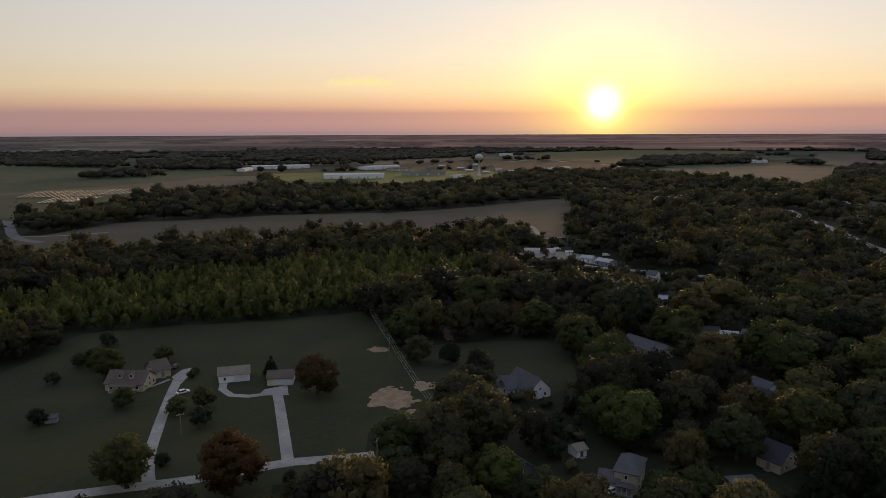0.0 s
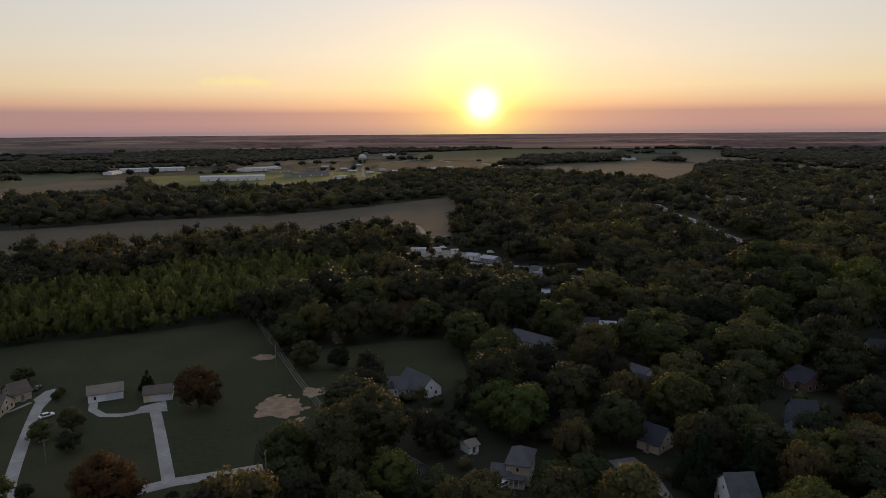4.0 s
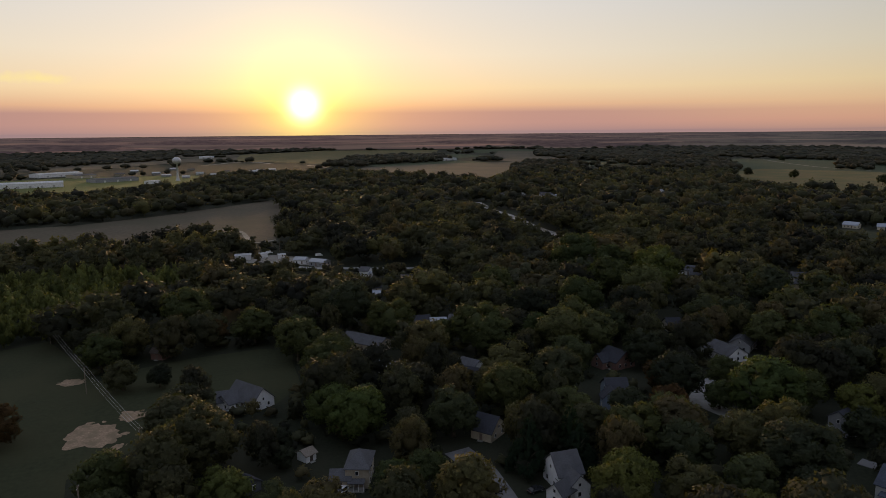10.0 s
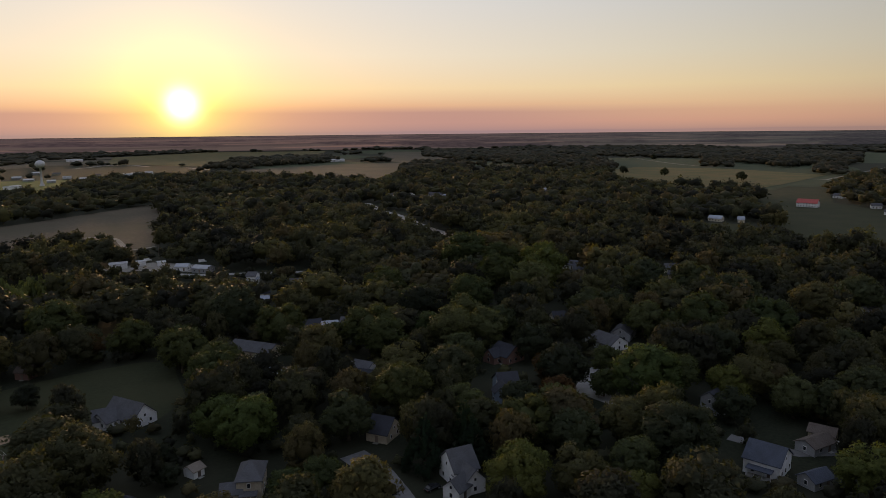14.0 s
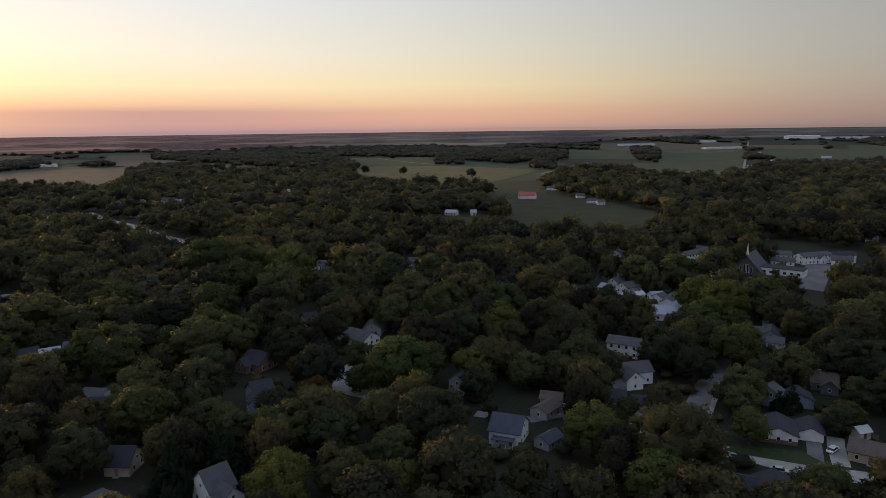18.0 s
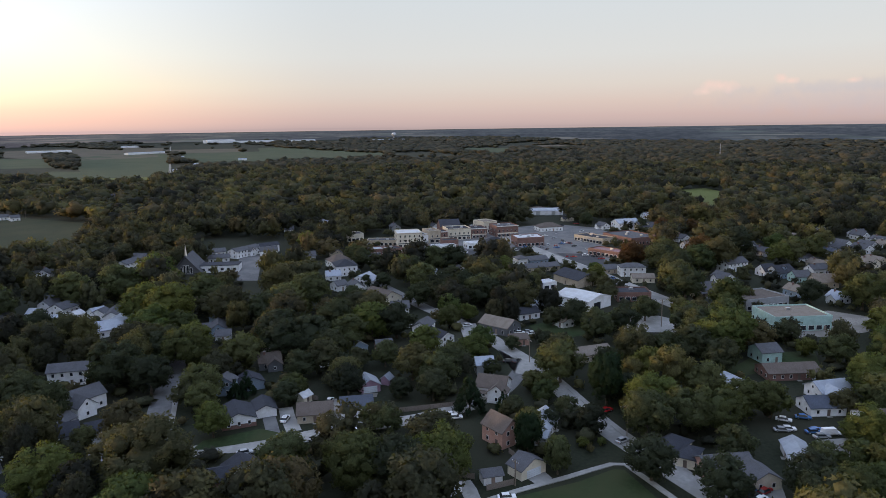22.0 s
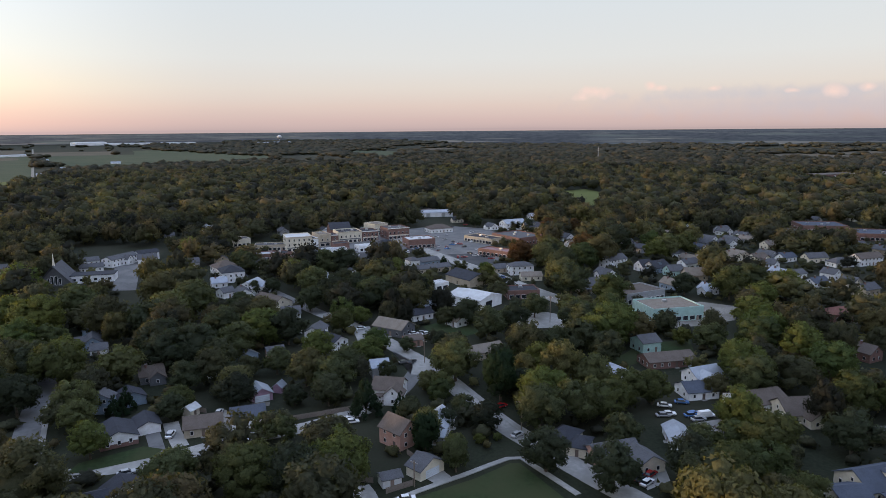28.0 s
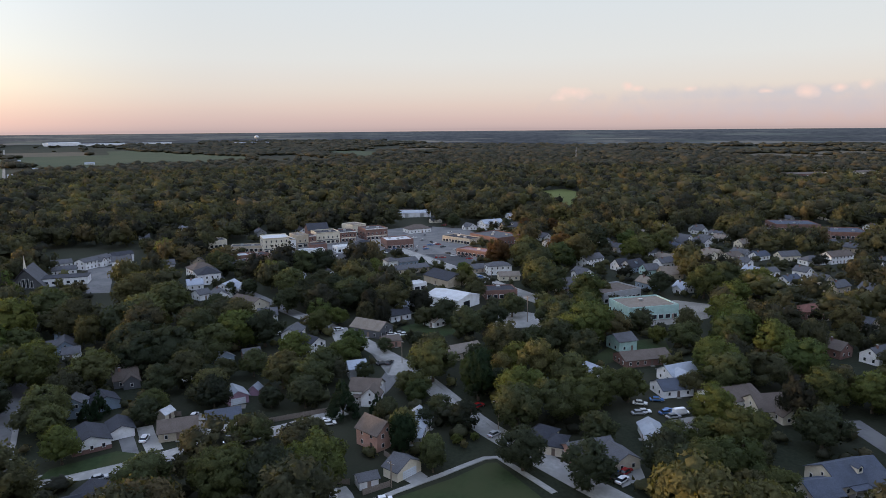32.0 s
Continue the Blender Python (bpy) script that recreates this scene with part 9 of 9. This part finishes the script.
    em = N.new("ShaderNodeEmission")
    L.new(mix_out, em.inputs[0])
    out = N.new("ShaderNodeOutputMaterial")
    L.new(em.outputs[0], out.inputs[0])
    k = 360
    vs, fs = [], []
    for i in range(k):
        a = 2 * math.pi * i / k
        r = ring_r((90 - math.degrees(a) + 180) % 360 - 180)
        top = EYE_Z - r * math.tan(radians(0.24)) + 0.5 * math.sin(i * 1.7) + 0.4 * math.sin(i * 0.61)
        for z in (ground_z(r) - 2, top):
            vs.append((r * math.cos(a), r * math.sin(a), z))
    for i in range(k):
        a, b = 2 * i, 2 * ((i + 1) % k)
        fs.append((a, b, b + 1, a + 1))
    tagged(new("backdrop", mesh_from("backdrop", vs, fs, m)), "glowing backdrop painted with hazy land and woods at the horizon", "backdrop", kind="structure")


haze_ring()


# ---- trees between the houses, woods and far woodland ----
def is_clear(px, py):
    bad = np.zeros(len(px), dtype=bool)
    for poly in CLEAR:
        bad |= inside(poly, px, py)
    i, j = ((px + HALF) / CELL).astype(int), ((py + HALF) / CELL).astype(int)
    ok = (i >= 0) & (j >= 0) & (i < len(BUSY)) & (j < len(BUSY))
    bad[ok] |= BUSY[i[ok], j[ok]]
    return bad


def scatter(r0, r1, step, seed, jitter=0.42):
    """Points of a jittered lattice between two distances, over the half of the land that the flight looks at."""
    rng = np.random.default_rng(seed)
    n = int(2 * r1 / step) + 1
    gx, gy = np.meshgrid(np.arange(n) * step - r1, np.arange(n) * step - r1)
    gx = gx + (np.arange(n) % 2)[:, None] * step * 0.5
    px = (gx + rng.uniform(-jitter, jitter, gx.shape) * step).ravel()
    py = (gy + rng.uniform(-jitter, jitter, gy.shape) * step).ravel()
    r = np.hypot(px, py)
    az = np.degrees(np.arctan2(px, py))
    k = (r > r0) & (r < r1) & (az > -46) & (az < 156)
    return px[k], py[k], rng


def spots_of(px, py, rng, rad, rad_var, hgt, hgt_var):
    n = len(px)
    r = rad * (1 + rng.uniform(-rad_var, rad_var, n))
    h = hgt * (0.55 + 0.45 * r / rad) * (1 + rng.uniform(-hgt_var, hgt_var, n))
    d = np.hypot(px, py)
    z = np.where(d > 2200, 69 * ((np.maximum(d, 2200) - 2200) / 2700) ** 2, 0)
    return np.stack([px, py, z, r, h, rng.uniform(0, 6.28, n)], 1)


def young_growth(px, py):
    return inside(YOUNG, px, py)


clear([(9.0, 276.0), (15.2, 264.1), (22.6, 251.6), (40.1, 241.9), (49.9, 257.0), (52.7, 280.1), (45.9, 288.2), (30.4, 279.7)])
block_line([(38.0, 240.0), (32.0, 196.0)], 10.0)
block_line([(244.7, -261.8), (215.0, -230.0)], 10.0)
block_line([(74.0, 1440.0), (62.0, 1200.0)], 22.0)
block_line([(66.0, 500.0), (54.0, 425.0)], 9.0)
block_line([(106.0, 470.0), (95.0, 405.0)], 9.0)
YOUNG = [(-246.5, 268.6), (-184.7, 278.8), (-173.6, 284.0), (-169.1, 307.5), (-127.9, 314.4), (-97.8, 319.8), (-41.1, 339.9), (-26.5, 335.3), (-7.2, 352.0), (19.2, 413.7), (17.2, 452.5), (-32.6, 469.2), (-74.0, 480.0), (-104.0, 446.0), (-150.0, 412.0), (-210.0, 362.0), (-300.0, 322.0)]
# near: single trees, until there are enough of them
px_, py_, rng = scatter(125, 330, 12.8, 11)
free = ~is_clear(px_, py_) & ~young_growth(px_, py_)
px_, py_ = px_[free], py_[free]
order = np.argsort(np.hypot(px_, py_))
px_, py_ = px_[order], py_[order]
near = min(len(px_), max(40, 345 - len(TREES_MADE)))
for x, y in zip(px_[:near], py_[:near]):
    r = 6.6 * (1 + rng.uniform(-0.42, 0.3))
    if math.hypot(x, y) < 170:
        r = min(r, 6.2)
    u = rng.uniform()
    hue = "olive" if u < 0.1 else "yellow" if u < 0.13 else "conifer" if u > 0.95 else "mixed"
    if hue == "conifer":
        tree(float(x), float(y), r * 0.6, r * 2.4, hue, "cone")
    else:
        tree(float(x), float(y), float(r), float(r * rng.uniform(1.95, 2.4)), hue, "round" if rng.uniform() < 0.85 else "column")
rest = spots_of(px_[near:], py_[near:], rng, 6.9, 0.38, 14.5, 0.22)
MID = [crown_arrays(s, 46, 1, 2100, leaf=0.072, small=0.3) for s in (101, 102, 103, 104, 105)]
if len(rest):
    forest("town_trees", rest, MID, LEAF_WOOD, "leafy trees that stand between the houses")


def yard_plants():
    """Shrubs and garden trees in the yards, most of them too low to hide the houses."""
    px, py, rng = scatter(95, 620, 7.5, 16, 0.5)
    i, j = ((px + HALF) / CELL).astype(int), ((py + HALF) / CELL).astype(int)
    bad = HARD[i, j] | ~BUSY[i, j]
    for poly in LAWNS:
        bad |= inside(poly, px, py)
    u = rng.uniform(size=len(px))
    low, high = ~bad & (u < 0.52), ~bad & (u > 0.86) & (np.hypot(px, py) > 195)
    shrub = [crown_arrays(s, 5, 1, 24, leaf=0.34, small=0.7) for s in (141, 142, 143)]
    forest("garden_shrubs", spots_of(px[low], py[low], rng, 2.0, 0.5, 3.2, 0.3), shrub, LEAF_WOOD, "shrubs and hedges in the yards")
    forest("garden_trees", spots_of(px[high], py[high], rng, 3.6, 0.4, 7.0, 0.25), MID2, LEAF_WOOD, "small garden trees between the houses")


MID2 = [crown_arrays(s, 20, 1, 340, leaf=0.12, small=0.42) for s in (201, 202, 203, 204, 205, 206)]
# old broad crowns in the woods towards the sunset, smaller trees round the town
for old, step, rad, hgt in ((True, 16.6, 8.5, 16.0), (False, 14.8, 7.4, 15.5)):
    px_, py_, rng = scatter(330, 720, step, 12)
    free = ~is_clear(px_, py_) & ~young_growth(px_, py_) & ((np.degrees(np.arctan2(px_, py_)) < 52) == old)
    forest("woodland", spots_of(px_[free], py_[free], rng, rad, 0.4, hgt, 0.28), MID2, LEAF_WOOD, "dense leafy woodland in late summer green")
yard_plants()
px_, py_, rng = scatter(720, 1500, 17.5, 13, 0.5)
free = ~is_clear(px_, py_)
FAR1 = [crown_arrays(s, 6, 1, 60, leaf=0.19, small=0.62) for s in (301, 302, 303, 304, 305, 306)]
forest("far_woodland", spots_of(px_[free], py_[free], rng, 8.4, 0.42, 15.0, 0.3), FAR1, LEAF_WOOD, "woodland canopy in the distance")


# ---- the open country beyond: a patchwork of fields, hedgerows and woods ----
def far_fields():
    rng = random.Random(21)
    crops = ((STUBBLE, "pale stubble field far off"), (CROP, "green field far off"), (CORN, "ripe corn field far off"), (CROP, "green field far off"), (STUBBLE, "tan field far off"))
    c, s = math.cos(radians(8)), math.sin(radians(8))
    made = 0
    for i in range(-12, 13):
        for j in range(-12, 13):
            u, v = i * 400 + rng.uniform(-30, 30), j * 330 + rng.uniform(-30, 30)
            w, h = rng.uniform(300, 390), rng.uniform(220, 320)
            q = [(u, v), (u + w, v), (u + w, v + h), (u, v + h)]
            q = [(x * c - y * s, x * s + y * c) for x, y in q]
            rr = [math.hypot(*p) for p in q]
            mx, my = sum(p[0] for p in q) / 4, sum(p[1] for p in q) / 4
            az = math.degrees(math.atan2(mx, my))
            if min(rr) < 1750 or max(rr) > 3320 or not -46 < az < 150 or rng.random() < (0.3 if az < 88 else 0.84):
                continue
            if any(inside(poly, np.array([mx]), np.array([my]))[0] for poly in CLEAR[:60]):
                continue
            m, words = rng.choice(crops)
            patch("field", q, m, words, lift=0.02, wob=4.0)
            made += 1


far_fields()
def country(px_, py_, rng):
    """Where trees stand in the open country: woods here and there, and rows along the field edges."""
    az = np.degrees(np.arctan2(px_, py_))
    den = np.array([noise.noise(Vector((x * 0.0021, y * 0.0021, 3.1))) + 0.5 * noise.noise(Vector((x * 0.006, y * 0.006, 7.7))) for x, y in zip(px_, py_)])
    c8, s8 = math.cos(radians(8)), math.sin(radians(8))
    hu, hv = (px_ * c8 + py_ * s8) / 400, (-px_ * s8 + py_ * c8) / 330
    hedge = (np.minimum(np.abs(hu - np.round(hu)) * 400, np.abs(hv - np.round(hv)) * 330) < 10) & (rng.uniform(size=len(px_)) < 0.5)
    open_land = np.where(az < 45, 0.2, np.where(az < 70, 0.24, np.where(az < 90, 0.16, -0.3)))
    wood = np.zeros(len(px_), dtype=bool)
    for poly in BELTS:
        wood |= inside(poly, px_, py_)
    return (~is_clear(px_, py_) & ((den > open_land) | hedge)) | wood


px_, py_, rng = scatter(1500, 2300, 20.5, 17, 0.5)
free = country(px_, py_, rng)
FAR15 = [crown_arrays(s, 4, 1, 22, leaf=0.22, small=0.72) for s in (351, 352, 353, 354)]
forest("country_woods", spots_of(px_[free], py_[free], rng, 9.0, 0.4, 13.0, 0.3), FAR15, LEAF_FAR, "woods and tree rows between the fields")
px_, py_, rng = scatter(2300, 3900, 28.0, 14, 0.5)
edge = np.array([ring_r(a) for a in np.degrees(np.arctan2(px_, py_))])
free = country(px_, py_, rng) & (np.hypot(px_, py_) < edge - 20)
FAR2 = [(ICO[1][0] * (1 + 0.3 * np.sin(np.arange(12) * s)[:, None]), ICO[1][1], ICO[1][0]) for s in (2.4, 3.7, 5.1)]
forest("distant_woods", spots_of(px_[free], py_[free], rng, 14.0, 0.35, 11.0, 0.3), FAR2, LEAF_FAR, "dark belts of woodland towards the horizon")
# young growth beside the big lawn
px_, py_, rng = scatter(150, 900, 6.3, 15, 0.5)
free = young_growth(px_, py_) & ~is_clear(px_, py_)
YNG = [crown_arrays(s, 10, 1, 90, leaf=0.17, small=0.44, shape="column") for s in (501, 502, 503, 504)]
forest("young_growth", spots_of(px_[free], py_[free], rng, 3.1, 0.35, 11.0, 0.3), YNG, LEAF_YOUNG, "thicket of slender young pale green trees")
